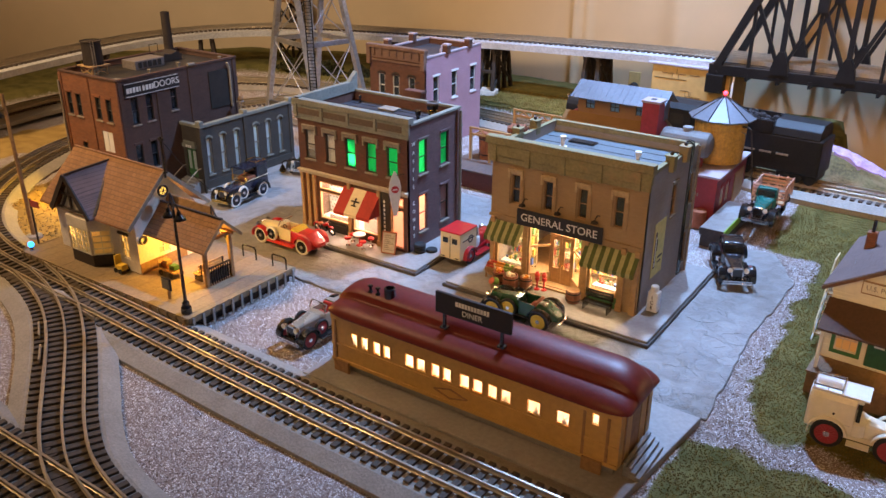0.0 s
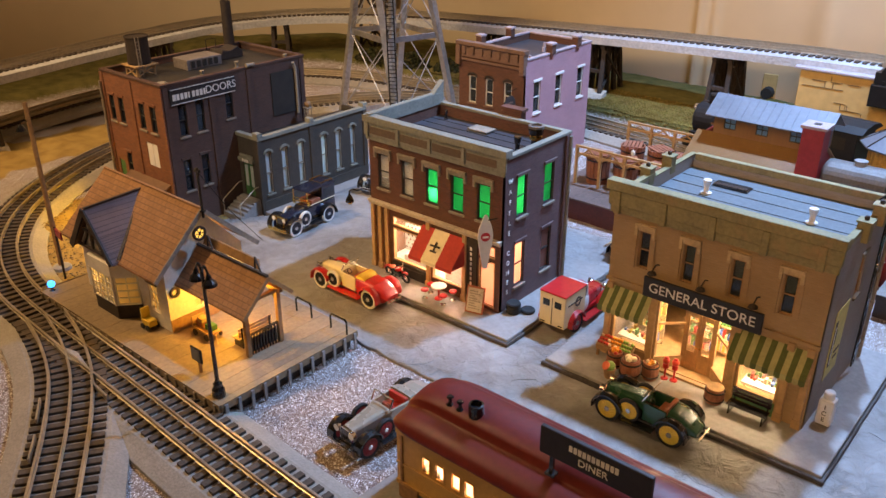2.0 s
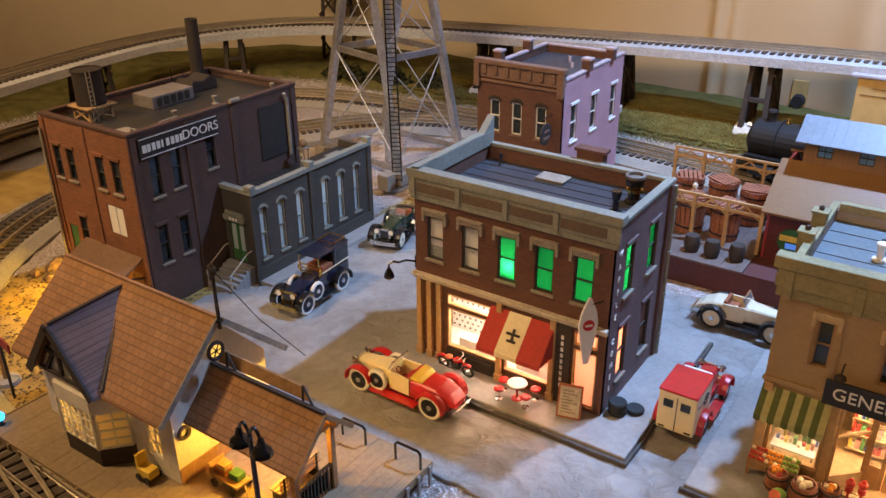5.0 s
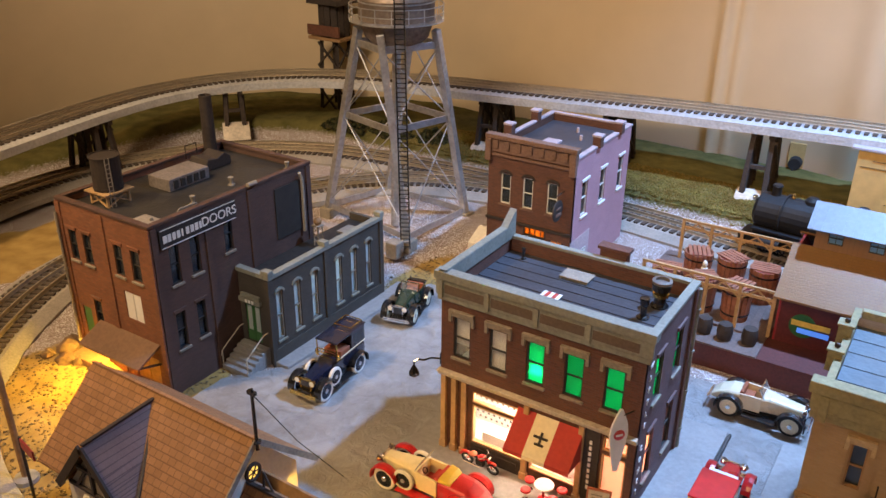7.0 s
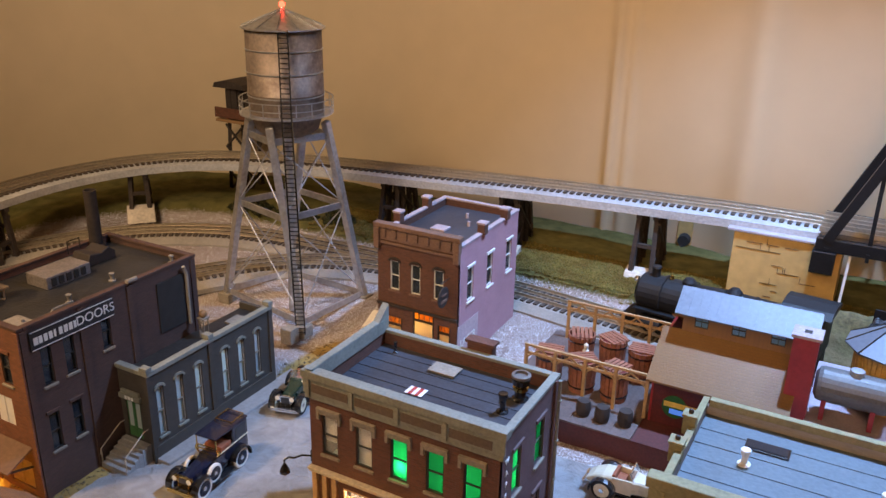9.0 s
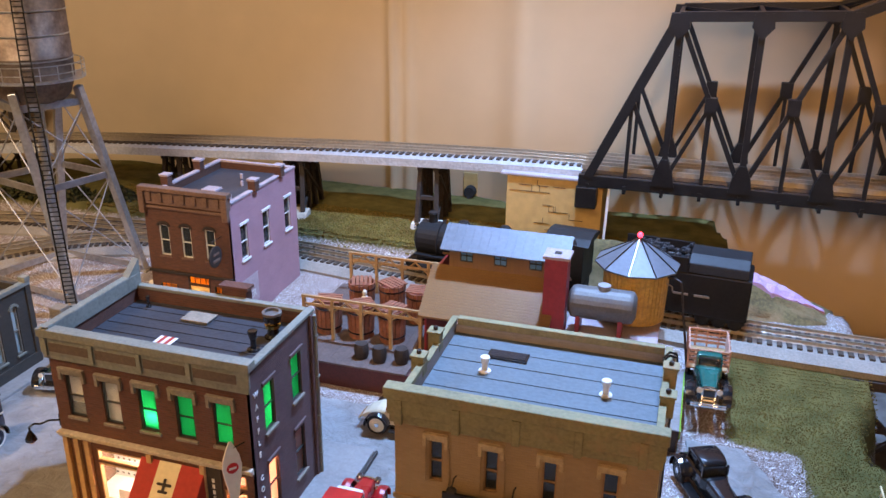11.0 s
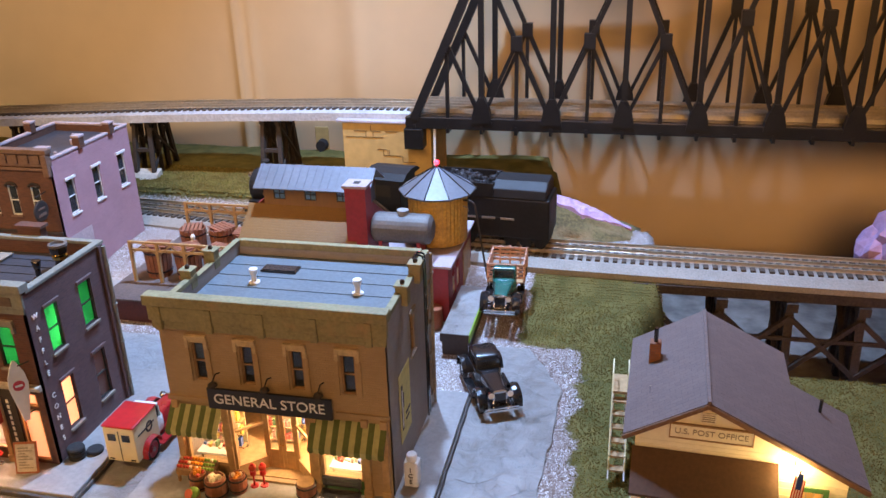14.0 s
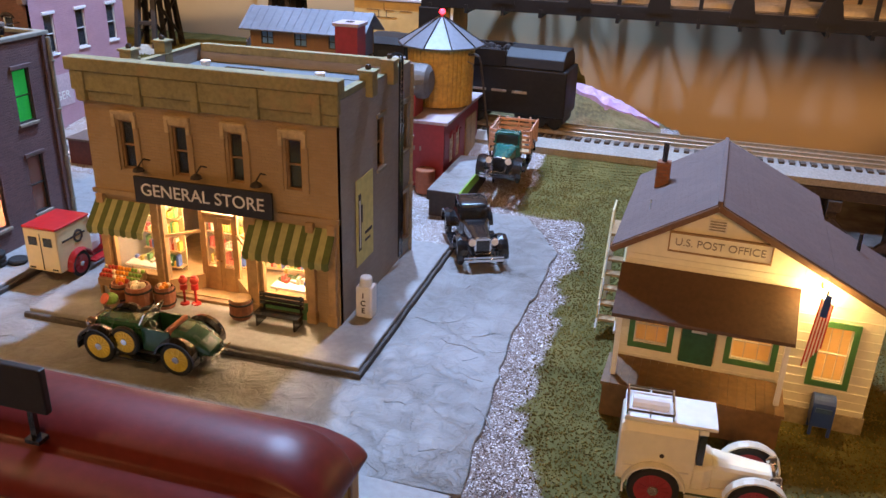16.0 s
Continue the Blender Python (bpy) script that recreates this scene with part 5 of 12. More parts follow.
# ---- ice cream shop ----
def waffle_shop():
    x0, x1, y0, y1, zr, zt = -0.577, -0.417, 0.748, 0.852, 0.141, 0.160
    b = thing("ice_cream_shop", (x0, y0, 0.0055), "two-storey dark brick ice cream shop with lit storefront", "shop building")
    F, R = front(y0), right(x1)
    ups = [(-0.566, -0.5515), (-0.535, -0.5205), (-0.5045, -0.490), (-0.4745, -0.460), (-0.4445, -0.430)]
    v0, v1 = 0.092, 0.1265
    shop = [(-0.5475, -0.503, 0.020, 0.0545), (-0.5475, -0.503, 0.057, 0.0665), (-0.497, -0.4585, 0.016, 0.066), (-0.4405, -0.4225, 0.0085, 0.055), (-0.4405, -0.4225, 0.0585, 0.070)]
    part("wall_front", wall(F, x0, x1, 0.0055, 0.1515, 0.004, [(a, c, v0, v1) for a, c in ups] + shop), BRICK_DK, b)
    side = [(0.770, 0.785, 0.093, 0.132), (0.812, 0.828, 0.093, 0.132), (0.770, 0.785, 0.024, 0.068), (0.812, 0.828, 0.024, 0.068)]
    # Right wall's purple brick carries the cool light falling on it
    part("wall_right", wall(R, y0 + 0.0002, y1, 0.0055, 0.1515, 0.004, side), BRICK_COOL, b)
    part("wall_left", wall(left(x0), y0 + 0.0042, y1 - 0.0042, 0.0055, 0.1515, 0.004), BRICK_DK, b)
    part("wall_back", wall(back(y1), x0 + 0.0001, x1 - 0.0041, 0.0055, 0.1515, 0.004), BRICK_DK, b)
    part("floor", M().box(x0 + 0.0045, x1 - 0.0045, y0 + 0.0045, y1 - 0.0045, 0.0056, 0.0080), TILE_WHITE, b)
    part("upper_floor", M().box(x0 + 0.0045, x1 - 0.0045, y0 + 0.0045, y1 - 0.0045, 0.0745, 0.0775), STUCCO, b)
    part("roof", M().box(x0 + 0.0045, x1 - 0.0045, y0 + 0.0045, y1 - 0.0045, zr - 0.002, zr), ROOF_BLUE, b, "gray felt roof")
    roof_seams(b, x0 + 0.005, x1 - 0.005, y0 + 0.005, y1 - 0.005, zr, 7, ROOF_BLUE)
    # parapets and cornice
    part("parapet", M().box(x0 - 0.0012, x0 + 0.0052, y0 - 0.001, y1 + 0.001, 0.1516, zt + 0.004), TRIM_GRAY, b, bevel=0.0005)
    part("parapet", M().box(x1 - 0.0052, x1 + 0.0012, y0 + 0.0062, y1 + 0.001, 0.1516, 0.1545), TRIM_GRAY, b, bevel=0.0005)
    part("parapet", M().box(x0 + 0.0054, x1 - 0.0054, y1 - 0.005, y1 + 0.001, 0.1516, 0.1545), TRIM_GRAY, b, bevel=0.0005)
    part("wing_wall", M().prism([(y0 - 0.003, 0.1645), (y0 + 0.09, 0.1645), (y1 + 0.001, 0.176), (y1 + 0.001, 0.1642), (y0 - 0.003, 0.1642)], "x", x0 - 0.0010, x0 + 0.0050), TRIM_GRAY, b, "tall gray party wall")
    part("coping", M(F).box(x0 - 0.005, x1 + 0.005, -0.006, 0.0035, 0.1560, 0.1625), TRIM_GRAY, b, bevel=0.0005)
    co = part("cornice", M(F).box(x0 - 0.004, x1 + 0.004, 0.0, 0.0022, 0.1430, 0.1559), TRIM_GRAY, b, "gray-green cornice with dark panels", bevel=0.0005)
    part("architrave", M(F).box(x0 - 0.003, x1 + 0.003, 0.0, 0.0016, 0.1385, 0.1429), TRIM_GRAY, b, bevel=0.0005)
    for k in range(4):
        u = x0 + 0.004 + k * 0.0392
        part("panel", M(F).box(u, u + 0.033, 0.0022, 0.0026, 0.1455, 0.1525), mat("panel_brown", (0.12, 0.085, 0.06), 0.7), co)
        part("bracket", M(F).box(u - 0.0042, u - 0.0012, 0.0022, 0.0040, 0.1420, 0.1558), TRIM_GRAY, co)
    # upper windows: two blinded, three green
    for i, (a, c) in enumerate(ups):
        green = i >= 2
        window(b, F, a, c, v0, v1, SASH_DARK, PANE_GREEN if green else PANE, STONE_TRIM, STONE_TRIM, hood_kind="bracket", blind=None if green else (BLIND, 0.0 if i else 0.28))
    for a, c, lo, hi in side:
        window(b, R, a, c, lo, hi, SASH_DARK, PANE_GREEN if lo > 0.08 else PANE_PINK, STONE_TRIM, BRICK_COOL)
    # shopfront
    part("sign_band", M(F).box(x0 - 0.001, x1 + 0.001, 0.0, 0.0030, 0.0735, 0.0765).box(x0 - 0.001, x1 + 0.001, 0.0, 0.0050, 0.0766, 0.0785), TRIM_CREAM, b, "cream storefront cornice", bevel=0.0004)
    for u in (-0.573, -0.5635, -0.5545, -0.5005, -0.4565):
        part("pilaster", M(F).box(u - 0.0022, u + 0.0022, 0.0, 0.0032, 0.0056, 0.0734).box(u - 0.003, u + 0.003, 0.0, 0.0040, 0.0056, 0.012), WOOD_OAK, b, "oak shopfront pilaster", bevel=0.0004)
    for a, c, lo, hi in shop:
        m = M(F).box(a, a + 0.001, -0.003, 0.0005, lo, hi).box(c - 0.001, c, -0.003, 0.0005, lo, hi).box(a, c, -0.003, 0.0005, lo, lo + 0.0012).box(a, c, -0.003, 0.0005, hi - 0.001, hi)
        w = part("shop_window", m, WOOD_OAK, b, "oak framed shop window")
        part("pane", M(F).box(a, c, -0.0024, -0.002, lo, hi), PANE if a < -0.45 else PANE_PINK, w)
    part("stall_riser", M(F).box(-0.548, -0.5025, 0.0, 0.0016, 0.006, 0.019).box(-0.544, -0.507, 0.0016, 0.0024, 0.009, 0.016), DARK_WOOD, b, "dark stall riser", bevel=0.0003)
    part("door_panel", M(F).box(-0.4555, -0.4425, 0.0, 0.0014, 0.006, 0.0730), DARK_WOOD, b, "dark wooden panel")
    for k in range(9):
        part("glyph_bar", M(F).box(-0.4500, -0.4480, 0.0014, 0.0018, 0.020 + k * 0.005, 0.0232 + k * 0.005), LETTER, b)
    # red and cream awning over the second window
    aw = thing("awning", (-0.48, 0.748, 0.06), "red and cream striped shop awning", "awning")
    us = [(-0.508, -0.4925, AWNING_RED), (-0.4925, -0.4745, AWNING_CREAM), (-0.4745, -0.4555, AWNING_RED)]
    for a, c, mt in us:
        part("stripe", M(F).add([(a, 0.0008, 0.069), (c, 0.0008, 0.069), (c - 0.001, 0.021, 0.044), (a - 0.001, 0.021, 0.044), (a, 0.0008, 0.0682), (c, 0.0008, 0.0682), (c - 0.001, 0.0202, 0.0432), (a - 0.001, 0.0202, 0.0432)],
                                 [(0, 1, 2, 3), (4, 5, 6, 7), (0, 1, 5, 4), (1, 2, 6, 5), (2, 3, 7, 6), (3, 0, 4, 7)]), mt, aw)
        part("valance", M(F).box(a - 0.001, c - 0.001, 0.0202, 0.0208, 0.0405, 0.0438), mt, aw)
    for e, s in ((-0.508, 0.0), (-0.4555, 0.0)):
        part("cheek", M(F).add([(e, 0.0008, 0.0682), (e - 0.001, 0.0202, 0.0432), (e, 0.0008, 0.0432), (e + 0.0004, 0.0008, 0.0682), (e - 0.0006, 0.0202, 0.0432), (e + 0.0004, 0.0008, 0.0432)], [(0, 1, 2), (3, 4, 5), (0, 1, 4, 3), (1, 2, 5, 4), (2, 0, 3, 5)]), AWNING_RED, aw)
    n = Vector((0, 0.777, 0.63))
    for p, q in (((-0.489, 0.0115, 0.0572), (-0.478, 0.0115, 0.0572)), ((-0.4835, 0.009, 0.0605), (-0.4835, 0.0145, 0.0530)), ((-0.487, 0.0145, 0.0530), (-0.480, 0.0145, 0.0530))):
        part("emblem", M(F).bar(p, q, 0.0016, 0.0012), LETTER_DARK, aw, "dark plain emblem")
    # vertical lettering down the side wall
    for i, ch in enumerate("WAFFLE CONES"):
        if ch != " ":
            words(ch, 0.0060, text_on(R, 0.7590, 0.0004, 0.131 - i * 0.0098), LETTER, b)
    downpipe(b, x1 + 0.0022, y1 - 0.0022, 0.0056, 0.150, 0.0018, TRIM_GRAY)
    part("corner_strip", M().box(x1 + 0.0002, x1 + 0.002, y1 - 0.008, y1 - 0.0046, 0.0056, 0.1515), BRICK_COOL, b)
    # inside: tiled back wall, counter, goods
    chk = M()
    dots = M()
    yb = 0.790
    chk.box(x0 + 0.006, x1 - 0.006, yb, yb + 0.002, 0.0082, 0.074)
    part("tiled_wall", chk, TILE_WHITE, b, "white tiled inner wall")
    for i in range(28):
        for j in range(13):
            u, v = -0.569 + i * 0.0052 + (j % 2) * 0.0026, 0.012 + j * 0.0047
            dots.box(u - 0.0009, u + 0.0009, yb - 0.0004, yb - 0.0001, v - 0.0009, v + 0.0009)
    part("tile_dots", dots, mat("tile_dark", (0.04, 0.05, 0.07), 0.4), b, "small dark tile dots")
    part("counter", M().box(-0.545, -0.505, 0.760, 0.768, 0.0082, 0.022), WHITE_PAINT, b, "white shop counter", bevel=0.0006)
    part("counter", M().box(-0.495, -0.458, 0.764, 0.772, 0.0082, 0.026), WHITE_PAINT, b, "white shop counter", bevel=0.0006)
    rng = random.Random(8)
    for k in range(14):
        x = -0.494 + 0.0025 * k + rng.uniform(0, 0.001)
        part("sweet_jar", M().cyl((x, 0.767, 0.0262), (x, 0.767, 0.0262 + rng.uniform(0.003, 0.007)), 0.0011, n=8), rng.choice(GOODS), b)
    return b


waffle_shop()
lamp("shop_bulb", "POINT", (-0.525, 0.772, 0.066), 0.325, (1.0, 0.80, 0.62), 0.004)
lamp("shop_bulb", "POINT", (-0.477, 0.772, 0.066), 0.325, (1.0, 0.62, 0.50), 0.004)
lamp("shop_bulb", "POINT", (-0.432, 0.770, 0.060), 0.195, (1.0, 0.62, 0.45), 0.004)
lamp("upstairs_bulb", "POINT", (-0.4975, 0.7555, 0.1025), 0.11, (0.75, 1.0, 0.85), 0.003)
ub = thing("window_bulb", (-0.4975, 0.7550, 0.0780), "bare glowing bulb low in the green window", "bulb")
part("glass", M().ball((-0.4975, 0.7550, 0.0985), 0.0022, 12, 8, 1.3), glow_mat("bulb_mint", (0.55, 1.0, 0.85), 18), ub)
part("socket", M().cyl((-0.4975, 0.7550, 0.0780), (-0.4975, 0.7550, 0.0960), 0.0012, n=10), BRASS, ub)
lamp("upstairs_bulb", "POINT", (-0.44, 0.79, 0.11), 0.07, (0.75, 1.0, 0.85), 0.004)

# ---- general store ----
def striped_awning(name, f, u0, u1, top, low, reach, label):
    aw = thing(name, tuple(f @ Vector((u0, 0, low))), label, "awning", "store awnings")
    n = max(4, round((u1 - u0) / 0.0042))
    for k in range(n):
        a, c = u0 + (u1 - u0) * k / n, u0 + (u1 - u0) * (k + 1) / n
        mt = AWNING_PALE if k % 2 else AWNING_GREEN
        drop = 0.0016 * math.sin(k * 1.7)
        part("stripe", M(f).add([(a, 0.001, top), (c, 0.001, top), (c, reach, low + 0.005), (a, reach, low + 0.005), (a, 0.001, top - 0.0007), (c, 0.001, top - 0.0007), (c, reach - 0.0007, low + 0.0044), (a, reach - 0.0007, low + 0.0044)],
                                 [(0, 1, 2, 3), (4, 5, 6, 7), (0, 1, 5, 4), (1, 2, 6, 5), (2, 3, 7, 6), (3, 0, 4, 7)]), mt, aw)
        part("valance", M(f).prism([(0, 0)] * 0 + [(a, low + 0.005), (c, low + 0.005), (c, low + 0.0012), ((a + c) / 2, low), (a, low + 0.0012)], "y", reach - 0.0006, reach), mt, aw)
    return aw


def general_store():
    x0, x1, y0, y1, zr = -0.3145, -0.1465, 0.757, 0.889, 0.1355
    b = thing("general_store", (x0, y0, 0.0055), "two-storey tan brick general store with lit shopfront", "shop building")
    F, R = front(y0), right(x1)
    ups = [(-0.2910, -0.2815), (-0.2540, -0.2445), (-0.2165, -0.2070), (-0.1790, -0.1690)]
    v0, v1 = 0.0915, 0.1225
    holes = [(a, c, v0, v1) for a, c in ups] + [(-0.3065, -0.2745, 0.019, 0.0640), (-0.2675, -0.2075, 0.0075, 0.0735), (-0.1995, -0.1685, 0.020, 0.0640)]
    part("wall_front", wall(F, x0, x1, 0.0055, 0.1465, 0.004, holes), BRICK_TAN, b)
    side = [(0.822, 0.834, 0.088, 0.122), (0.872, 0.884, 0.086, 0.120), (0.872, 0.884, 0.018, 0.054)]
    part("wall_right", wall(R, y0 + 0.0002, y1, 0.0055, 0.1465, 0.004, side), BRICK_GY, b)
    part("wall_left", wall(left(x0), y0 + 0.0042, y1, 0.0055, 0.1465, 0.004), BRICK_GY, b)
    part("wall_back", wall(back(y1), x0 + 0.0042, x1 - 0.0042, 0.0055, 0.1420, 0.004), BRICK_GY, b)
    part("floor", M().box(x0 + 0.0045, x1 - 0.0045, y0 + 0.0045, y1 - 0.0045, 0.0056, 0.0080), WOOD_OAK, b)
    part("upper_floor", M().box(x0 + 0.0045, x1 - 0.0045, y0 + 0.0045, y1 - 0.0045, 0.0745, 0.0775), STUCCO, b)
    part("roof", M().box(x0 + 0.0045, x1 - 0.0045, y0 + 0.0045, y1 - 0.0045, zr - 0.002, zr), ROOF_LIGHT, b, "pale gray felt roof")
    roof_seams(b, x0 + 0.005, x1 - 0.005, y0 + 0.006, y1 - 0.006, zr, 6, ROOF_LIGHT)
    part("coping", M(F).box(x0 - 0.006, x1 + 0.004, -0.004, 0.0060, 0.1520, 0.1600), TRIM_OLIVE, b, "weathered olive coping", bevel=0.0008)
    part("cornice", M(F).box(x0 - 0.004, x1 + 0.003, 0.0, 0.0044, 0.1400, 0.1519), TRIM_OLIVE, b, "weathered olive cornice", bevel=0.0008)
    part("architrave", M(F).box(x0 - 0.003, x1 + 0.002, 0.0, 0.0026, 0.1330, 0.1399), TRIM_OLIVE, b, bevel=0.0008)
    for k in range(5):
        u = x0 + 0.004 + k * 0.0385
        part("bracket", M(F).box(u - 0.0026, u + 0.0026, 0.0026, 0.0058, 0.1335, 0.1518), TRIM_OLIVE, b, bevel=0.0005)
    # stepped side parapets with square caps
    for x, s in ((x0, 1), (x1, -1)):
        part("parapet", M().box(min(x, x + 0.005 * s), max(x, x + 0.005 * s), y0 + 0.0045, y0 + 0.055, 0.1466, 0.1505), TRIM_OLIVE, b, bevel=0.0004)
        part("parapet", M().box(min(x, x + 0.005 * s), max(x, x + 0.005 * s), y0 + 0.0555, y1, 0.1466, 0.1475), TRIM_OLIVE, b, bevel=0.0004)
        for y in (y0 + 0.050, y0 + 0.088):
            part("parapet_cap", M().box(x - 0.0045, x + 0.0045, y - 0.0045, y + 0.0045, 0.1400, 0.1545).box(x - 0.0055, x + 0.0055, y - 0.0055, y + 0.0055, 0.1545, 0.1562), TRIM_OLIVE, b, bevel=0.0005)
            part("cap_knob", M().ball((x, y, 0.1575), 0.0020, 8, 4), DARK_WOOD, b)
    part("rear_parapet", M().box(x0 + 0.0055, x1 - 0.0055, y1 - 0.005, y1 + 0.001, 0.1422, 0.1480), TRIM_OLIVE, b, bevel=0.0005)
    for (a, c) in ups:
        window(b, F, a, c, v0, v1, WOOD, PANE_DARK, None, STORE_HOOD, hood_kind="bracket", blind=(BLIND, 0.45), deep=0.002)
        part("window_surround", M(F).box(a - 0.0045, a - 0.0018, 0.0, 0.0012, v0 - 0.001, v1 - 0.004).box(c + 0.0018, c + 0.0045, 0.0, 0.0012, v0 - 0.001, v1 - 0.004), BRICK_TAN, b)
    for a, c, lo, hi in side:
        window(b, R, a, c, lo, hi, WOOD, PANE_DARK, STONE_TRIM, STONE_TRIM)
    # name board with gooseneck lamps
    part("sign_board", M(F).box(-0.2795, -0.1855, 0.0062, 0.0082, 0.0735, 0.0905), SIGN_BLACK, b, "black name board", bevel=0.0004)
    words("GENERAL STORE", 0.0112, text_on(F, -0.2325, 0.0084, 0.0822), LETTER, b, spacing=1.0)
    for u in (-0.272, -0.2325, -0.193):
        g = M(F).tube([(u, 0.0, 0.099), (u, 0.006, 0.1015), (u, 0.0115, 0.0985)], 0.0005)
        part("sign_lamp", g.lathe(F.inverted() @ (F @ Vector((u, 0.0118, 0.0955))), [(0.0036, 0), (0.003, 0.0016), (0.0008, 0.003)], 10), DARK_WOOD, b, "dark gooseneck sign lamp")
    part("belt_course", M(F).box(x0 - 0.001, -0.2797, 0.0, 0.0020, 0.0735, 0.0765), BRICK_TAN, b)
    part("belt_course", M(F).box(-0.1853, x1 + 0.001, 0.0, 0.0020, 0.0735, 0.0765), BRICK_TAN, b)
    # timber shopfront
    for u in (-0.3105, -0.2710, -0.2035, -0.1645, -0.1505):
        part("pilaster", M(F).box(u - 0.0026, u + 0.0026, 0.0, 0.0034, 0.0056, 0.0733).box(u - 0.0033, u + 0.0033, 0.0, 0.0042, 0.0056, 0.013), WOOD_OAK, b, "tan timber pilaster", bevel=0.0004)
    for a, c in ((-0.3065, -0.2745), (-0.1995, -0.1685)):
        m = M(F).box(a, a + 0.0012, -0.003, 0.0006, 0.019, 0.064).box(c - 0.0012, c, -0.003, 0.0006, 0.019, 0.064).box(a, c, -0.003, 0.0006, 0.0635, 0.0648).box(a, c, -0.003, 0.0012, 0.0180, 0.0202)
        w = part("shop_window", m, WOOD_OAK, b, "timber framed display window")
        part("pane", M(F).box(a, c, -0.0026, -0.0022, 0.020, 0.0635), PANE, w)
        part("stall_riser", M(F).box(a, c, 0.0, 0.0012, 0.0056, 0.0178), GREEN_TRIM if a > -0.25 else WOOD, b, bevel=0.0003)
    # recessed entrance: splayed side windows and double door
    yd = y0 + 0.016
    for u0, u1, ya, yb2 in ((-0.2675, -0.2500, y0 - 0.001, yd), (-0.2250, -0.2075, yd, y0 - 0.001)):
        a, c = Vector((u0, ya, 0)), Vector((u1, yb2, 0))
        d = (c - a)
        for lo, hi, w2 in ((0.0082, 0.0185, 0.0022), (0.0480, 0.0500, 0.0016), (0.0705, 0.0735, 0.0022)):
            part("entry_rail", M().bar(a + Vector((0, 0, (lo + hi) / 2)), c + Vector((0, 0, (lo + hi) / 2)), w2, hi - lo), WOOD_OAK, b)
        for p in (a, c):
            part("entry_stile", M().box(p.x - 0.0012, p.x + 0.0012, p.y - 0.0012, p.y + 0.0012, 0.0082, 0.0735), WOOD_OAK, b)
    for u in (-0.2500, -0.2375):
        fd = front(yd)
        m = M(fd).box(u, u + 0.0028, -0.001, 0.001, 0.0082, 0.060).box(u + 0.0094, u + 0.0122, -0.001, 0.001, 0.0082, 0.060).box(u + 0.0028, u + 0.0094, -0.001, 0.001, 0.0082, 0.0250).box(u + 0.0028, u + 0.0094, -0.001, 0.001, 0.0560, 0.060)
        d = part("door", m, WOOD_OAK, b, "glazed timber shop door", bevel=0.0002)
        part("pane", M(fd).box(u + 0.0028, u + 0.0094, -0.0004, 0.0, 0.0250, 0.0560), PANE, d)
        part("door_knob", M().ball((u + (0.0112 if u < -0.24 else 0.0012), yd - 0.0018, 0.0300), 0.0008, 8, 4), BRASS, d)
    part("transom", M(front(yd)).box(-0.2500, -0.2250, -0.001, 0.001, 0.0602, 0.0625).box(-0.2500, -0.2250, -0.001, 0.001, 0.0705, 0.0735), WOOD_OAK, b)
    downpipe(b, x1 + 0.0020, y1 - 0.0030, 0.0056, 0.146, 0.0014, STONE_TRIM)
    # black fire ladder up the side
    lad = thing("wall_ladder", (x1 + 0.004, 0.858, 0.012), "black iron ladder fixed to the store's side wall", "ladder")
    for y in (0.8555, 0.8605):
        part("ladder_rail", M().box(x1 + 0.0030, x1 + 0.0044, y - 0.0007, y + 0.0007, 0.012, 0.152), BLACK_PAINT, lad)
    for k in range(34):
        part("rung", M().box(x1 + 0.0032, x1 + 0.0042, 0.8555, 0.8605, 0.014 + k * 0.004, 0.0150 + k * 0.004), BLACK_PAINT, lad)
    for y in (0.8555, 0.8605):
        part("hook", M().tube([(x1 + 0.0037, y, 0.152), (x1 + 0.0030, y, 0.1565), (x1 - 0.002, y, 0.1575), (x1 - 0.006, y, 0.152)], 0.0008), BLACK_PAINT, lad)
    po = thing("wall_poster", (x1, 0.797, 0.035), "faded yellow advertising panel painted on the side wall", "wall sign")
    part("panel", M(R).box(0.783, 0.812, 0.0003, 0.0007, 0.034, 0.092), POSTER_YELLOW, po)
    part("motif", M(R).box(0.7865, 0.7905, 0.0007, 0.0010, 0.044, 0.082).box(0.7905, 0.793, 0.0007, 0.0010, 0.062, 0.074), LETTER_DARK, po, "dark plain shape")
    part("motif", M(R).box(0.797, 0.809, 0.0007, 0.0010, 0.052, 0.054).box(0.797, 0.806, 0.0007, 0.0010, 0.047, 0.0485), LETTER_DARK, po, "dark plain bars")
    part("motif", M(R).box(0.7875, 0.7890, 0.0010, 0.0012, 0.046, 0.078), LETTER, po, "pale plain stripe")
    # stock inside: shelves with goods
    rng = random.Random(11)
    for x, y in ((-0.3045, 0.785), (-0.2640, 0.800), (-0.2360, 0.806), (-0.2080, 0.800), (-0.1980, 0.785)):
        sh = thing("goods_shelf", (x, y, 0.008), "shop shelf packed with small colored goods", "shelf", "store shelves")
        for z in (0.012, 0.024, 0.036, 0.048, 0.060):
            part("board", M().box(x, x + 0.028, y, y + 0.007, z, z + 0.0008), WOOD_OAK, sh)
            u = x + 0.001
            while u < x + 0.0255:
                w = rng.uniform(0.0014, 0.0028)
                part("packet", M().box(u, u + w, y + 0.001, y + 0.005, z + 0.0009, z + 0.0009 + rng.uniform(0.003, 0.009)), rng.choice(GOODS), sh)
                u += w + 0.0004
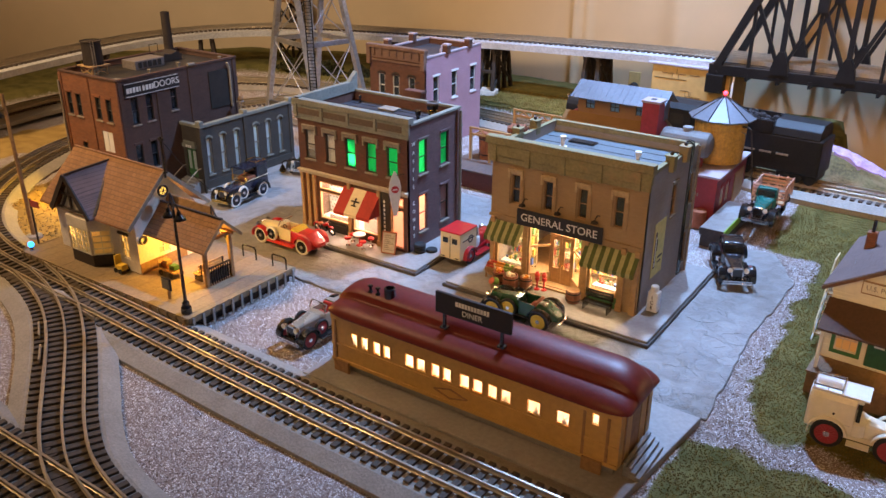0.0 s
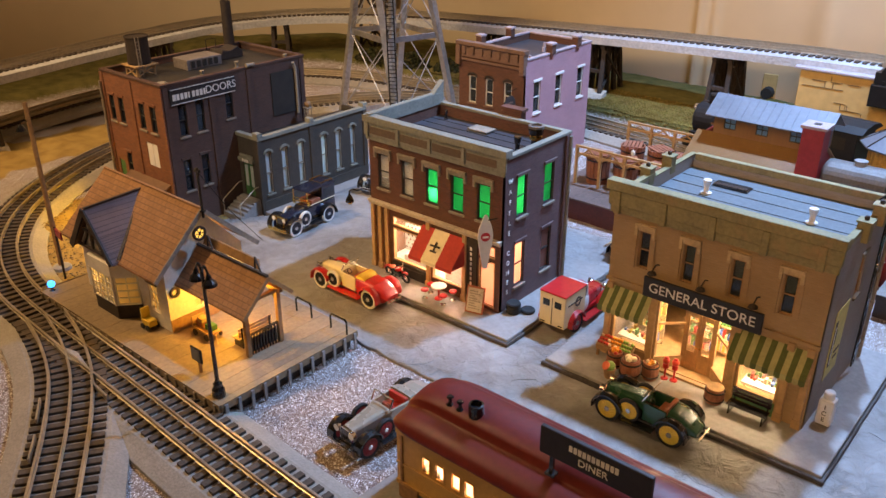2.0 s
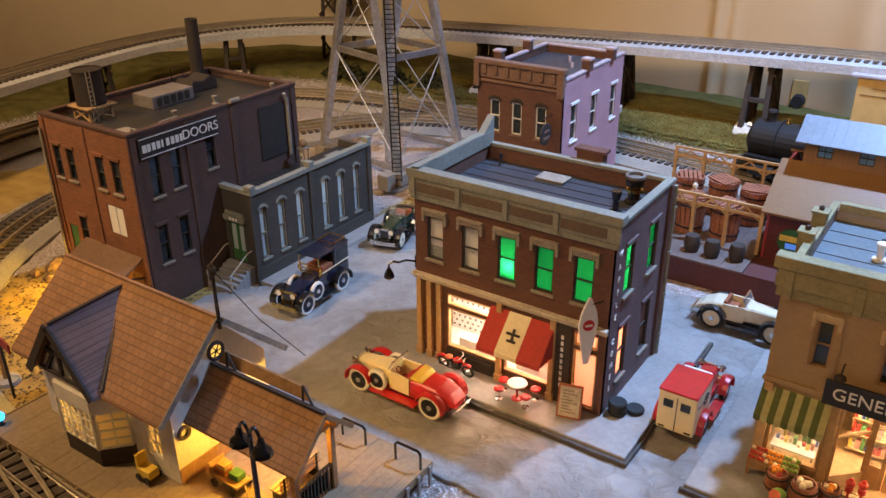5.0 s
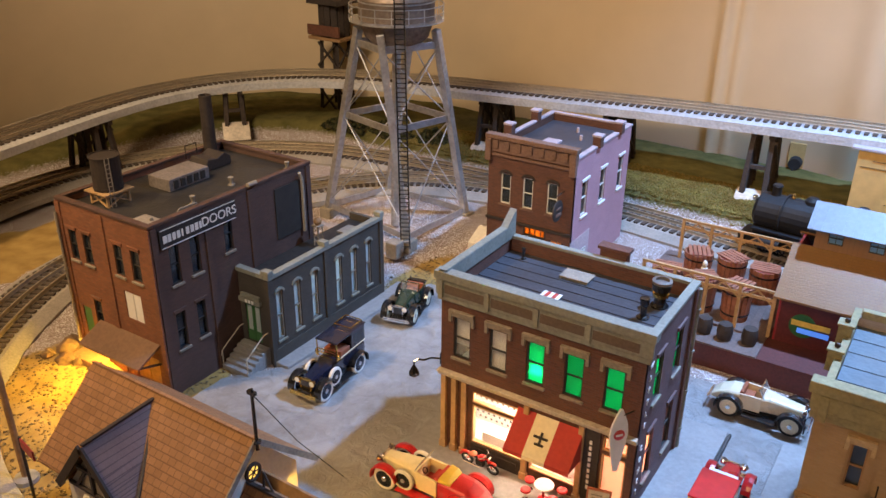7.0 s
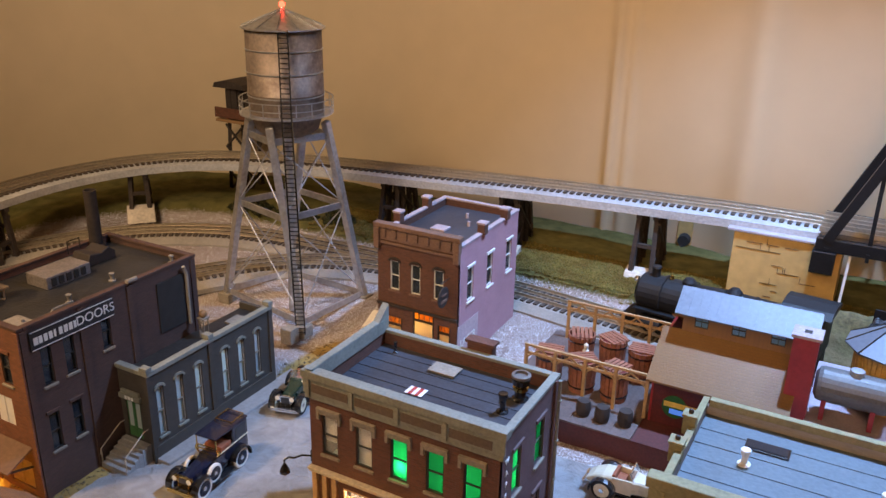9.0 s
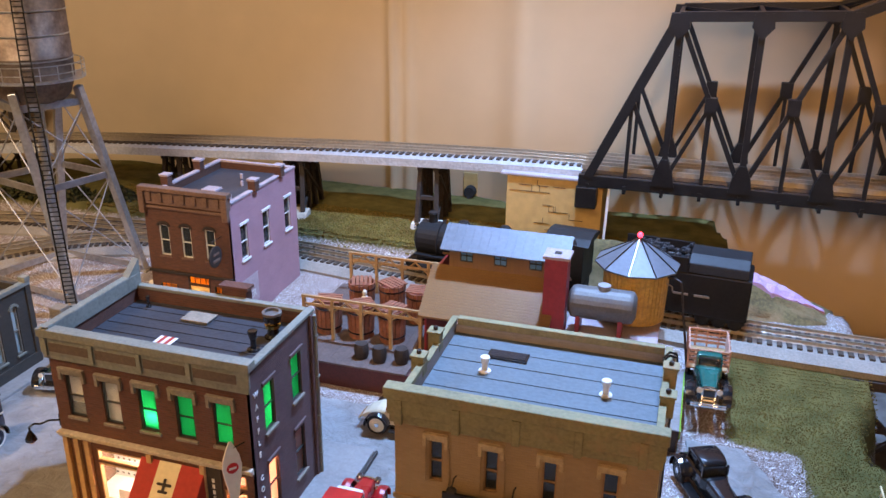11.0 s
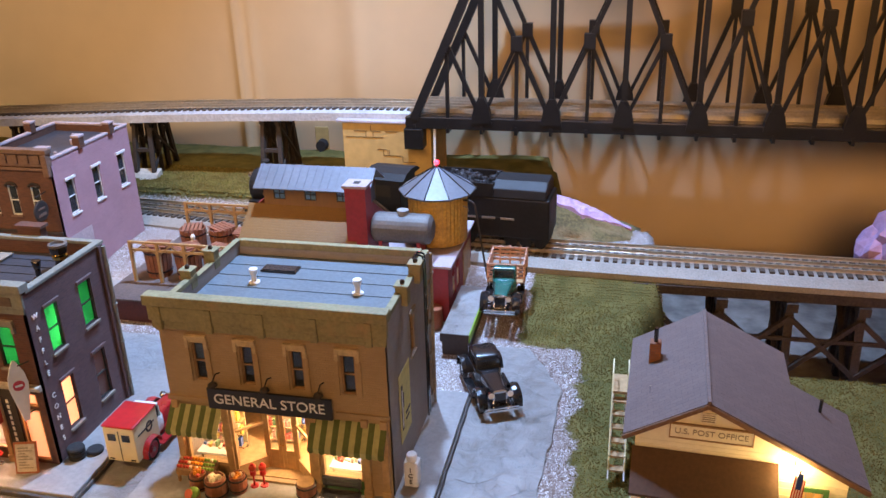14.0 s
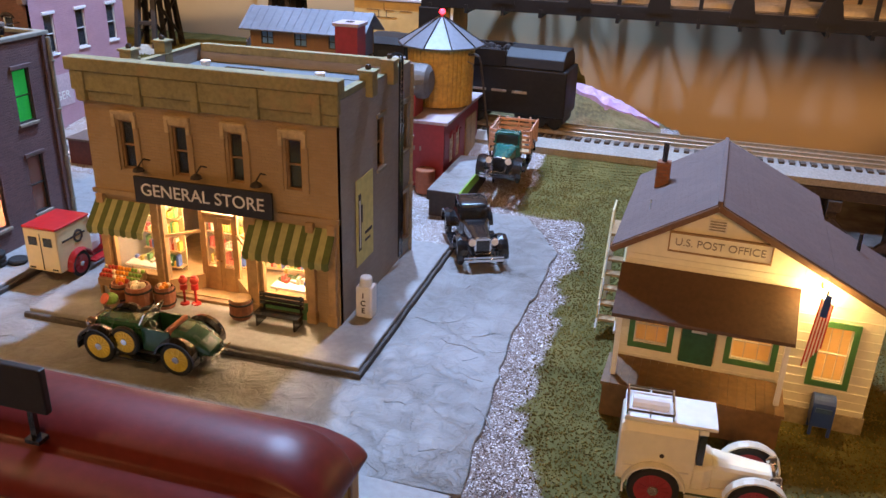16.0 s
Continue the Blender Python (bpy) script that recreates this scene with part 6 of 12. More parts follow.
        part("back_board", M().box(x, x + 0.028, y + 0.0072, y + 0.008, 0.008, 0.070), CREAM_PAINT, sh)
    for x in (-0.3045, -0.1975):
        dt = thing("display_table", (x, 0.764, 0.008), "pale window display table with small goods", "display table")
        part("tabletop", M().box(x, x + 0.027, 0.763, 0.776, 0.0205, 0.0220), TILE_WHITE, dt)
        for dx in (0.001, 0.025):
            part("leg", M().box(x + dx, x + dx + 0.001, 0.768, 0.7690, 0.0081, 0.0205), WOOD, dt)
        for k in range(9):
            u = x + 0.0015 + k * 0.0027
            part("packet", M().box(u, u + 0.002, 0.768 + rng.uniform(0, 0.004), 0.774, 0.0221, 0.0221 + rng.uniform(0.001, 0.006)), rng.choice(GOODS), dt)
    fish = part("display_fish", M().prism([(-0.192, 0.0405), (-0.187, 0.0445), (-0.180, 0.0425), (-0.176, 0.0455), (-0.176, 0.0385), (-0.180, 0.0405), (-0.187, 0.0385)], "y", 0.7655, 0.7665), GOODS[2], b, "blue display shape hung in the window")
    return b


general_store()
striped_awning("shop_awning", front(0.757), -0.3145, -0.2735, 0.0700, 0.0500, 0.014, "green striped awning over the store's display window")
striped_awning("shop_awning", front(0.757), -0.2045, -0.1480, 0.0700, 0.0480, 0.014, "wide green striped awning over the display window")
lamp("store_bulb", "POINT", (-0.288, 0.775, 0.066), 0.09, (1.0, 0.78, 0.52), 0.004)
lamp("store_bulb", "POINT", (-0.238, 0.790, 0.070), 0.28, (1.0, 0.74, 0.50), 0.004)
lamp("store_bulb", "POINT", (-0.184, 0.775, 0.066), 0.42, (1.0, 0.78, 0.52), 0.004)
vent("roof_vent", -0.2735, 0.832, 0.1355, WHITE_PAINT, "white plastic roof vent pot")
vent("roof_vent", -0.1870, 0.826, 0.1355, WHITE_PAINT, "white plastic roof vent pot")
sk = thing("skylight", (-0.262, 0.858, 0.1355), "flat black roof skylight hatch", "skylight")
part("frame", M().box(-0.277, -0.247, 0.851, 0.864, 0.1356, 0.1372), BLACK_PAINT, sk, bevel=0.0004)
part("pane", M().box(-0.2755, -0.2485, 0.8525, 0.8625, 0.1372, 0.1377), PANE_DARK, sk)
CAST_GRAY = mat("cast_gray", (0.16, 0.14, 0.125), 0.5, 0.3, vary=0.25)
cp = thing("chimney_pot", (-0.436, 0.823, 0.141), "black smoke pot with brass collar and gray rim", "roof vent")
part("base", M().lathe((-0.436, 0.823, 0.141), [(0.0066, 0), (0.0066, 0.0012), (0.0046, 0.0030), (0.0042, 0.0080)], 18), BLACK_PAINT, cp)
part("collar", M().lathe((-0.436, 0.823, 0.149), [(0.0044, 0), (0.0060, 0.0006), (0.0060, 0.0030), (0.0046, 0.0036)], 18), BRASS, cp, "brass collar")
part("bowl", M().lathe((-0.436, 0.823, 0.1526), [(0.0046, 0), (0.0064, 0.0018), (0.0070, 0.0060), (0.0066, 0.0075)], 18), BLACK_PAINT, cp)
part("rim", M().lathe((-0.436, 0.823, 0.1600), [(0.0060, 0), (0.0074, 0.0002), (0.0074, 0.0022), (0.0052, 0.0026), (0.0050, 0.0004)], 18), CAST_GRAY, cp, "dull gray rim")
vent("chimney_pot", -0.440, 0.800, 0.141, BLACK_PAINT, "short black roof pipe", 0.0036, 0.016)
rh = thing("roof_hatch", (-0.505, 0.831, 0.141), "pale flat roof hatch", "roof hatch")
part("curb", M().box(-0.516, -0.494, 0.824, 0.838, 0.1410, 0.1424), TRIM_GRAY, rh)
part("lid", M().box(-0.517, -0.493, 0.823, 0.839, 0.1424, 0.1436), STONE_TRIM, rh, bevel=0.0004)
vent("roof_pipe", -0.556, 0.838, 0.141, BLACK_PAINT, "thin black roof pipe", 0.0016, 0.010)
fg = thing("paper_flag", (-0.508, 0.790, 0.1418), "small scrap of striped paper lying on the roof", "paper scrap")
for k in range(5):
    part("stripe", M().box(-0.516 + k * 0.003, -0.5132 + k * 0.003, 0.786, 0.797, 0.1417, 0.1421), GOODS[0] if k % 2 else WHITE_PAINT, fg)
ch2 = solid("brick_chimney_breast", M().box(-0.497, -0.475, 0.8535, 0.862, 0.0055, 0.160).box(-0.499, -0.473, 0.8525, 0.863, 0.160, 0.1625), BRICK_DK, "low brick chimney stack behind the shop roof", "chimney")

# ---- door factory with annex ----
def factory():
    x0, x1, y0, y1, zr = -0.937, -0.815, 0.677, 0.874, 0.1560
    b = thing("door_factory", (x0, y0, 0.0), "three-bay red brick factory, right side toned darker, with rooftop gear", "factory building")
    F, R = front(y0), right(x1)
    fr = [(-0.927, -0.9165, 0.106, 0.136), (-0.9075, -0.8965, 0.106, 0.136), (-0.8655, -0.8545, 0.107, 0.137), (-0.8435, -0.8320, 0.107, 0.137), (-0.9080, -0.8975, 0.043, 0.071)]
    door = [(-0.9265, -0.9145, 0.004, 0.058), (-0.8600, -0.8270, 0.004, 0.033), (-0.8605, -0.8385, 0.0655, 0.0930)]
    # Orange front and dark right wall carry the uneven light in their brick
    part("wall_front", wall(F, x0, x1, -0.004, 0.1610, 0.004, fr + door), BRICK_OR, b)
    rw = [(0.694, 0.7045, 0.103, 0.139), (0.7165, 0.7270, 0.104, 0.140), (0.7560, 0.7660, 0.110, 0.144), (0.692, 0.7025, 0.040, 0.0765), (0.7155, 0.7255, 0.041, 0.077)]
    part("wall_right", wall(R, y0 + 0.0002, y1, -0.004, 0.1610, 0.004, rw), BRICK_FAC_DIM, b)
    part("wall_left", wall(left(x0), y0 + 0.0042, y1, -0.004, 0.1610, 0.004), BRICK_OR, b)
    part("wall_back", wall(back(y1), x0 + 0.0042, x1 - 0.0042, -0.004, 0.1610, 0.004), BRICK_FAC_DIM, b)
    part("roof", M().box(x0 + 0.0045, x1 - 0.0045, y0 + 0.0045, y1 - 0.0045, zr - 0.002, zr), ROOF_BLACK, b, "black tar roof")
    part("inner_floor", M().box(x0 + 0.0045, x1 - 0.0045, y0 + 0.0045, y1 - 0.0045, 0.080, 0.084), DARK_INSIDE, b)
    for lo, hi in (((x0 - 0.001, y0 - 0.001), (x1 + 0.001, y0 + 0.005)), ((x0 - 0.001, y1 - 0.005), (x1 + 0.001, y1 + 0.001)), ((x0 - 0.001, y0 + 0.0052), (x0 + 0.005, y1 - 0.0052)), ((x1 - 0.005, y0 + 0.0052), (x1 + 0.001, y1 - 0.0052))):
        part("coping", M().box(lo[0], hi[0], lo[1], hi[1], 0.1611, 0.1640), BRICK_FAC_DIM, b, bevel=0.0004)
    for u in (x0 + 0.002, -0.8765, x1 - 0.002):
        part("brick_pier", M(F).box(u - 0.003, u + 0.003, 0.0, 0.0014, -0.003, 0.160), BRICK_OR, b)
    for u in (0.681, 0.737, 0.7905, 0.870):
        part("brick_pier", M(R).box(u - 0.003, u + 0.003, 0.0, 0.0014, -0.003, 0.160), BRICK_FAC_DIM, b)
    for a, c, lo, hi in fr:
        window(b, F, a, c, lo, hi, SASH_DARK, PANE_DARK, STONE_TRIM, BRICK_OR, bars=(1, 2))
    for a, c, lo, hi in rw:
        window(b, R, a, c, lo, hi, SASH_DARK, PANE_DARK, STONE_TRIM, BRICK_FAC_DIM, bars=(1, 2))
    hd = part("hoist_door", M(F).box(-0.8605, -0.8500, -0.0020, -0.0008, 0.0655, 0.0930), WHITE_PAINT, b, "white hoist door", bevel=0.0003)
    part("hoist_door", M(F).box(-0.8490, -0.8385, -0.0020, -0.0008, 0.0655, 0.0930), WHITE_PAINT, b, "white hoist door", bevel=0.0003)
    part("door", M(F).box(-0.9265, -0.9145, -0.0024, -0.0010, 0.004, 0.058), GREEN_TRIM, b, "pale green factory door")
    part("loading_door", M(F).box(-0.8600, -0.8440, -0.0030, -0.0018, 0.004, 0.033), WOOD_OAK, b, "timber loading door", bevel=0.0003)
    part("loading_door", M(F).box(-0.8430, -0.8270, -0.0030, -0.0018, 0.004, 0.033), WOOD_OAK, b, "timber loading door", bevel=0.0003)
    part("canopy", M(F).add([(-0.902, 0.0005, 0.0505), (-0.8215, 0.0005, 0.0505), (-0.8215, 0.026, 0.0385), (-0.902, 0.026, 0.0385), (-0.902, 0.0005, 0.0485), (-0.8215, 0.0005, 0.0485), (-0.8215, 0.026, 0.0370), (-0.902, 0.026, 0.0370)],
                            [(0, 1, 2, 3), (4, 5, 6, 7), (0, 1, 5, 4), (1, 2, 6, 5), (2, 3, 7, 6), (3, 0, 4, 7)]), TIN_BROWN, b, "brown sloping dock canopy")
    for u in (-0.899, -0.8245):
        part("canopy_strut", M(F).bar((u, 0.0005, 0.030), (u, 0.0235, 0.0372), 0.0016), DARK_WOOD, b)
    part("loading_dock", M(F).box(-0.936, -0.900, 0.0005, 0.016, -0.003, 0.010), WOOD, b, "small wooden dock", bevel=0.0006)
    # painted sign on the side
    part("sign_board", M(R).box(0.6855, 0.7705, 0.0006, 0.0022, 0.1400, 0.1575), SIGN_BLACK, b, "long black sign board", bevel=0.0003)
    for lo, hi in ((0.1403, 0.1410), (0.1565, 0.1572)):
        part("sign_border", M(R).box(0.6865, 0.7695, 0.0022, 0.0026, lo, hi), LETTER, b)
    for k, w in enumerate((0.0052, 0.0042, 0.0042, 0.0042, 0.0022, 0.0040, 0.0044, 0.0044, 0.0030)):
        u = 0.6885 + k * 0.0049
        part("name_bar", M(R).box(u, u + w * 0.8, 0.0022, 0.0027, 0.1450, 0.1515), LETTER, b)
    words("DOORS", 0.0118, text_on(R, 0.7505, 0.0024, 0.1488), LETTER, b)
    # Flat dark panel stands for the shade inside the arch's deep notch
    part("arch_shade_panel", M(R).box(0.822, 0.856, 0.0004, 0.0012, 0.098, 0.150), DARK_INSIDE, b, "dark panel painting the shade of a deep arch recess")
    part("vent_pipe", M().tube([(x1 + 0.003, 0.8585, 0.095), (x1 + 0.003, 0.8585, 0.150), (x1 + 0.004, 0.8545, 0.158)], 0.0017, 8), STONE_TRIM, b)
    downpipe(b, x0 + 0.001, y0 - 0.0032, 0.0, 0.150, 0.0013, STONE_TRIM)
    # annex with arched windows, entrance porch and steps
    a0, a1, b0, b1 = -0.8148, -0.775, 0.766, 0.936
    an = thing("factory_annex", (a0, b0, 0.0), "long one-storey dark brick office annex with arched windows", "annex building")
    AF, AR = front(b0), right(a1)
    wins = [(0.7735, 0.7825), (0.7975, 0.8070), (0.8225, 0.8320), (0.8595, 0.8690), (0.8835, 0.8930), (0.9085, 0.9170)]
    part("wall_right", wall(AR, b0 + 0.0002, b1, -0.004, 0.0890, 0.004, [(p, q, 0.022, 0.0725) for p, q in wins]), BRICK_AN, an)
    part("wall_front", wall(AF, a0 + 0.0005, a1, -0.004, 0.0890, 0.004, [(-0.8085, -0.7895, 0.0165, 0.0575)]), BRICK_AN, an)
    part("wall_back", wall(back(b1), a0 + 0.0005, a1 - 0.0042, -0.004, 0.0890, 0.004), BRICK_AN, an)
    part("roof", M().box(a0 + 0.0005, a1 - 0.0045, b0 + 0.0045, b1 - 0.0045, 0.0800, 0.0820), ROOF_BLACK, an, "black tar roof")
    part("cornice", M(AR).box(b0 - 0.0025, b1 + 0.001, -0.0045, 0.0024, 0.0891, 0.0935), TRIM_GRAY, an, bevel=0.0005)
    part("cornice", M(AF).box(a0 + 0.0005, a1 - 0.0048, -0.0045, 0.0024, 0.0891, 0.0935), TRIM_GRAY, an, bevel=0.0005)
    for y in (b0, 0.8445, b1 - 0.002):
        part("pier_cap", M().box(a1 - 0.006, a1 + 0.003, y - 0.0035, y + 0.0035, 0.0937, 0.0985), TRIM_GRAY, an, bevel=0.0005)
        part("brick_pier", M(AR).box(y - 0.003, y + 0.003, 0.0002, 0.0018, -0.003, 0.089), BRICK_AN, an)
    for p, q in wins:
        window(an, AR, p, q, 0.022, 0.0725, STONE_TRIM, PANE_PALE, TRIM_GRAY, TRIM_GRAY, hood_kind="arch", bars=(1, 2), wide=0.0014)
    part("plinth", M(AR).box(b0, b1, 0.0002, 0.0022, -0.003, 0.0145), BRICK_AN, an)
    dr = part("door", M(AF).box(-0.8085, -0.7995, -0.0026, -0.0014, 0.0165, 0.0575).box(-0.7985, -0.7895, -0.0026, -0.0014, 0.0165, 0.0575), GREEN_TRIM, an, "green glazed double door")
    for u in (-0.8065, -0.7965):
        part("pane", M(AF).box(u, u + 0.005, -0.0014, -0.0010, 0.028, 0.054), PANE_PALE, dr)
    part("door_hood", M(AF).box(-0.8125, -0.7855, 0.0, 0.0040, 0.0590, 0.0640).box(-0.8105, -0.7875, 0.0, 0.0026, 0.0640, 0.0680), TRIM_GRAY, an, bevel=0.0005)
    for k in range(3):
        part("number_bar", M(AF).box(-0.8035 + k * 0.0040, -0.8008 + k * 0.0040, 0.0040, 0.0044, 0.0600, 0.0632), LETTER, an)
    for k in range(5):
        part("step", M().box(-0.8135, -0.7800, b0 - 0.0060 - 0.0050 * (k + 1), b0 - 0.0060 - 0.0050 * k, -0.003, 0.0145 - 0.0029 * k), WALK, an, "stone entrance step", bevel=0.0004)
    part("landing", M().box(-0.8135, -0.7800, b0 - 0.0060, b0 - 0.0003, -0.003, 0.0160), WALK, an, bevel=0.0004)
    for x in (-0.8125, -0.7810):
        part("handrail", M().tube([(x, b0 - 0.031, 0.012), (x, b0 - 0.030, 0.0175), (x, b0 - 0.006, 0.032), (x, b0 - 0.001, 0.032)], 0.0006), TRIM_CREAM, an)
        part("handrail_post", M().tube([(x, b0 - 0.030, 0.0), (x, b0 - 0.030, 0.0175)], 0.0006), TRIM_CREAM, an)
    return b


factory()
lamp("dock_bulb", "SPOT", (-0.872, 0.6690, 0.0360), 1.5, (1.0, 0.58, 0.07), 0.003, (-0.905, 0.600, 0.0), 150, 0.4)
db = solid("dock_lamp", M().ball((-0.848, 0.6655, 0.0366), 0.0012, 8, 5), glow_mat("bulb_amber", (1.0, 0.55, 0.1), 20), "small amber bulb under the dock canopy", "lamp")
lamp("office_bulb", "POINT", (-0.795, 0.85, 0.06), 0.05, (0.75, 1.0, 0.9), 0.004)


def roof_gear():
    t = thing("roof_water_tank", (-0.902, 0.705, 0.156), "brown wooden water tank on a timber stand on the roof", "water tank")
    x, y = -0.902, 0.708
    for dx in (-0.011, 0.011):
        for dy in (-0.011, 0.011):
            part("leg", M().bar((x + dx, y + dy, 0.156), (x + dx, y + dy, 0.1675), 0.0020), WOOD_OAK, t)
    for s in (-1, 1):
        part("brace", M().bar((x - 0.011 * s, y - 0.0118, 0.157), (x + 0.011 * s, y - 0.0118, 0.167), 0.0012), WOOD_OAK, t)
        part("brace", M().bar((x + 0.0118, y - 0.011 * s, 0.157), (x + 0.0118, y + 0.011 * s, 0.167), 0.0012), WOOD_OAK, t)
    part("deck", M().box(x - 0.015, x + 0.015, y - 0.015, y + 0.015, 0.1675, 0.1692), WOOD_OAK, t, bevel=0.0003)
    part("tank", M().lathe((x, y, 0.1692), [(0.0128, 0), (0.0128, 0.002), (0.0133, 0.0021), (0.0133, 0.003), (0.0128, 0.0031), (0.0124, 0.030)], 20), DARK_WOOD, t, "dark stave tank")
    part("lid", M().lathe((x, y, 0.1990), [(0.0136, 0), (0.0136, 0.0012), (0.0124, 0.0014), (0.0124, 0.0004)], 20), DARK_WOOD, t, "dark flat rim")
    for s in (-1, 1):
        part("ladder_rail", M().bar((x + 0.0150, y - 0.002 + 0.002 * s - 0.006, 0.157), (x + 0.0142, y - 0.002 + 0.002 * s - 0.006, 0.201), 0.0007), STONE_TRIM, t)
    for k in range(10):
        part("rung", M().bar((x + 0.0146, y - 0.010, 0.160 + k * 0.004), (x + 0.0146, y - 0.006, 0.160 + k * 0.004), 0.0005), STONE_TRIM, t)
    v = thing("air_handler", (-0.874, 0.775, 0.156), "weathered gray sheet-metal air handler box", "air handler")
    part("box", M().box(-0.905, -0.876, 0.752, 0.800, 0.1561, 0.1680), mat("tin_weathered", (0.24, 0.205, 0.185), 0.5, 0.35, vary=0.4, stain=(0.12, 0.07, 0.05), stain_at=0.6), v, bevel=0.0008)
    for k in range(5):
        part("louvre", M().box(-0.8758, -0.8750, 0.757 + k * 0.008, 0.762 + k * 0.008, 0.1585, 0.1660), DARK_INSIDE, v)
    c = thing("smoke_stack", (-0.929, 0.851, 0.156), "tall dark round smokestack on the roof", "smokestack")
    part("flue", M().lathe((-0.929, 0.851, 0.156), [(0.0085, 0), (0.0085, 0.003), (0.0068, 0.004), (0.0062, 0.059), (0.0064, 0.0595), (0.0064, 0.062), (0.0052, 0.062), (0.0052, 0.053)], 18), DARK_WOOD, c)
    cw = thing("intake_cowl", (-0.900, 0.822, 0.156), "dark curved intake cowl on the roof", "roof cowl")
    part("cowl", M().prism([(0.806, 0.1561), (0.842, 0.1561), (0.842, 0.164), (0.834, 0.170), (0.824, 0.166), (0.812, 0.168)], "x", -0.914, -0.890), DARK_WOOD, cw, bevel=0.001)
    part("rail", M().tube([(-0.914, 0.806, 0.166), (-0.914, 0.806, 0.179), (-0.914, 0.820, 0.179), (-0.914, 0.820, 0.168)], 0.0005), BLACK_PAINT, cw)
    for x, y in ((-0.838, 0.745), (-0.845, 0.798), (-0.832, 0.860)):
        vent("roof_vent", x, y, 0.156, STONE_TRIM, "small round pale roof vent", 0.0026, 0.008)
    solid("roof_pipes", M().tube([(-0.829, 0.718, 0.157), (-0.829, 0.722, 0.161), (-0.829, 0.740, 0.161), (-0.829, 0.744, 0.157)], 0.0008), STONE_TRIM, "bent pale roof pipe", "roof pipe")
    h = thing("roof_hatch", (-0.84, 0.69, 0.156), "pale flat roof hatch on the factory", "roof hatch")
    part("lid", M().box(-0.850, -0.828, 0.689, 0.703, 0.1561, 0.1585), STONE_TRIM, h, bevel=0.0004)
    part("knob", M().ball((-0.834, 0.696, 0.1600), 0.0016, 8, 4), STONE_TRIM, h)
    cl = solid("condenser", M().cyl((-0.8135, 0.788, 0.1655), (-0.8135, 0.799, 0.1655), 0.0022, n=12), STONE_TRIM, "small pale cylinder on the parapet", "roof pipe")
    tr = thing("roof_lamp_tower", (-0.795, 0.866, 0.082), "small pale lattice stand with a round horn", "lattice stand")
    for dx in (-0.003, 0.003):
        for dy in (-0.003, 0.003):
            part("post", M().bar((-0.797 + dx, 0.861 + dy, 0.0821), (-0.797 + dx, 0.861 + dy, 0.103), 0.0007), STONE_TRIM, tr)
    for k in range(3):
        z = 0.085 + k * 0.006
        part("cross", M().bar((-0.800, 0.8578, z), (-0.794, 0.8578, z + 0.005), 0.0006), STONE_TRIM, tr)
        part("cross", M().bar((-0.794, 0.8578, z), (-0.800, 0.8578, z + 0.005), 0.0006), STONE_TRIM, tr)
    part("top", M().box(-0.8015, -0.7925, 0.8565, 0.8655, 0.103, 0.1042), STONE_TRIM, tr)
    part("horn", M().ball((-0.797, 0.861, 0.1080), 0.0042, 12, 6), WOOD, tr, "round brown tank")
    hh = thing("roof_hatch", (-0.793, 0.905, 0.082), "pale flat hatch on the annex roof", "roof hatch")
    part("lid", M().box(-0.802, -0.785, 0.895, 0.915, 0.0821, 0.0842), STONE_TRIM, hh, bevel=0.0004)


roof_gear()


# ---- mauve brick public house ----
PUB_TRIM = mat("pub_trim_brown", (0.17, 0.095, 0.065), 0.7, fine=400, broad=50, vary=0.3, bump=0.2)
PUB_COPING = mat("pub_coping", (0.40, 0.32, 0.33), 0.75, fine=400, broad=50, vary=0.25, bump=0.2)


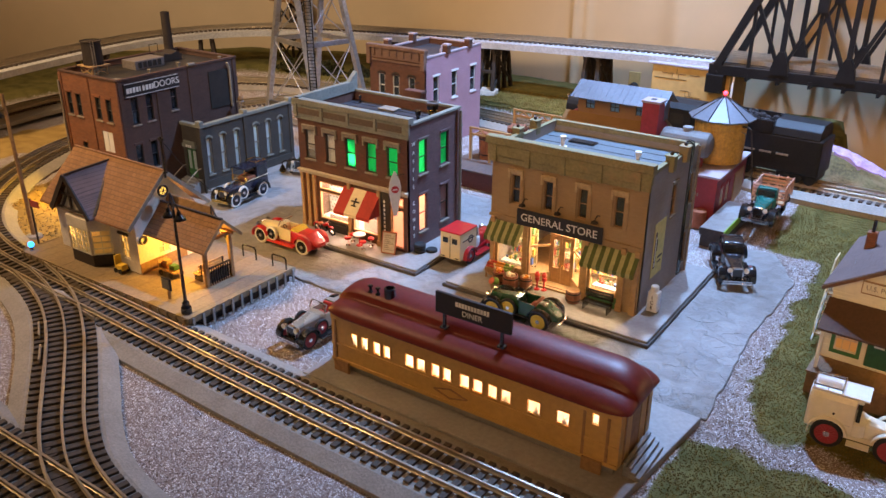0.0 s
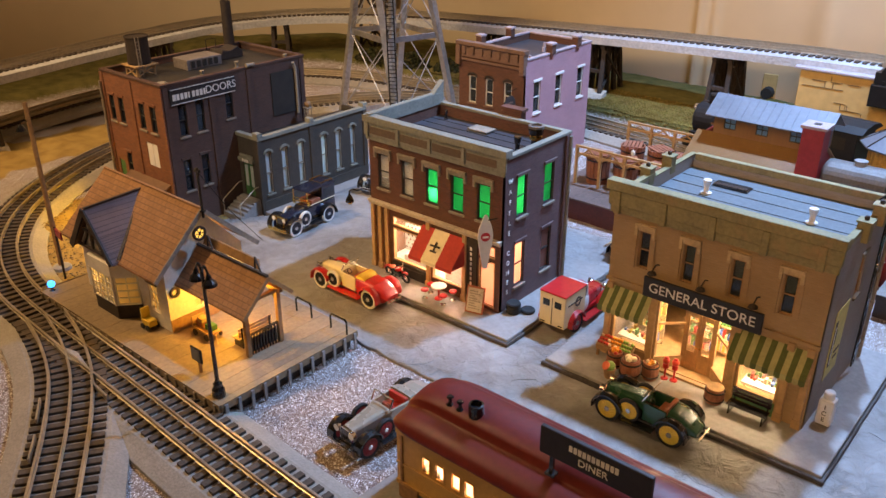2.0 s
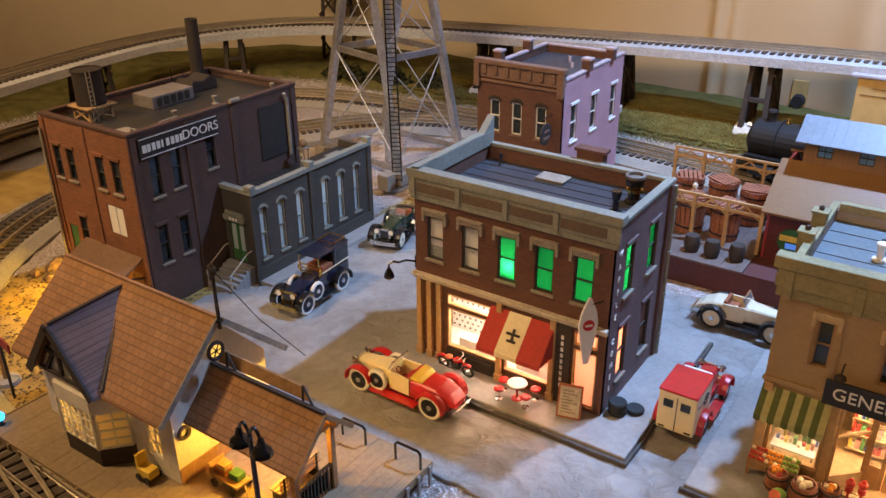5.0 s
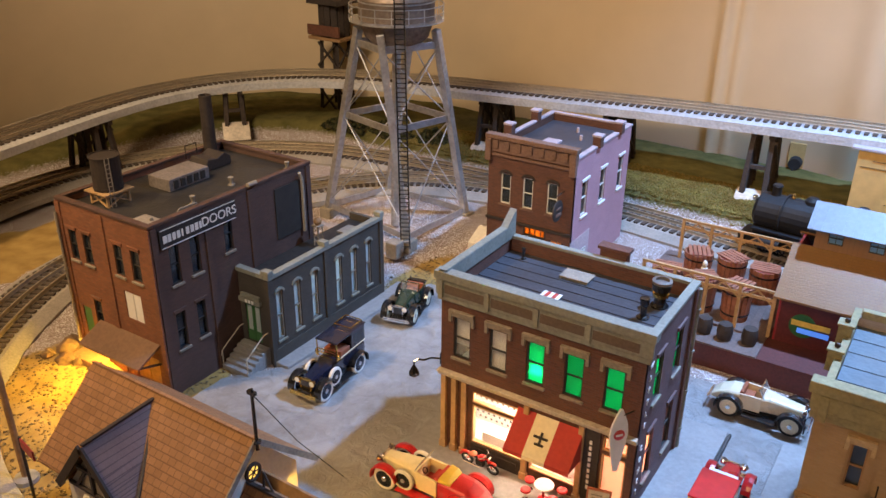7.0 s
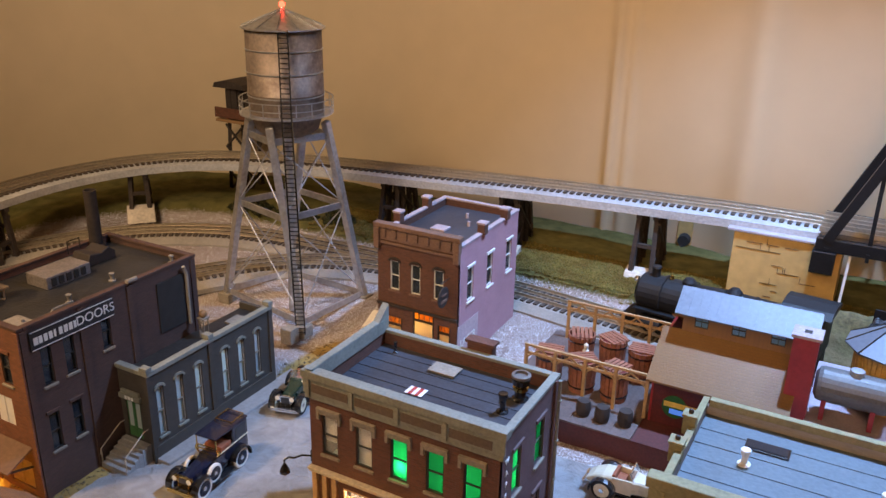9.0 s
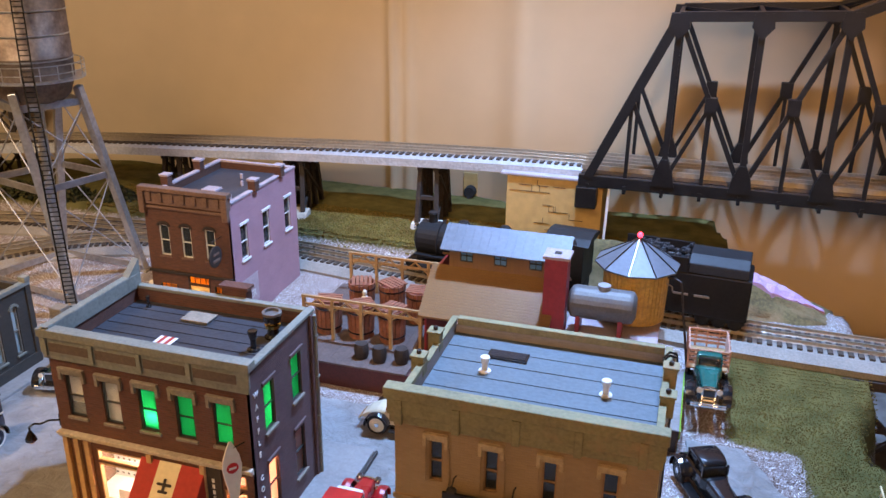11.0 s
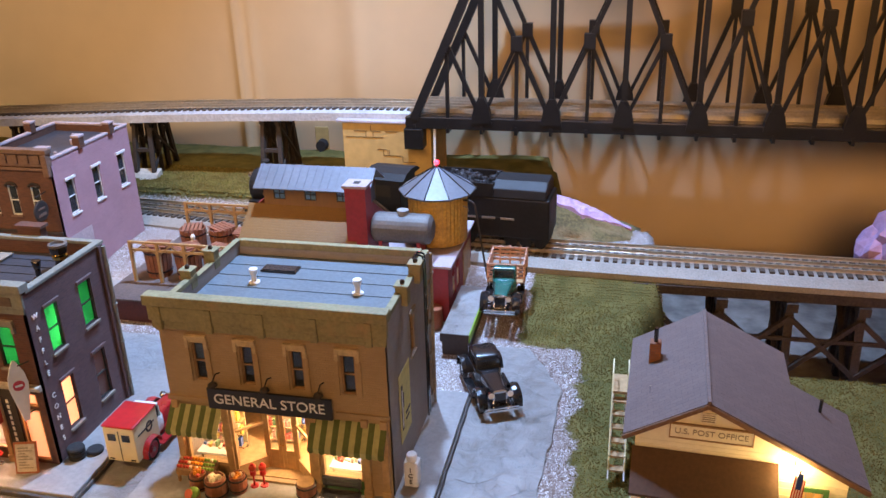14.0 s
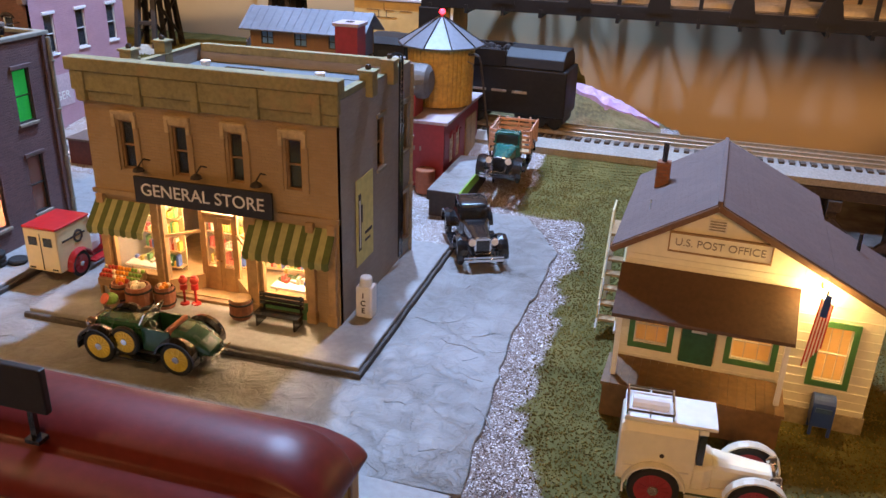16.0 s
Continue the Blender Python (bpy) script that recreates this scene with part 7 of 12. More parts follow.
def pub():
    x0, x1, y0, y1 = -0.706, -0.604, 1.042, 1.196
    g = 0.0
    b = thing("brick_public_house", (x0, y0, g), "narrow pub with dark brick front and mauve painted side", "pub building")
    F, R = front(y0), right(x1)
    ups = [(-0.6900, -0.6780), (-0.6630, -0.6510), (-0.6340, -0.6220)]
    low = [(-0.6960, -0.6740, 0.012, 0.058), (-0.6600, -0.6330, 0.006, 0.070), (-0.6280, -0.6120, 0.012, 0.062)]
    part("wall_front", wall(F, x0, x1, -0.004, 0.150, 0.004, [(a, c, 0.092, 0.127) for a, c in ups] + low), BRICK_PF, b)
    side = [(1.064, 1.079, 0.087, 0.127), (1.113, 1.128, 0.087, 0.127), (1.165, 1.180, 0.087, 0.127)]
    part("wall_right", wall(R, y0 + 0.0002, y1, -0.004, 0.156, 0.004, side), BRICK_PK, b)
    part("wall_left", wall(left(x0), y0 + 0.0042, y1, -0.004, 0.156, 0.004), BRICK_PF, b)
    part("wall_back", wall(back(y1), x0 + 0.0042, x1 - 0.0042, -0.004, 0.156, 0.004), BRICK_PF, b)
    part("roof", M().box(x0 + 0.0045, x1 - 0.0045, y0 + 0.0045, y1 - 0.0045, 0.146, 0.148), ROOF_BLUE, b, "gray felt roof")
    part("floor", M().box(x0 + 0.0045, x1 - 0.0045, y0 + 0.0045, y1 - 0.0045, 0.076, 0.078), DARK_INSIDE, b)
    part("parapet_coping", M().box(x0 - 0.001, x0 + 0.005, y0 + 0.006, y1 + 0.001, 0.1561, 0.1585), PUB_COPING, b, bevel=0.0004)
    part("parapet_coping", M().box(x1 - 0.005, x1 + 0.001, y0 + 0.006, y1 + 0.001, 0.1561, 0.1585), PUB_COPING, b, bevel=0.0004)
    part("parapet_coping", M().box(x0 + 0.0052, x1 - 0.0052, y1 - 0.005, y1 + 0.001, 0.1561, 0.1585), PUB_COPING, b, bevel=0.0004)
    part("cornice", M(F).box(x0 - 0.003, x1 + 0.003, -0.005, 0.0050, 0.1650, 0.1700), PUB_TRIM, b, bevel=0.0006)
    part("frieze", M(F).box(x0 - 0.001, x1 + 0.001, -0.0045, 0.0020, 0.1505, 0.1649), PUB_TRIM, b, "carved brown frieze panel")
    part("string_course", M(F).box(x0 - 0.001, x1 + 0.001, 0.0, 0.0022, 0.1455, 0.1485), PUB_TRIM, b, bevel=0.0003)
    for u in (x0 + 0.001, x1 - 0.001):
        part("corner_bracket", M(F).box(u - 0.0035, u + 0.0035, 0.0, 0.0056, 0.1400, 0.1648), PUB_TRIM, b, bevel=0.0008)
    for x in (x0 + 0.001, x1 - 0.001):
        for y in ((1.085, 1.150) if x < -0.65 else (1.100, 1.160)):
            part("chimney", M().box(x - 0.0045, x + 0.0045, y - 0.0045, y + 0.0045, 0.1562, 0.168), BRICK_PF, b)
            part("chimney_cap", M().box(x - 0.0055, x + 0.0055, y - 0.0055, y + 0.0055, 0.168, 0.1705), PUB_COPING, b, bevel=0.0004)
    for k in range(7):
        u = x0 + 0.010 + k * (x1 - x0 - 0.020) / 6
        part("frieze_block", M(F).box(u - 0.0024, u + 0.0024, 0.0020, 0.0042, 0.1545, 0.1640), PUB_TRIM, b, bevel=0.0005)
    part("roof_hatch", M().box(-0.672, -0.654, 1.100, 1.116, 0.1481, 0.1510), PUB_COPING, b, "gray roof hatch", bevel=0.0006)
    for x, y in ((-0.640, 1.135), (-0.655, 1.160), (-0.626, 1.085)):
        part("roof_pipe", M().cyl((x, y, 0.1481), (x, y, 0.1540), 0.0018, n=8), PUB_COPING, b)
    for a, c in ups:
        window(b, F, a, c, 0.092, 0.127, SASH_WHITE, PANE_DARK, PUB_TRIM, DARK_WOOD, hood_kind="arch", blind=(BLIND, 0.35))
    for a, c, lo, hi in side:
        window(b, R, a, c, lo, hi, SASH_WHITE, PANE_DARK, WHITE_PAINT, WHITE_PAINT)
    for a, c, lo, hi in low:
        w = part("shop_window", M(F).box(a, a + 0.0012, -0.003, 0.0006, lo, hi).box(c - 0.0012, c, -0.003, 0.0006, lo, hi).box(a, c, -0.003, 0.0006, lo, lo + 0.0012).box(a, c, -0.003, 0.0006, hi - 0.010, hi - 0.0088), DARK_WOOD, b, "dark framed pub window")
        part("pane", M(F).box(a, c, -0.0024, -0.0020, lo, hi - 0.010), PANE_WARM, w)
        for k in range(4):
            part("transom_light", M(F).box(a + (c - a) * (k + 0.1) / 4, a + (c - a) * (k + 0.9) / 4, -0.0024, -0.0020, hi - 0.008, hi - 0.001), frosted("pane_amber", (1.0, 0.5, 0.1), 0.85) if (a, k) == (low[0][0], 0) else bpy.data.materials["pane_amber"], w)
    part("shop_band", M(F).box(x0 - 0.001, x1 + 0.001, 0.0, 0.0024, 0.0715, 0.0745), DARK_WOOD, b)
    sg = thing("hanging_pub_sign", (-0.612, 1.03, 0.085), "ornate oval pub sign hanging from the front", "hanging sign")
    part("bracket", M().tube([(-0.614, 1.0415, 0.122), (-0.614, 1.022, 0.122)], 0.0006), DARK_WOOD, sg)
    part("board", M().lathe((-0.6155, 1.028, 0.104), [(0.0001, 0), (0.0105, 0), (0.0118, 0.0006), (0.0118, 0.0016), (0.0105, 0.0022), (0.0001, 0.0022)], 20, (1, 0, 0)), DARK_WOOD, sg, "dark oval board")
    part("scroll", M().bar((-0.6130, 1.022, 0.100), (-0.6130, 1.034, 0.100), 0.0008, 0.003).bar((-0.6130, 1.023, 0.107), (-0.6130, 1.033, 0.107), 0.0008, 0.002), PUB_TRIM, sg, "pale plain bars")
    gs = thing("ghost_sign", (x1, 1.066, 0.05), "faded painted beer advertisement on the side wall", "wall sign")
    part("panel", M(R).box(1.043, 1.093, 0.0003, 0.0006, 0.030, 0.064), mat("ghost_paint", (0.52, 0.38, 0.38), 0.8, vary=0.2), gs)
    words("LAGER", 0.0125, text_on(R, 1.068, 0.0007, 0.041), LETTER, gs)
    lo = solid("lean_to_shed", M().prism([(1.05, -0.002), (1.10, -0.002), (1.10, 0.030), (1.075, 0.042), (1.05, 0.030)], "x", -0.735, -0.708), STUCCO, "small pale lean-to shed beside the pub", "shed", bevel=0.0006)
    return b


pub()
lamp("pub_bulb", "POINT", (-0.655, 1.060, 0.055), 0.10, (1.0, 0.66, 0.34), 0.004)
slab("pavement_pub", [(-0.72, 1.020), (-0.560, 1.020), (-0.560, 1.190), (-0.603, 1.190), (-0.603, 1.041), (-0.72, 1.041)], -0.004, 0.006, WALK, "pale walkway beside the pub", "pavement")


# ---- diner made from a railway carriage ----
def diner():
    x0, x1, y0, y1 = -0.328, -0.063, 0.519, 0.578
    b = thing("diner", (x0, y0, 0.004), "tan railway-carriage diner with red roof and lit windows", "diner")
    F, B = front(y0), back(y1)
    w = [(-0.3065, -0.2990), (-0.2955, -0.2875), (-0.2825, -0.2745), (-0.2720, -0.2640), (-0.2500, -0.2400), (-0.2385, -0.2290), (-0.2240, -0.2150), (-0.2130, -0.2040), (-0.1970, -0.1870), (-0.1850, -0.1750), (-0.1715, -0.1620), (-0.1600, -0.1500), (-0.1370, -0.1250), (-0.1130, -0.1015)]
    holes = [(a, c, 0.0325, 0.0452) for a, c in w] + [(-0.0850, -0.0800, 0.0430, 0.0520)]
    part("wall_front", wall(F, x0, x1, 0.0125, 0.0590, 0.0025, holes), DINER_TAN, b, "tan side wall")
    part("wall_back", wall(B, x0, x1, 0.0125, 0.0590, 0.0025), DINER_TAN, b, "tan side wall")
    part("wall_end", wall(right(x1), y0 + 0.0026, y1 - 0.0026, 0.0125, 0.0590, 0.0025, [(0.540, 0.557, 0.0125, 0.050)]), DINER_TAN, b, "tan end wall")
    part("wall_end", wall(left(x0), y0 + 0.0026, y1 - 0.0026, 0.0125, 0.0590, 0.0025), DINER_TAN, b, "tan end wall")
    part("end_door", M(right(x1)).box(0.540, 0.557, -0.0015, -0.0005, 0.0125, 0.050), WOOD, b, "brown end door")
    part("end_trim", M(right(x1)).box(0.5265, 0.5285, 0.0, 0.0009, 0.0125, 0.058), WOOD, b)
    part("end_trim", M(right(x1)).box(0.5675, 0.5695, 0.0, 0.0009, 0.0125, 0.058), WOOD, b)
    part("skirt", M().box(x0 + 0.004, x1 - 0.004, y0 + 0.004, y1 - 0.004, 0.004, 0.0124), GRAY_PAINT, b, "gray foundation skirt")
    part("sill_rail", M(F).box(x0, x1, 0.0, 0.0010, 0.0125, 0.0155), DINER_TAN, b)
    part("belt_rail", M(F).box(x0, x1, 0.0, 0.0009, 0.0285, 0.0305), DINER_TAN, b)
    part("letter_board", M(F).box(x0, x1, 0.0, 0.0009, 0.0530, 0.0588), DINER_TAN, b)
    for u in (-0.3235, -0.0905, -0.0720):
        part("post", M(F).box(u - 0.0010, u + 0.0010, 0.0, 0.0010, 0.0156, 0.0528), WOOD, b)
    for u in (-0.3245, -0.0900):
        part("step_box", M(F).box(u, u + 0.016, 0.0008, 0.0030, 0.0042, 0.0150), WOOD, b, "wooden step box", bevel=0.0004)
    for a, c in w:
        m = M(F).box(a, a + 0.0008, -0.0016, 0.0006, 0.0325, 0.0452).box(c - 0.0008, c, -0.0016, 0.0006, 0.0325, 0.0452).box(a, c, -0.0016, 0.0006, 0.0325, 0.0333).box(a, c, -0.0016, 0.0006, 0.0444, 0.0452)
        win = part("window", m, DINER_TAN, b)
        part("pane", M(F).box(a, c, -0.0014, -0.0011, 0.0333, 0.0444), PANE_CREAM, win)
    for s in (1, -1):
        e = [(-0.205 - 0.016, 0.0225), (-0.205, 0.0268), (-0.205 + 0.016, 0.0225), (-0.205, 0.0182)]
        for p, q in zip(e, e[1:] + e[:1]):
            part("emblem_bar", M(F).bar((p[0], 0.0006, p[1]), (q[0], 0.0006, q[1]), 0.0012, 0.0008), WOOD, b, "brown diamond emblem")
        break
    # clerestory roof with hipped ends, swept from a rounded section
    sec = [(-0.0345, 0.0585), (-0.0345, 0.0600), (-0.0335, 0.0625), (-0.0310, 0.0652), (-0.0275, 0.0675), (-0.0230, 0.0692), (-0.0185, 0.0704), (-0.0174, 0.0712), (-0.0168, 0.0750), (-0.0160, 0.0762), (-0.0125, 0.0786), (-0.0065, 0.0805), (0.0, 0.0812)]
    sec = sec + [(-a, h) for a, h in sec[-2::-1]]
    yc = (y0 + y1) / 2

    def ring(x, k, drop=0.0):
        return [(x, yc + a * (0.72 + 0.28 * k), 0.0585 + (h - 0.0585) * k - drop) for a, h in sec]

    ks = [0.12 + 0.88 * math.sin(math.pi / 2 * j / 8) for j in range(9)]
    ends = [ring(x0 - 0.005 + 0.027 * (1 - math.cos(math.pi / 2 * j / 8)), ks[j]) for j in range(9)]
    part("roof", M().loft(ends + [ring(x1 + x0 - r[0][0], k) for r, k in zip(ends[::-1], ks[::-1])]), DINER_RED, b, "red clerestory roof", smooth=True)
    part("vent_pipe", M().lathe((-0.279, 0.5385, 0.0780), [(0.0048, 0), (0.0048, 0.0085), (0.0036, 0.0088), (0.0036, 0.006)], 16), BLACK_PAINT, b, "black stove pipe")
    for x in (-0.298, -0.290):
        part("vent", M().lathe((x, 0.5365, 0.0785), [(0.0026, 0), (0.0012, 0.0015), (0.0012, 0.004), (0.0024, 0.0055), (0.0016, 0.0065)], 10), BLACK_PAINT, b)
    sb = part("sign_board", M(front(0.5285)).box(-0.2255, -0.1575, -0.0015, 0.0015, 0.0865, 0.1045), SIGN_BLACK, b, "black roof sign", bevel=0.0006)
    for x in (-0.2175, -0.1655):
        part("sign_post", M().box(x - 0.0012, x + 0.0012, 0.5275, 0.5295, 0.0735, 0.0866).box(x - 0.0030, x + 0.0030, 0.5260, 0.5310, 0.0735, 0.0752), BLACK_PAINT, sb)
    for k in range(11):
        u = -0.2065 + k * 0.0028
        part("name_bar", M(front(0.5285)).box(u, u + 0.0020, 0.0015, 0.0019, 0.0965, 0.1003), LETTER, sb)
    words("DINER", 0.0064, text_on(front(0.5285), -0.1915, 0.0016, 0.0918), LETTER, sb)
    part("floor", M().box(x0 + 0.003, x1 - 0.003, y0 + 0.003, y1 - 0.003, 0.0126, 0.0140), WOOD_OAK, b)
    part("counter", M().box(x0 + 0.02, x1 - 0.03, yc + 0.004, yc + 0.010, 0.0141, 0.030), WHITE_PAINT, b)
    rng = random.Random(4)
    for a, c in w:
        if rng.random() < 0.75:
            u, h = (a + c) / 2 + rng.uniform(-0.002, 0.002), rng.uniform(0.004, 0.008)
            part("figurine", M().prism([(u - 0.0019, 0.0300), (u + 0.0021, 0.0300), (u + 0.0016, 0.0315 + h * 0.55), (u + 0.0008, 0.0318 + h * 0.7), (u + 0.0009, 0.0320 + h), (u - 0.0007, 0.0320 + h), (u - 0.0008, 0.0318 + h * 0.7), (u - 0.0014, 0.0315 + h * 0.5)], "y", y0 + 0.0016, y0 + 0.0022), SIGN_BLACK, b, "plain dark seated figurine")
            part("stool", M().cyl((u, y0 + 0.0019, 0.0141), (u, y0 + 0.0019, 0.0300), 0.0007, n=6), CHROME, b)
    return b


diner()
for x in (-0.285, -0.195, -0.115):
    lamp("diner_bulb", "POINT", (x, 0.550, 0.050), 0.62, (1.0, 0.90, 0.72), 0.004)
st = thing("diner_steps", (-0.055, 0.548, 0.004), "gray concrete end steps of the diner", "steps")
for k in range(4):
    part("step", M().box(-0.0612, -0.0585 + 0.0035 * (3 - k), 0.5255, 0.5715, 0.0041 + 0.003 * k, 0.0070 + 0.003 * k), GRAY_PAINT, st, bevel=0.0004)

# ---- country depot on its platform ----
def plank_rows(b, x0, x1, y0, y1, z0, z1, wide, material, along="y", name="plank"):
    """Separate boards side by side, sharing one mesh."""
    inv = root_of(b).matrix_basis.inverted()
    n = int(round((x1 - x0) / wide)) if along == "y" else int(round((y1 - y0) / wide))
    if along == "y":
        w = (x1 - x0) / n
        me = mesh_of(M().box(0.00008, w - 0.00008, 0, y1 - y0, 0, z1 - z0), material, name)
    else:
        w = (y1 - y0) / n
        me = mesh_of(M().box(0, x1 - x0, 0.0002, w - 0.0002, 0, z1 - z0), material, name)
    for k in range(n):
        ob = new(name, me)
        ob.parent = b
        ob.matrix_basis = inv @ pose(*((x0 + k * w, y0) if along == "y" else (x0, y0 + k * w)), z0 + 0.00006 * (k * 7 % 3))


def platform():
    x0, x1, y0, y1, z = -0.760, -0.484, 0.4915, 0.633, 0.0150
    b = thing("station_platform", (x0, y0, 0.0), "weathered plank station platform with edge posts", "platform")
    part("frame", M().box(x0 + 0.004, x1 - 0.004, y0 + 0.004, y1 - 0.004, -0.002, z - 0.0032), DARK_WOOD, b)
    plank_rows(b, x0, x1, y0, y1, z - 0.003, z - 0.0004, 0.0060, PLATFORM_M, "y")
    part("edge_board", M().box(x0 - 0.001, x1 + 0.001, y0 - 0.0016, y0 - 0.0002, z - 0.0060, z + 0.0002), PLATFORM_M, b)
    part("edge_board", M().box(x1 + 0.0002, x1 + 0.0016, y0, y1, z - 0.0060, z + 0.0002), PLATFORM_M, b)
    part("edge_board", M().box(x0 - 0.0016, x0 - 0.0002, y0, y1, z - 0.0060, z + 0.0002), PLATFORM_M, b)
    for k in range(22):
        x = x0 + 0.004 + k * (x1 - x0 - 0.008) / 21
        part("edge_post", M().box(x - 0.0013, x + 0.0013, y0 - 0.0030, y0 - 0.0017, -0.001, z - 0.0010), PLATFORM_M, b)
    for k in range(12):
        y = y0 + 0.004 + k * (y1 - y0 - 0.008) / 11
        part("edge_post", M().box(x1 + 0.0017, x1 + 0.0030, y - 0.0013, y + 0.0013, -0.001, z - 0.0010), WALK, b)
    return b


platform()


def depot():
    b = thing("country_depot", (-0.66, 0.565, 0.015), "stucco country depot with brown shingle roofs and yellow light", "station building")
    zf = 0.0152
    x0, x1, y0, y1 = -0.738, -0.600, 0.5275, 0.6065
    ridge, eave = 0.1200, 0.0745
    R = right(x1)
    part("wall_right", wall(R, y0, y1, zf, eave - 0.001, 0.003, [(0.553, 0.567, 0.028, 0.052), (0.575, 0.588, zf, 0.052)]), STUCCO, b, "white stucco end wall")
    part("gable", M().prism([(y0, eave - 0.0009), (y1, eave - 0.0009), ((y0 + y1) / 2, ridge - 0.003)], "x", x1 - 0.003, x1), STUCCO, b, "white stucco gable")
    part("wall_front", wall(front(y0), x0, x1 - 0.003, zf, eave - 0.001, 0.003, [(-0.628, -0.615, 0.028, 0.055)]), STUCCO, b, "white stucco wall")
    part("wall_left", wall(left(x0), y0 + 0.003, y1, zf, eave - 0.001, 0.003), STUCCO, b)
    part("wall_back", wall(back(y1), x0, x1 - 0.003, zf, eave - 0.001, 0.003), STUCCO, b)
    part("wainscot", M(R).box(y0, 0.575, 0.0, 0.0010, zf, 0.0265), WOOD, b, "brown wainscot")
    window(b, R, 0.553, 0.567, 0.028, 0.052, SASH_WHITE, PANE_WARM, None, DARK_WOOD, bars=(2, 3), wide=0.0009)
    window(b, front(y0), -0.628, -0.615, 0.028, 0.055, SASH_WHITE, PANE_WARM, None, DARK_WOOD, bars=(2, 3), wide=0.0009)
    part("door", M(R).box(0.575, 0.588, -0.0015, -0.0004, zf, 0.052), WOOD, b, "brown panel door")
    cl = part("round_window", M().lathe((x1 + 0.0084, 0.5605, 0.1000), [(0.0042, 0), (0.0064, 0), (0.0064, 0.0016), (0.0050, 0.0020), (0.0042, 0.0012)], 20, (1, 0, 0)), DARK_WOOD, b, "round gable window with spokes")
    # Pane emits in place of lamplight coming through the glass
    part("pane", M().cyl((x1 + 0.0088, 0.5605, 0.1000), (x1 + 0.0092, 0.5605, 0.1000), 0.0046, n=20), glow_mat("glow_yellow_glass", (1.0, 0.62, 0.12), 1.6), cl)
    for k in range(6):
        a = math.pi * k / 3
        part("spoke", M().bar((x1 + 0.0098, 0.5605, 0.1000), (x1 + 0.0098, 0.5605 + 0.0048 * math.cos(a), 0.1000 + 0.0048 * math.sin(a)), 0.0007), DARK_WOOD, cl)
    # main roof, ridge along the platform
    yr = (y0 + y1) / 2
    for s, name in ((-1, "front"), (1, "back")):
        ye = yr + s * 0.0525
        m = M().add([(x0 - 0.008, yr, ridge), (x1 + 0.007, yr, ridge), (x1 + 0.007, ye, eave - 0.0035), (x0 - 0.008, ye, eave - 0.0035),
                     (x0 - 0.008, yr, ridge - 0.0020), (x1 + 0.007, yr, ridge - 0.0020), (x1 + 0.007, ye, eave - 0.0055), (x0 - 0.008, ye, eave - 0.0055)],
                    [(0, 1, 2, 3), (4, 5, 6, 7), (0, 1, 5, 4), (1, 2, 6, 5), (2, 3, 7, 6), (3, 0, 4, 7)])
        part("roof", m, SHINGLE, b, "brown shingle roof slope")
        part("barge_board", M().bar((x1 + 0.0076, yr, ridge - 0.0015), (x1 + 0.0076, ye, eave - 0.005), 0.0012, 0.0040), STONE_TRIM, b)
    part("ridge_board", M().bar((x0 - 0.008, yr, ridge), (x1 + 0.007, yr, ridge), 0.0022, 0.0014), SHINGLE, b)
    # front cross gable over the bay
    gx, gw, yf, za = -0.681, 0.033, 0.5095, 0.1135
    for s in (-1, 1):
        xe = gx + s * gw
        m = M().add([(gx, yf, za), (gx, yr, za + 0.002), (xe, yf, eave - 0.003), (xe, yf + 0.006, eave - 0.003), (gx, yf, za - 0.002), (gx, yr, za), (xe, yf, eave - 0.005), (xe, yf + 0.006, eave - 0.005)],
                    [(0, 1, 3, 2), (4, 5, 7, 6), (0, 1, 5, 4), (1, 3, 7, 5), (3, 2, 6, 7), (2, 0, 4, 6)])
        # Right slope toned down to mauve gray, its shade put into the shingles
        part("gable_roof", m, SHINGLE_SHADE if s > 0 else SHINGLE, b, "shingle slope toned mauve gray for shade" if s > 0 else "")
        part("gable_barge", M().bar((gx, yf - 0.0015, za - 0.001), (xe, yf - 0.0015, eave - 0.004), 0.0016, 0.0055), DARK_WOOD, b, "dark barge board")
    part("valley_board", M().bar((gx, yr, za + 0.0035), (gx + gw, yf + 0.006, eave - 0.0005), 0.0018, 0.0014), DARK_WOOD, b)
    part("ridge_board", M().bar((gx, yf, za + 0.0005), (gx, yr, za + 0.0030), 0.0026, 0.0014), DARK_WOOD, b)
    part("gable_face", M().prism([(gx - gw + 0.005, eave - 0.004), (gx + gw - 0.005, eave - 0.004), (gx, za - 0.006)], "y", yf + 0.004, yf + 0.006), STUCCO, b)
    for p, q in (((gx - 0.025, 0.0745), (gx + 0.025, 0.0745)), ((gx - 0.013, 0.0910), (gx + 0.013, 0.0910)), ((gx, 0.0745), (gx, 0.106)), ((gx - 0.017, 0.0745), (gx - 0.005, 0.0910)), ((gx + 0.017, 0.0745), (gx + 0.005, 0.0910))):
        part("gable_timber", M().bar((p[0], yf + 0.002, p[1]), (q[0], yf + 0.002, q[1]), 0.0020, 0.0022), DARK_WOOD, b)
    # bay window
    bay = [(-0.706, 0.5272), (-0.692, 0.5105), (-0.656, 0.5105), (-0.641, 0.5272)]
    part("bay_base", M().prism(bay, "z", zf, 0.0285), DARK_WOOD, b, "dark bay base")
    part("bay_head", M().prism([(x, y - 0.001) for x, y in bay], "z", 0.0565, 0.0680), STUCCO, b)
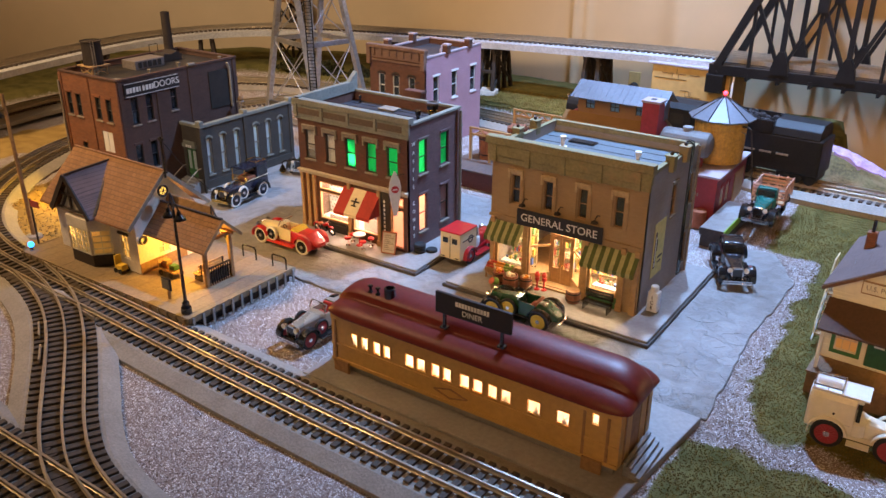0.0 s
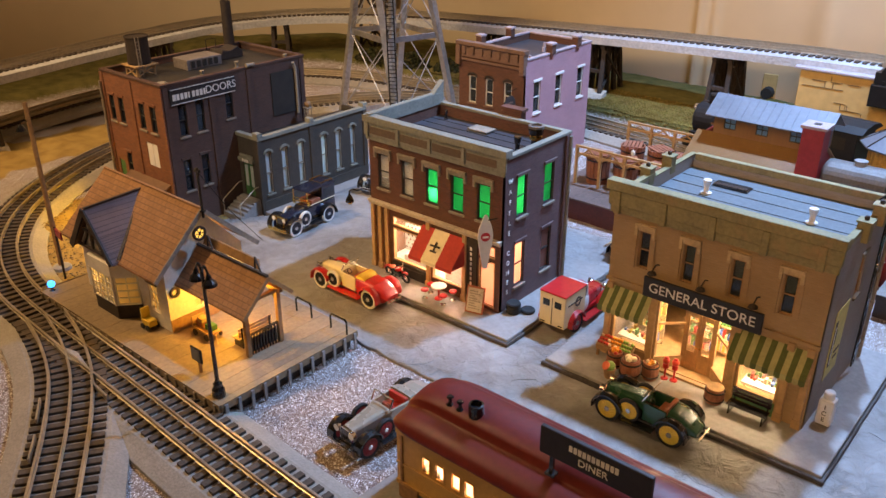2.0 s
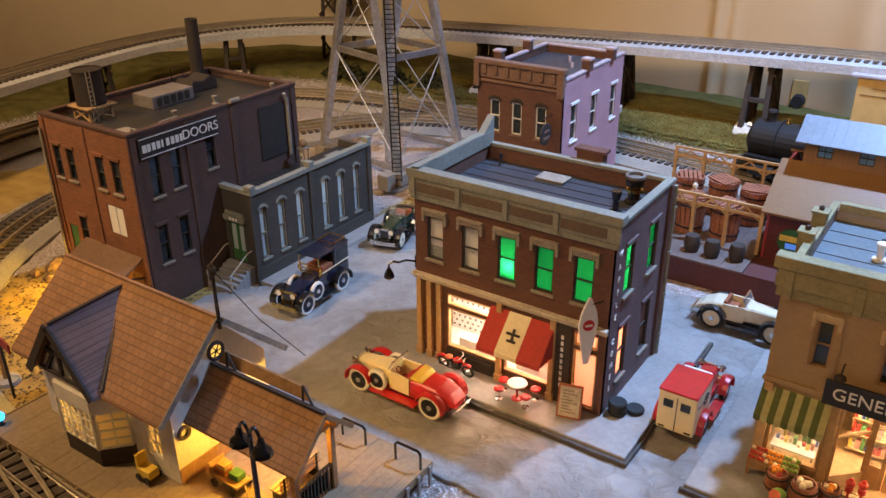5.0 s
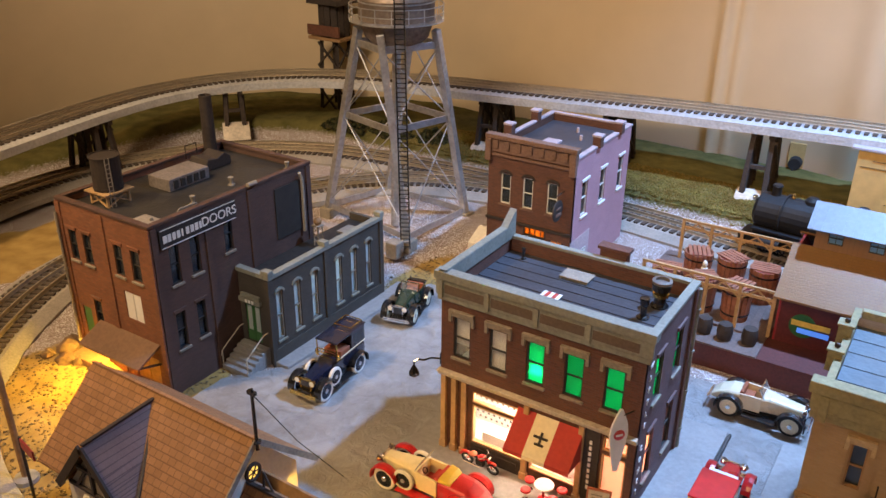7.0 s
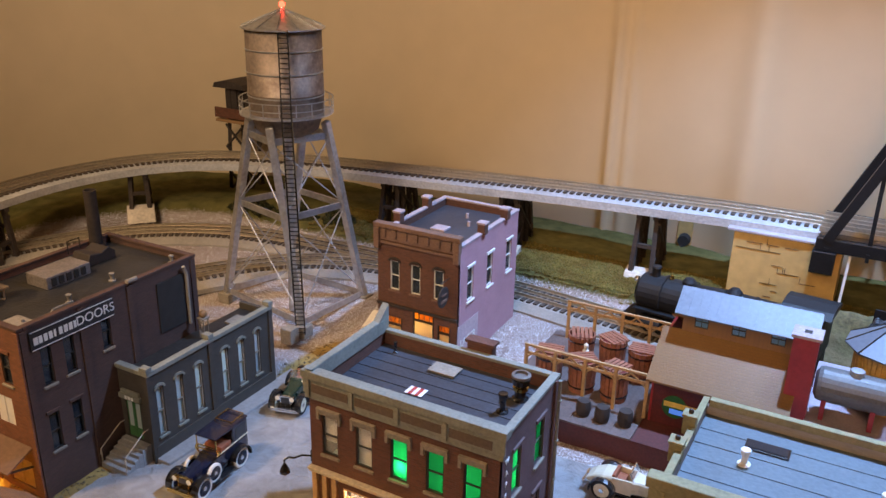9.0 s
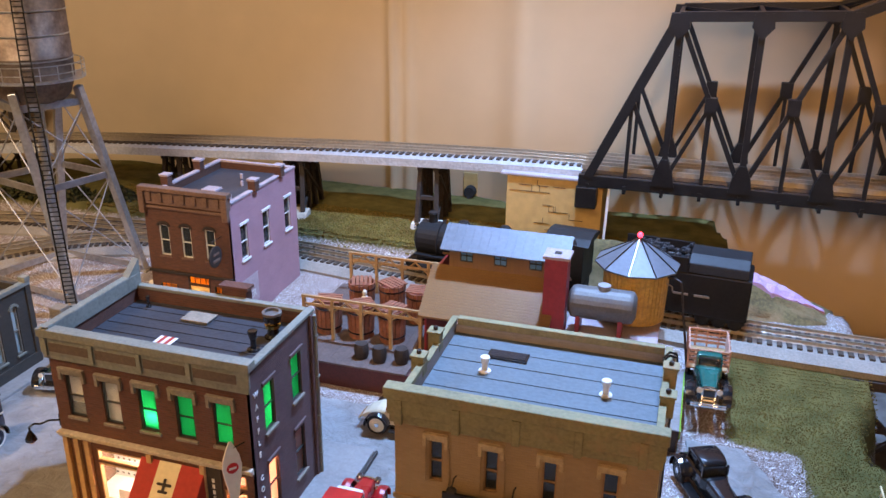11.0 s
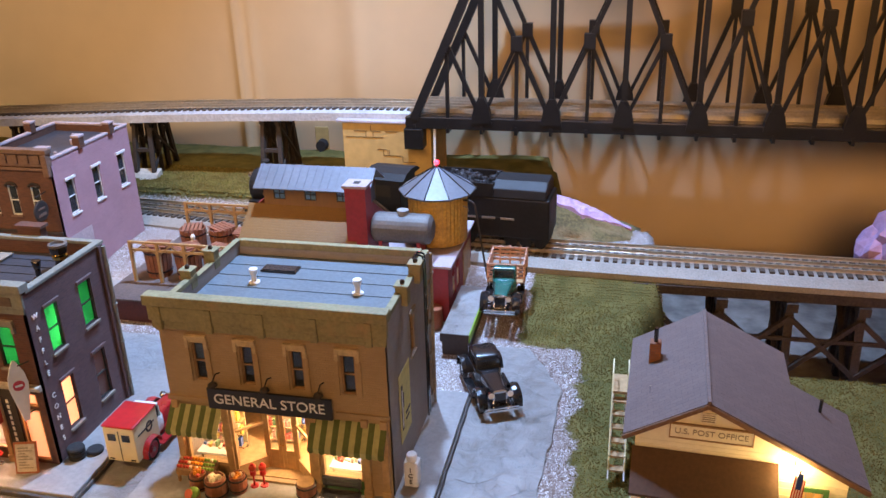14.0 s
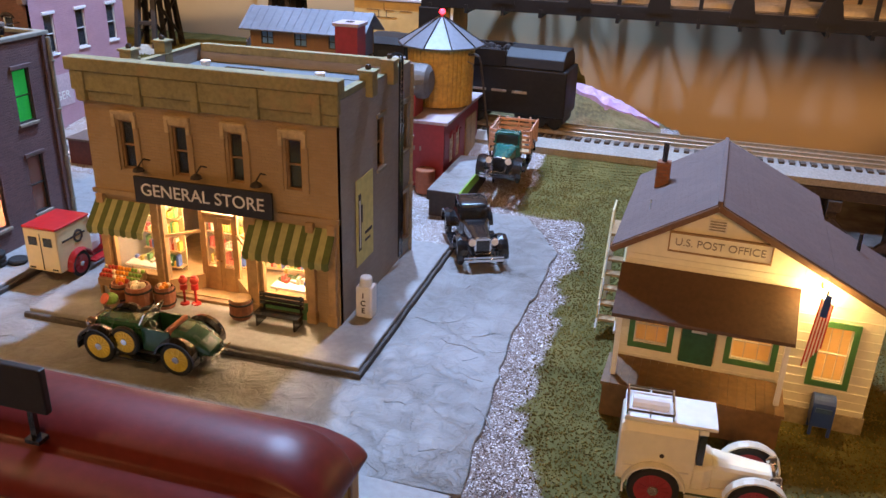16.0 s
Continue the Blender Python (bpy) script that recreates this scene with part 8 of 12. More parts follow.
    for (ax, ay), (cx, cy) in zip(bay, bay[1:]):
        a, c = Vector((ax, ay, 0)), Vector((cx, cy, 0))
        d = (c - a).normalized()
        f = face((ax, ay, 0), d, (d.y, -d.x, 0))
        n, L = (3 if (c - a).length > 0.03 else 1), (c - a).length
        for k in range(n):
            u0, u1 = 0.0012 + (L - 0.0024) * k / n, 0.0012 + (L - 0.0024) * (k + 1) / n
            window(b, f, u0, u1, 0.0286, 0.0564, SASH_WHITE, PANE_WARM, None, None, deep=0.0, bars=(2, 4), wide=0.0011)
        part("bay_post", M().cyl((ax, ay, 0.0286), (ax, ay, 0.0565), 0.0014, n=6), STUCCO, b)
    # open waiting shelter with a plank screen along its ridge
    sx0, sx1, sm, sr = x1 + 0.0002, -0.507, 0.563, 0.0860
    for ye, ze in ((0.536, 0.0592), (0.5855, 0.0650)):
        m = M().add([(sx0, sm, sr), (sx1, sm, sr), (sx1, ye, ze), (sx0, ye, ze), (sx0, sm, sr - 0.0018), (sx1, sm, sr - 0.0018), (sx1, ye, ze - 0.0018), (sx0, ye, ze - 0.0018)],
                    [(0, 1, 2, 3), (4, 5, 6, 7), (0, 1, 5, 4), (1, 2, 6, 5), (2, 3, 7, 6), (3, 0, 4, 7)])
        part("shelter_roof", m, SHINGLE, b, "brown shingle shelter roof")
        part("shelter_barge", M().bar((sx1 + 0.0006, sm, sr - 0.001), (sx1 + 0.0006, ye, ze - 0.001), 0.0012, 0.0030), WOOD, b)
    part("shelter_ridge", M().bar((sx0, sm, sr + 0.0008), (sx1, sm, sr + 0.0008), 0.0024, 0.0018), DARK_WOOD, b)
    part("ridge_screen", M().add([(sx0 + 0.002, sm + 0.004, sr + 0.0), (sx1 - 0.016, sm + 0.004, sr), (sx1 - 0.020, sm + 0.007, sr + 0.006), (sx0 + 0.002, sm + 0.007, sr + 0.007), (sx0 + 0.002, sm + 0.0056, sr), (sx1 - 0.016, sm + 0.0056, sr), (sx1 - 0.020, sm + 0.0086, sr + 0.006), (sx0 + 0.002, sm + 0.0086, sr + 0.007)],
                             [(0, 1, 2, 3), (4, 5, 6, 7), (0, 1, 5, 4), (1, 2, 6, 5), (2, 3, 7, 6), (3, 0, 4, 7)]), WOOD, b, "red-brown plank screen")
    for x in (sx0 + 0.012, sx1 - 0.018):
        part("ridge_bracket", M().tube([(x, sm + 0.002, sr), (x, sm + 0.003, sr + 0.011), (x + 0.009, sm + 0.001, sr + 0.0005)], 0.0008), DARK_WOOD, b)
    px = -0.520
    for y, top in ((0.547, 0.0675), (0.580, 0.0665)):
        part("shelter_post", M().box(px - 0.0018, px + 0.0018, y - 0.0018, y + 0.0018, zf, top), WOOD, b, "brown timber post")
        part("shelter_beam", M().box(sx0, px + 0.006, y - 0.0015, y + 0.0015, top - 0.0034, top - 0.0004), WOOD, b)
        part("knee_brace", M().bar((px, y, top - 0.014), (px - 0.0120, y, top - 0.003), 0.0015), DARK_WOOD, b)
    part("tie_beam", M().box(px - 0.0016, px + 0.0016, 0.549, 0.578, 0.0625, 0.0650), WOOD, b)
    for k in range(10):
        y = 0.5505 + k * 0.0030
        part("railing_bar", M().box(px - 0.0005, px + 0.0005, y - 0.0005, y + 0.0005, zf, 0.0335), BLACK_PAINT, b)
    part("railing_top", M().box(px - 0.0009, px + 0.0009, 0.549, 0.578, 0.0335, 0.0348), BLACK_PAINT, b)
    part("railing_board", M().box(px - 0.0016, px - 0.0008, 0.5500, 0.5770, 0.0170, 0.0300), DARK_WOOD, b, "dark panel behind the railing")
    # wreath beside the door
    part("wreath", M().lathe((x1 + 0.0004, 0.5345, 0.0520), [(0.0028, 0), (0.0048, 0.0002), (0.0052, 0.0014), (0.0046, 0.0022), (0.0028, 0.0018)], 16, (1, 0, 0)), DARK_WOOD, b, "dark round wreath")
    return b


depot()
lamp("depot_bulb", "POINT", (-0.556, 0.563, 0.0600), 0.34, (1.0, 0.55, 0.07), 0.003)
lamp("bay_bulb", "POINT", (-0.685, 0.5170, 0.0460), 0.025, (1.0, 0.74, 0.35), 0.002)
lamp("depot_inside_bulb", "POINT", (-0.67, 0.55, 0.05), 0.22, (1.0, 0.74, 0.35), 0.004)


def bench(name, x, y, z, turn, label, material, length=0.030):
    ob = thing(name, (0, 0, 0), label, "bench")
    for k in range(3):
        part("seat_slat", M().box(-length / 2, length / 2, -0.005 + k * 0.0034, -0.0022 + k * 0.0034, 0.0078, 0.0086), material, ob)
        part("back_slat", M().box(-length / 2, length / 2, 0.0050, 0.0057, 0.0105 + k * 0.0030, 0.0128 + k * 0.0030), material, ob)
    for s in (-1, 1):
        part("leg", M().box(s * length * 0.42 - 0.0006, s * length * 0.42 + 0.0006, -0.0048, 0.0056, 0.0, 0.0077), BLACK_PAINT, ob)
        part("back_post", M().box(s * length * 0.42 - 0.0006, s * length * 0.42 + 0.0006, 0.0057, 0.0065, 0.0, 0.0190), BLACK_PAINT, ob)
    ob.matrix_basis = pose(x, y, z, 0, 0, turn)
    return ob


bench("platform_bench", -0.540, 0.566, 0.0150, -90, "tan slatted waiting bench under the shelter", WOOD_OAK, 0.034)
bench("sidewalk_bench", -0.183, 0.7445, 0.0056, 0, "black park bench in front of the store window", BLACK_PAINT, 0.030)


def luggage_cart():
    ob = thing("luggage_cart", (-0.574, 0.545, 0.015), "wooden baggage cart loaded with trunks and parcels", "cart")
    x, y, z = -0.574, 0.545, 0.0152
    part("bed", M().box(x - 0.012, x + 0.012, y - 0.006, y + 0.006, z + 0.0055, z + 0.0070), WOOD_OAK, ob)
    for s in (-1, 1):
        for dx in (-0.008, 0.008):
            part("wheel", M().cyl((x + dx, y + s * 0.0064, z + 0.0030), (x + dx, y + s * 0.0074, z + 0.0030), 0.0030, n=14), DARK_WOOD, ob)
    part("end_stake", M().box(x - 0.0125, x - 0.0115, y - 0.006, y + 0.006, z + 0.0070, z + 0.0155), WOOD_OAK, ob)
    part("pull_bar", M().bar((x + 0.012, y, z + 0.006), (x + 0.020, y - 0.004, z + 0.001), 0.0008), WOOD_OAK, ob)
    for k, (dx, dy, w, h, mt) in enumerate(((-0.006, 0.0, 0.009, 0.006, LEATHER), (0.005, 0.001, 0.008, 0.005, GREEN_TRIM), (-0.003, -0.001, 0.007, 0.004, WOOD_OAK))):
        zz = z + 0.0071 + (0.0061 if k == 2 else 0)
        part("trunk", M().box(x + dx - w / 2, x + dx + w / 2, y + dy - 0.0035, y + dy + 0.0035, zz, zz + h), mt, ob, bevel=0.0004)
    return ob


luggage_cart()


def hand_truck():
    ob = thing("baggage_wagon", (-0.622, 0.520, 0.015), "yellow baggage wagon with black wheels on the platform", "wagon")
    x, y, z = -0.622, 0.520, 0.0152
    part("body", M().box(x - 0.0060, x + 0.0060, y - 0.0040, y + 0.0040, z + 0.0032, z + 0.0090), YELLOW_PAINT, ob, bevel=0.0006)
    part("back", M().box(x - 0.0060, x - 0.0040, y - 0.0040, y + 0.0040, z + 0.0090, z + 0.0185), YELLOW_PAINT, ob, bevel=0.0004)
    for s in (-1, 1):
        for dx in (-0.0038, 0.0038):
            part("wheel", M().cyl((x + dx, y + s * 0.0042, z + 0.0026), (x + dx, y + s * 0.0054, z + 0.0026), 0.0026, n=14), RUBBER, ob)


hand_truck()


def notice_stand():
    ob = thing("notice_stand", (-0.531, 0.508, 0.015), "dark framed timetable board on a brown post", "notice board")
    x, y, z = -0.531, 0.508, 0.0152
    part("post", M().box(x - 0.0012, x + 0.0012, y - 0.0010, y + 0.0010, z, z + 0.020), WOOD, ob)
    part("board", M().box(x - 0.0068, x + 0.0068, y - 0.0024, y - 0.0011, z + 0.0110, z + 0.0235), SIGN_BLACK, ob, bevel=0.0003)
    part("sheet", M().box(x - 0.0055, x + 0.0055, y - 0.0028, y - 0.0024, z + 0.0122, z + 0.0223), mat("slate", (0.12, 0.12, 0.12), 0.6), ob)


notice_stand()


def street_lamp(name, x, y, z, tall, reach, label):
    ob = thing(name, (x, y, z), label, "street lamp")
    part("base", M().lathe((x, y, z), [(0.0052, 0), (0.0050, 0.006), (0.0036, 0.0085), (0.0036, 0.011), (0.0022, 0.0125)], 14), BLACK_PAINT, ob)
    part("pole", M().cyl((x, y, z + 0.0125), (x, y, z + tall), 0.0017, 0.0013, n=10), BLACK_PAINT, ob)
    for s in (-1, 1):
        p = [(x + s * reach * (k / 6), y, z + tall + 0.006 * math.sin(math.pi * k / 6) ) for k in range(7)]
        part("arm", M().tube(p, 0.0009), BLACK_PAINT, ob)
        sh = part("shade", M().lathe((x + s * reach, y, z + tall - 0.0080), [(0.0058, 0), (0.0050, 0.0022), (0.0024, 0.0050), (0.0016, 0.0085)], 14), BLACK_PAINT, ob, "black bell shade")
        part("bulb", M().ball((x + s * reach, y, z + tall - 0.0072), 0.0018, 8, 5), mat("bulb_glass", (0.55, 0.75, 0.75), 0.2), sh, "pale unlit bulb")
    return ob


street_lamp("street_lamp", -0.4945, 0.4985, 0.0150, 0.105, 0.0075, "black two-armed street lamp on the platform edge")
for x in (-0.539, -0.494):
    hp = thing("hoop_rail", (x, 0.622, 0.015), "black bent-pipe hoop rail on the platform", "hoop rail")
    part("hoop", M().tube([(x - 0.010, 0.622, 0.0146), (x - 0.010, 0.622, 0.0270), (x - 0.008, 0.622, 0.0290), (x + 0.008, 0.622, 0.0290), (x + 0.010, 0.622, 0.0270), (x + 0.010, 0.622, 0.0146)], 0.0009, 8), BLACK_PAINT, hp)

sem = thing("telegraph_pole", (-0.824, 0.541, 0.0), "leaning brown wooden pole with a red signal arm", "signal pole")
part("pole", M().cyl((-0.824, 0.541, -0.002), (-0.846, 0.549, 0.168), 0.0028, 0.0022, n=10), WOOD, sem, smooth=False)
part("footing", M().lathe((-0.824, 0.541, -0.002), [(0.010, 0), (0.009, 0.003), (0.004, 0.004)], 12), WALK, sem)
part("signal_arm", M().bar((-0.800, 0.532, 0.050), (-0.770, 0.524, 0.056), 0.0014, 0.0075), SHED_RED, sem, "dull red semaphore arm")
part("arm_post", M().cyl((-0.800, 0.532, -0.002), (-0.800, 0.532, 0.055), 0.0012, n=8), DARK_WOOD, sem)
part("yard_lamp", M().cyl((-0.846, 0.549, 0.150), (-0.832, 0.535, 0.152), 0.0009, n=6).lathe((-0.831, 0.534, 0.146), [(0.005, 0), (0.003, 0.004), (0.001, 0.006)], 12), BLACK_PAINT, sem, "small black yard lamp")
ss = thing("switch_signal", (-0.753, 0.4915, 0.0), "small switch stand with a glowing blue lens", "switch lamp")
part("stand", M().lathe((-0.7535, 0.4985, 0.0105), [(0.003, 0), (0.003, 0.004), (0.0016, 0.005), (0.0016, 0.008)], 10), BLACK_PAINT, ss)
part("lens", M().ball((-0.7535, 0.4985, 0.0212), 0.0034, 14, 8), glow_mat("lens_blue", (0.015, 0.30, 1.0), 6), ss, "glowing blue lens")
# ---- post office ----
def post_office():
    b = thing("post_office", (0.062, 0.746, 0.0), "cream clapboard post office with brown roof, porch and side wing", "post office")
    x0, x1, y0, y1, wx, wy = 0.019, 0.108, 0.746, 0.860, 0.150, 0.820
    F = front(y0)
    slope_l, slope_r, top = 0.60, 0.50, 0.1150
    xr = 0.062
    el, er = top - slope_l * (xr - x0), top - slope_r * (wx - xr)
    part("wall_front", wall(F, x0, x1, 0.0, 0.080, 0.003, [(0.0285, 0.0465, 0.0275, 0.0495), (0.0530, 0.0720, 0.0195, 0.0530), (0.0795, 0.1000, 0.0275, 0.0495)]), CREAM_WALL, b, "cream clapboard front")
    part("gable", M().prism([(x0, 0.0802), (x1, 0.0802), (x1, top - slope_r * (x1 - xr) - 0.002), (xr, top - 0.002), (x0, max(0.0803, el - 0.002))], "y", y0, y0 + 0.003), CREAM_WALL, b, "cream gable")
    part("wing_front", wall(F, x1, wx, 0.0, er - 0.004, 0.003, [(0.1215, 0.1365, 0.0240, 0.0560)]), CREAM_WALL, b, "cream wing wall")
    part("wing_gable", M().prism([(x1 + 0.0002, er - 0.0038), (wx, er - 0.0038), (wx, er - 0.002), (x1 + 0.0002, top - slope_r * (x1 - xr) - 0.002)], "y", y0, y0 + 0.003), CREAM_WALL, b, "cream wing gable")
    gaps = [(0.0255, 0.0495, 0.0245, 0.0525), (0.0490, 0.0765, 0.0180, 0.0560), (0.0765, 0.1030, 0.0245, 0.0525), (0.1185, 0.1395, 0.0210, 0.0590)]
    for k in range(15):
        z, u = 0.0035 + k * 0.0052, x0
        far = wx if z < er - 0.0065 else x1
        for g0, g1, lo, hi in gaps:
            if lo < z + 0.0003 < hi and g0 < far:
                if g0 - u > 0.0005:
                    part("clapboard", M(F).box(u, g0, 0.0, 0.0004, z, z + 0.0005), CREAM_WALL, b)
                u = g1
        if far - u > 0.0005:
            part("clapboard", M(F).box(u, far, 0.0, 0.0004, z, z + 0.0005), CREAM_WALL, b)
    part("wall_left", wall(left(x0), y0 + 0.003, y1, 0.0, el - 0.002, 0.003), CREAM_WALL, b)
    part("wall_back", wall(back(y1), x0, x1, 0.0, 0.082, 0.003), CREAM_WALL, b)
    part("wing_side", wall(right(wx), y0 + 0.003, wy, 0.0, er - 0.003, 0.003), CREAM_WALL, b)
    part("wing_back", wall(back(wy), x1, wx - 0.003, 0.0, er - 0.003, 0.003), CREAM_WALL, b)
    part("foundation", M().box(x0 - 0.001, wx + 0.001, y0 - 0.001, wy - 0.001, -0.004, 0.0060), mat("field_stone", (0.3, 0.24, 0.15), 0.9, fine=220, vary=0.5, bump=0.8), b, "stone foundation")

    def roof(name, xa, za, xb, zb, ya, yb):
        m = M().add([(xa, ya, za), (xb, ya, zb), (xb, yb, zb), (xa, yb, za), (xa, ya, za - 0.0022), (xb, ya, zb - 0.0022), (xb, yb, zb - 0.0022), (xa, yb, za - 0.0022)],
                    [(0, 1, 2, 3), (4, 5, 6, 7), (0, 1, 5, 4), (1, 2, 6, 5), (2, 3, 7, 6), (3, 0, 4, 7)])
        return part(name, m, SHINGLE_PO, b, "mauve brown shingle roof slope")

    f = y0 - 0.004
    roof("roof", xr, top, x0 - 0.008, top - slope_l * (xr - x0 + 0.008), f, y1 + 0.010)
    roof("roof", xr, top, 0.122, top - slope_r * (0.122 - xr), f, y1 + 0.010)
    roof("wing_roof", 0.1221, top - slope_r * (0.1221 - xr), 0.162, top - slope_r * (0.162 - xr), f, wy + 0.006)
    part("ridge_cap", M().bar((xr, f, top + 0.0004), (xr, y1 + 0.010, top + 0.0004), 0.0024, 0.0014), SHINGLE_PO, b)
    part("barge_board", M().bar((xr, f - 0.0006, top - 0.0025), (x0 - 0.008, f - 0.0006, top - slope_l * (xr - x0 + 0.008) - 0.0025), 0.0010, 0.0030), TIN_BROWN, b)
    part("barge_board", M().bar((xr, f - 0.0006, top - 0.0025), (0.162, f - 0.0006, top - slope_r * (0.162 - xr) - 0.0025), 0.0010, 0.0030), TIN_BROWN, b)
    # porch
    part("porch_roof", M().add([(0.0175, y0 - 0.001, 0.0745), (0.1075, y0 - 0.001, 0.0745), (0.1075, 0.7200, 0.0555), (0.0175, 0.7200, 0.0555), (0.0175, y0 - 0.001, 0.0725), (0.1075, y0 - 0.001, 0.0725), (0.1075, 0.7200, 0.0535), (0.0175, 0.7200, 0.0535)],
                               [(0, 1, 2, 3), (4, 5, 6, 7), (0, 1, 5, 4), (1, 2, 6, 5), (2, 3, 7, 6), (3, 0, 4, 7)]), mat("porch_tin_dark", (0.085, 0.042, 0.022), 0.6, vary=0.25), b, "dark brown porch roof")
    part("porch_base", M().box(0.0175, 0.1075, 0.7140, y0 - 0.0012, -0.003, 0.0165), PORCH_WOOD, b)
    plank_rows(b, 0.0165, 0.1085, 0.7125, y0 - 0.0011, 0.0166, 0.0182, 0.0046, PORCH_WOOD, "y", "porch_plank")
    for x in (0.0215, 0.1045):
        part("porch_post", M().box(x - 0.0013, x + 0.0013, 0.7215, 0.7241, 0.0183, 0.0558), WHITE_PAINT, b)
    # green trimmed windows and door
    for a, c, lo, hi in ((0.0285, 0.0465, 0.0275, 0.0495), (0.0795, 0.1000, 0.0275, 0.0495), (0.1215, 0.1365, 0.0240, 0.0560)):
        window(b, F, a, c, lo, hi, SASH_WHITE, PANE_WARM, None, None, bars=(3, 2), wide=0.0008, deep=0.001)
        part("window_trim", M(F).box(a - 0.0030, a, 0.0002, 0.0014, lo - 0.003, hi + 0.003).box(c, c + 0.0030, 0.0002, 0.0014, lo - 0.003, hi + 0.003).box(a, c, 0.0002, 0.0014, lo - 0.003, lo).box(a, c, 0.0002, 0.0014, hi, hi + 0.003), GREEN_TRIM, b, "green window casing")
    d = part("door", M(F).box(0.0535, 0.0715, -0.0022, -0.0008, 0.0195, 0.0530), mat("door_green", (0.02, 0.09, 0.045), 0.45), b, "dark green panel door", bevel=0.0003)
    part("door_pane", M(F).box(0.0565, 0.0620, -0.0008, -0.0004, 0.0425, 0.0500), PANE_WARM, d)
    part("door_pane", M(F).box(0.0630, 0.0685, -0.0008, -0.0004, 0.0425, 0.0500), PANE_WARM, d)
    part("mail_slot", M(F).box(0.0585, 0.0665, -0.0008, -0.0003, 0.0385, 0.0405), LETTER, d)
    for a, c in ((0.0490, 0.0525), (0.0725, 0.0765)):
        part("door_casing", M(F).box(a, c, 0.0002, 0.0010, 0.0190, 0.0560), CREAM_WALL, b)
    # sign and attic vent
    sg = part("sign_board", M(F).box(0.0405, 0.0905, 0.0006, 0.0020, 0.0858, 0.0953), CREAM_WALL, b, "cream sign board with brown frame")
    for u0, u1, v0, v1 in ((0.0398, 0.0912, 0.0850, 0.0858), (0.0398, 0.0912, 0.0953, 0.0961), (0.0398, 0.0405, 0.0858, 0.0953), (0.0905, 0.0912, 0.0858, 0.0953)):
        part("frame", M(F).box(u0, u1, 0.0006, 0.0026, v0, v1), WOOD, sg)
    words("U.S. POST OFFICE", 0.0058, text_on(F, 0.0655, 0.0021, 0.0906), STONE_TRIM, sg)
    part("attic_vent", M(F).box(0.0580, 0.0675, 0.0006, 0.0016, 0.0985, 0.1055), STUCCO, b)
    for k in range(4):
        part("vent_slat", M(F).box(0.0588, 0.0667, 0.0016, 0.0020, 0.0994 + k * 0.0015, 0.1001 + k * 0.0015), STONE_TRIM, b)
    # chimneys
    part("chimney", M().box(0.0240, 0.0320, 0.821, 0.829, 0.085, 0.1090), BRICK_OR, b, "tan brick chimney", bevel=0.0004)
    part("chimney_pipe", M().cyl((0.028, 0.825, 0.1090), (0.028, 0.825, 0.1200), 0.0016, n=10), BLACK_PAINT, b)
    part("vent_pipe", M().cyl((0.140, 0.808, 0.066), (0.140, 0.808, 0.0860), 0.0012, n=8), BLACK_PAINT, b)
    part("vent_pipe", M().cyl((0.026, 0.780, 0.088), (0.026, 0.780, 0.0990), 0.0005, n=6), CHROME, b)
    return b


SHIFT = pose(0.064, 0.753, 0.002, 0, 0, -2.5) @ pose(0.062, 0.746, 0.0).inverted()
post_house = post_office()
lamp("porch_bulb", "POINT", tuple(SHIFT @ Vector((0.1165, 0.7375, 0.0745))), 0.13, (1.0, 0.72, 0.30), 0.003)
lamp("office_bulb", "POINT", tuple(SHIFT @ Vector((0.075, 0.775, 0.055))), 0.035, (1.0, 0.50, 0.20), 0.004)
lamp("office_bulb", "POINT", tuple(SHIFT @ Vector((0.130, 0.775, 0.045))), 0.025, (1.0, 0.50, 0.20), 0.004)
pl = thing("eave_lamp", (0.1135, 0.7400, 0.0800), "small bare bulb under the post office eave", "lamp")
part("bulb", M().ball((0.1165, 0.7390, 0.0775), 0.0012, 8, 5), glow_mat("bulb_warm", (1.0, 0.8, 0.45), 25), pl)
part("holder", M().bar((0.1165, 0.7398, 0.0778), (0.1165, 0.7458, 0.0790), 0.0010), BRASS, pl)
fl = thing("flag", (0.118, 0.735, 0.03), "striped red and white flag with blue corner on a slanted staff", "flag")
part("staff", M().cyl((0.1185, 0.7455, 0.0560), (0.1190, 0.7290, 0.0860), 0.0007, n=8), DARK_WOOD, fl)
for k in range(9):
    x = 0.1130 + k * 0.0011
    tilt = 0.0040 - 0.0006 * k
    z1, z0 = 0.0805 - 0.0004 * k, 0.0375 + 0.0016 * k
    part("stripe", M().add([(x + 0.0022, 0.7308, z1), (x + 0.0033, 0.7302, z1), (x + 0.0011 - tilt * 0.5, 0.7312, z0), (x - tilt * 0.5, 0.7318, z0), (x + 0.0022, 0.7312, z1), (x + 0.0033, 0.7306, z1), (x + 0.0011 - tilt * 0.5, 0.7316, z0), (x - tilt * 0.5, 0.7322, z0)],
                           [(0, 1, 2, 3), (4, 5, 6, 7), (0, 1, 5, 4), (1, 2, 6, 5), (2, 3, 7, 6), (3, 0, 4, 7)]), GOODS[0] if k % 2 == 0 else WHITE_PAINT, fl)
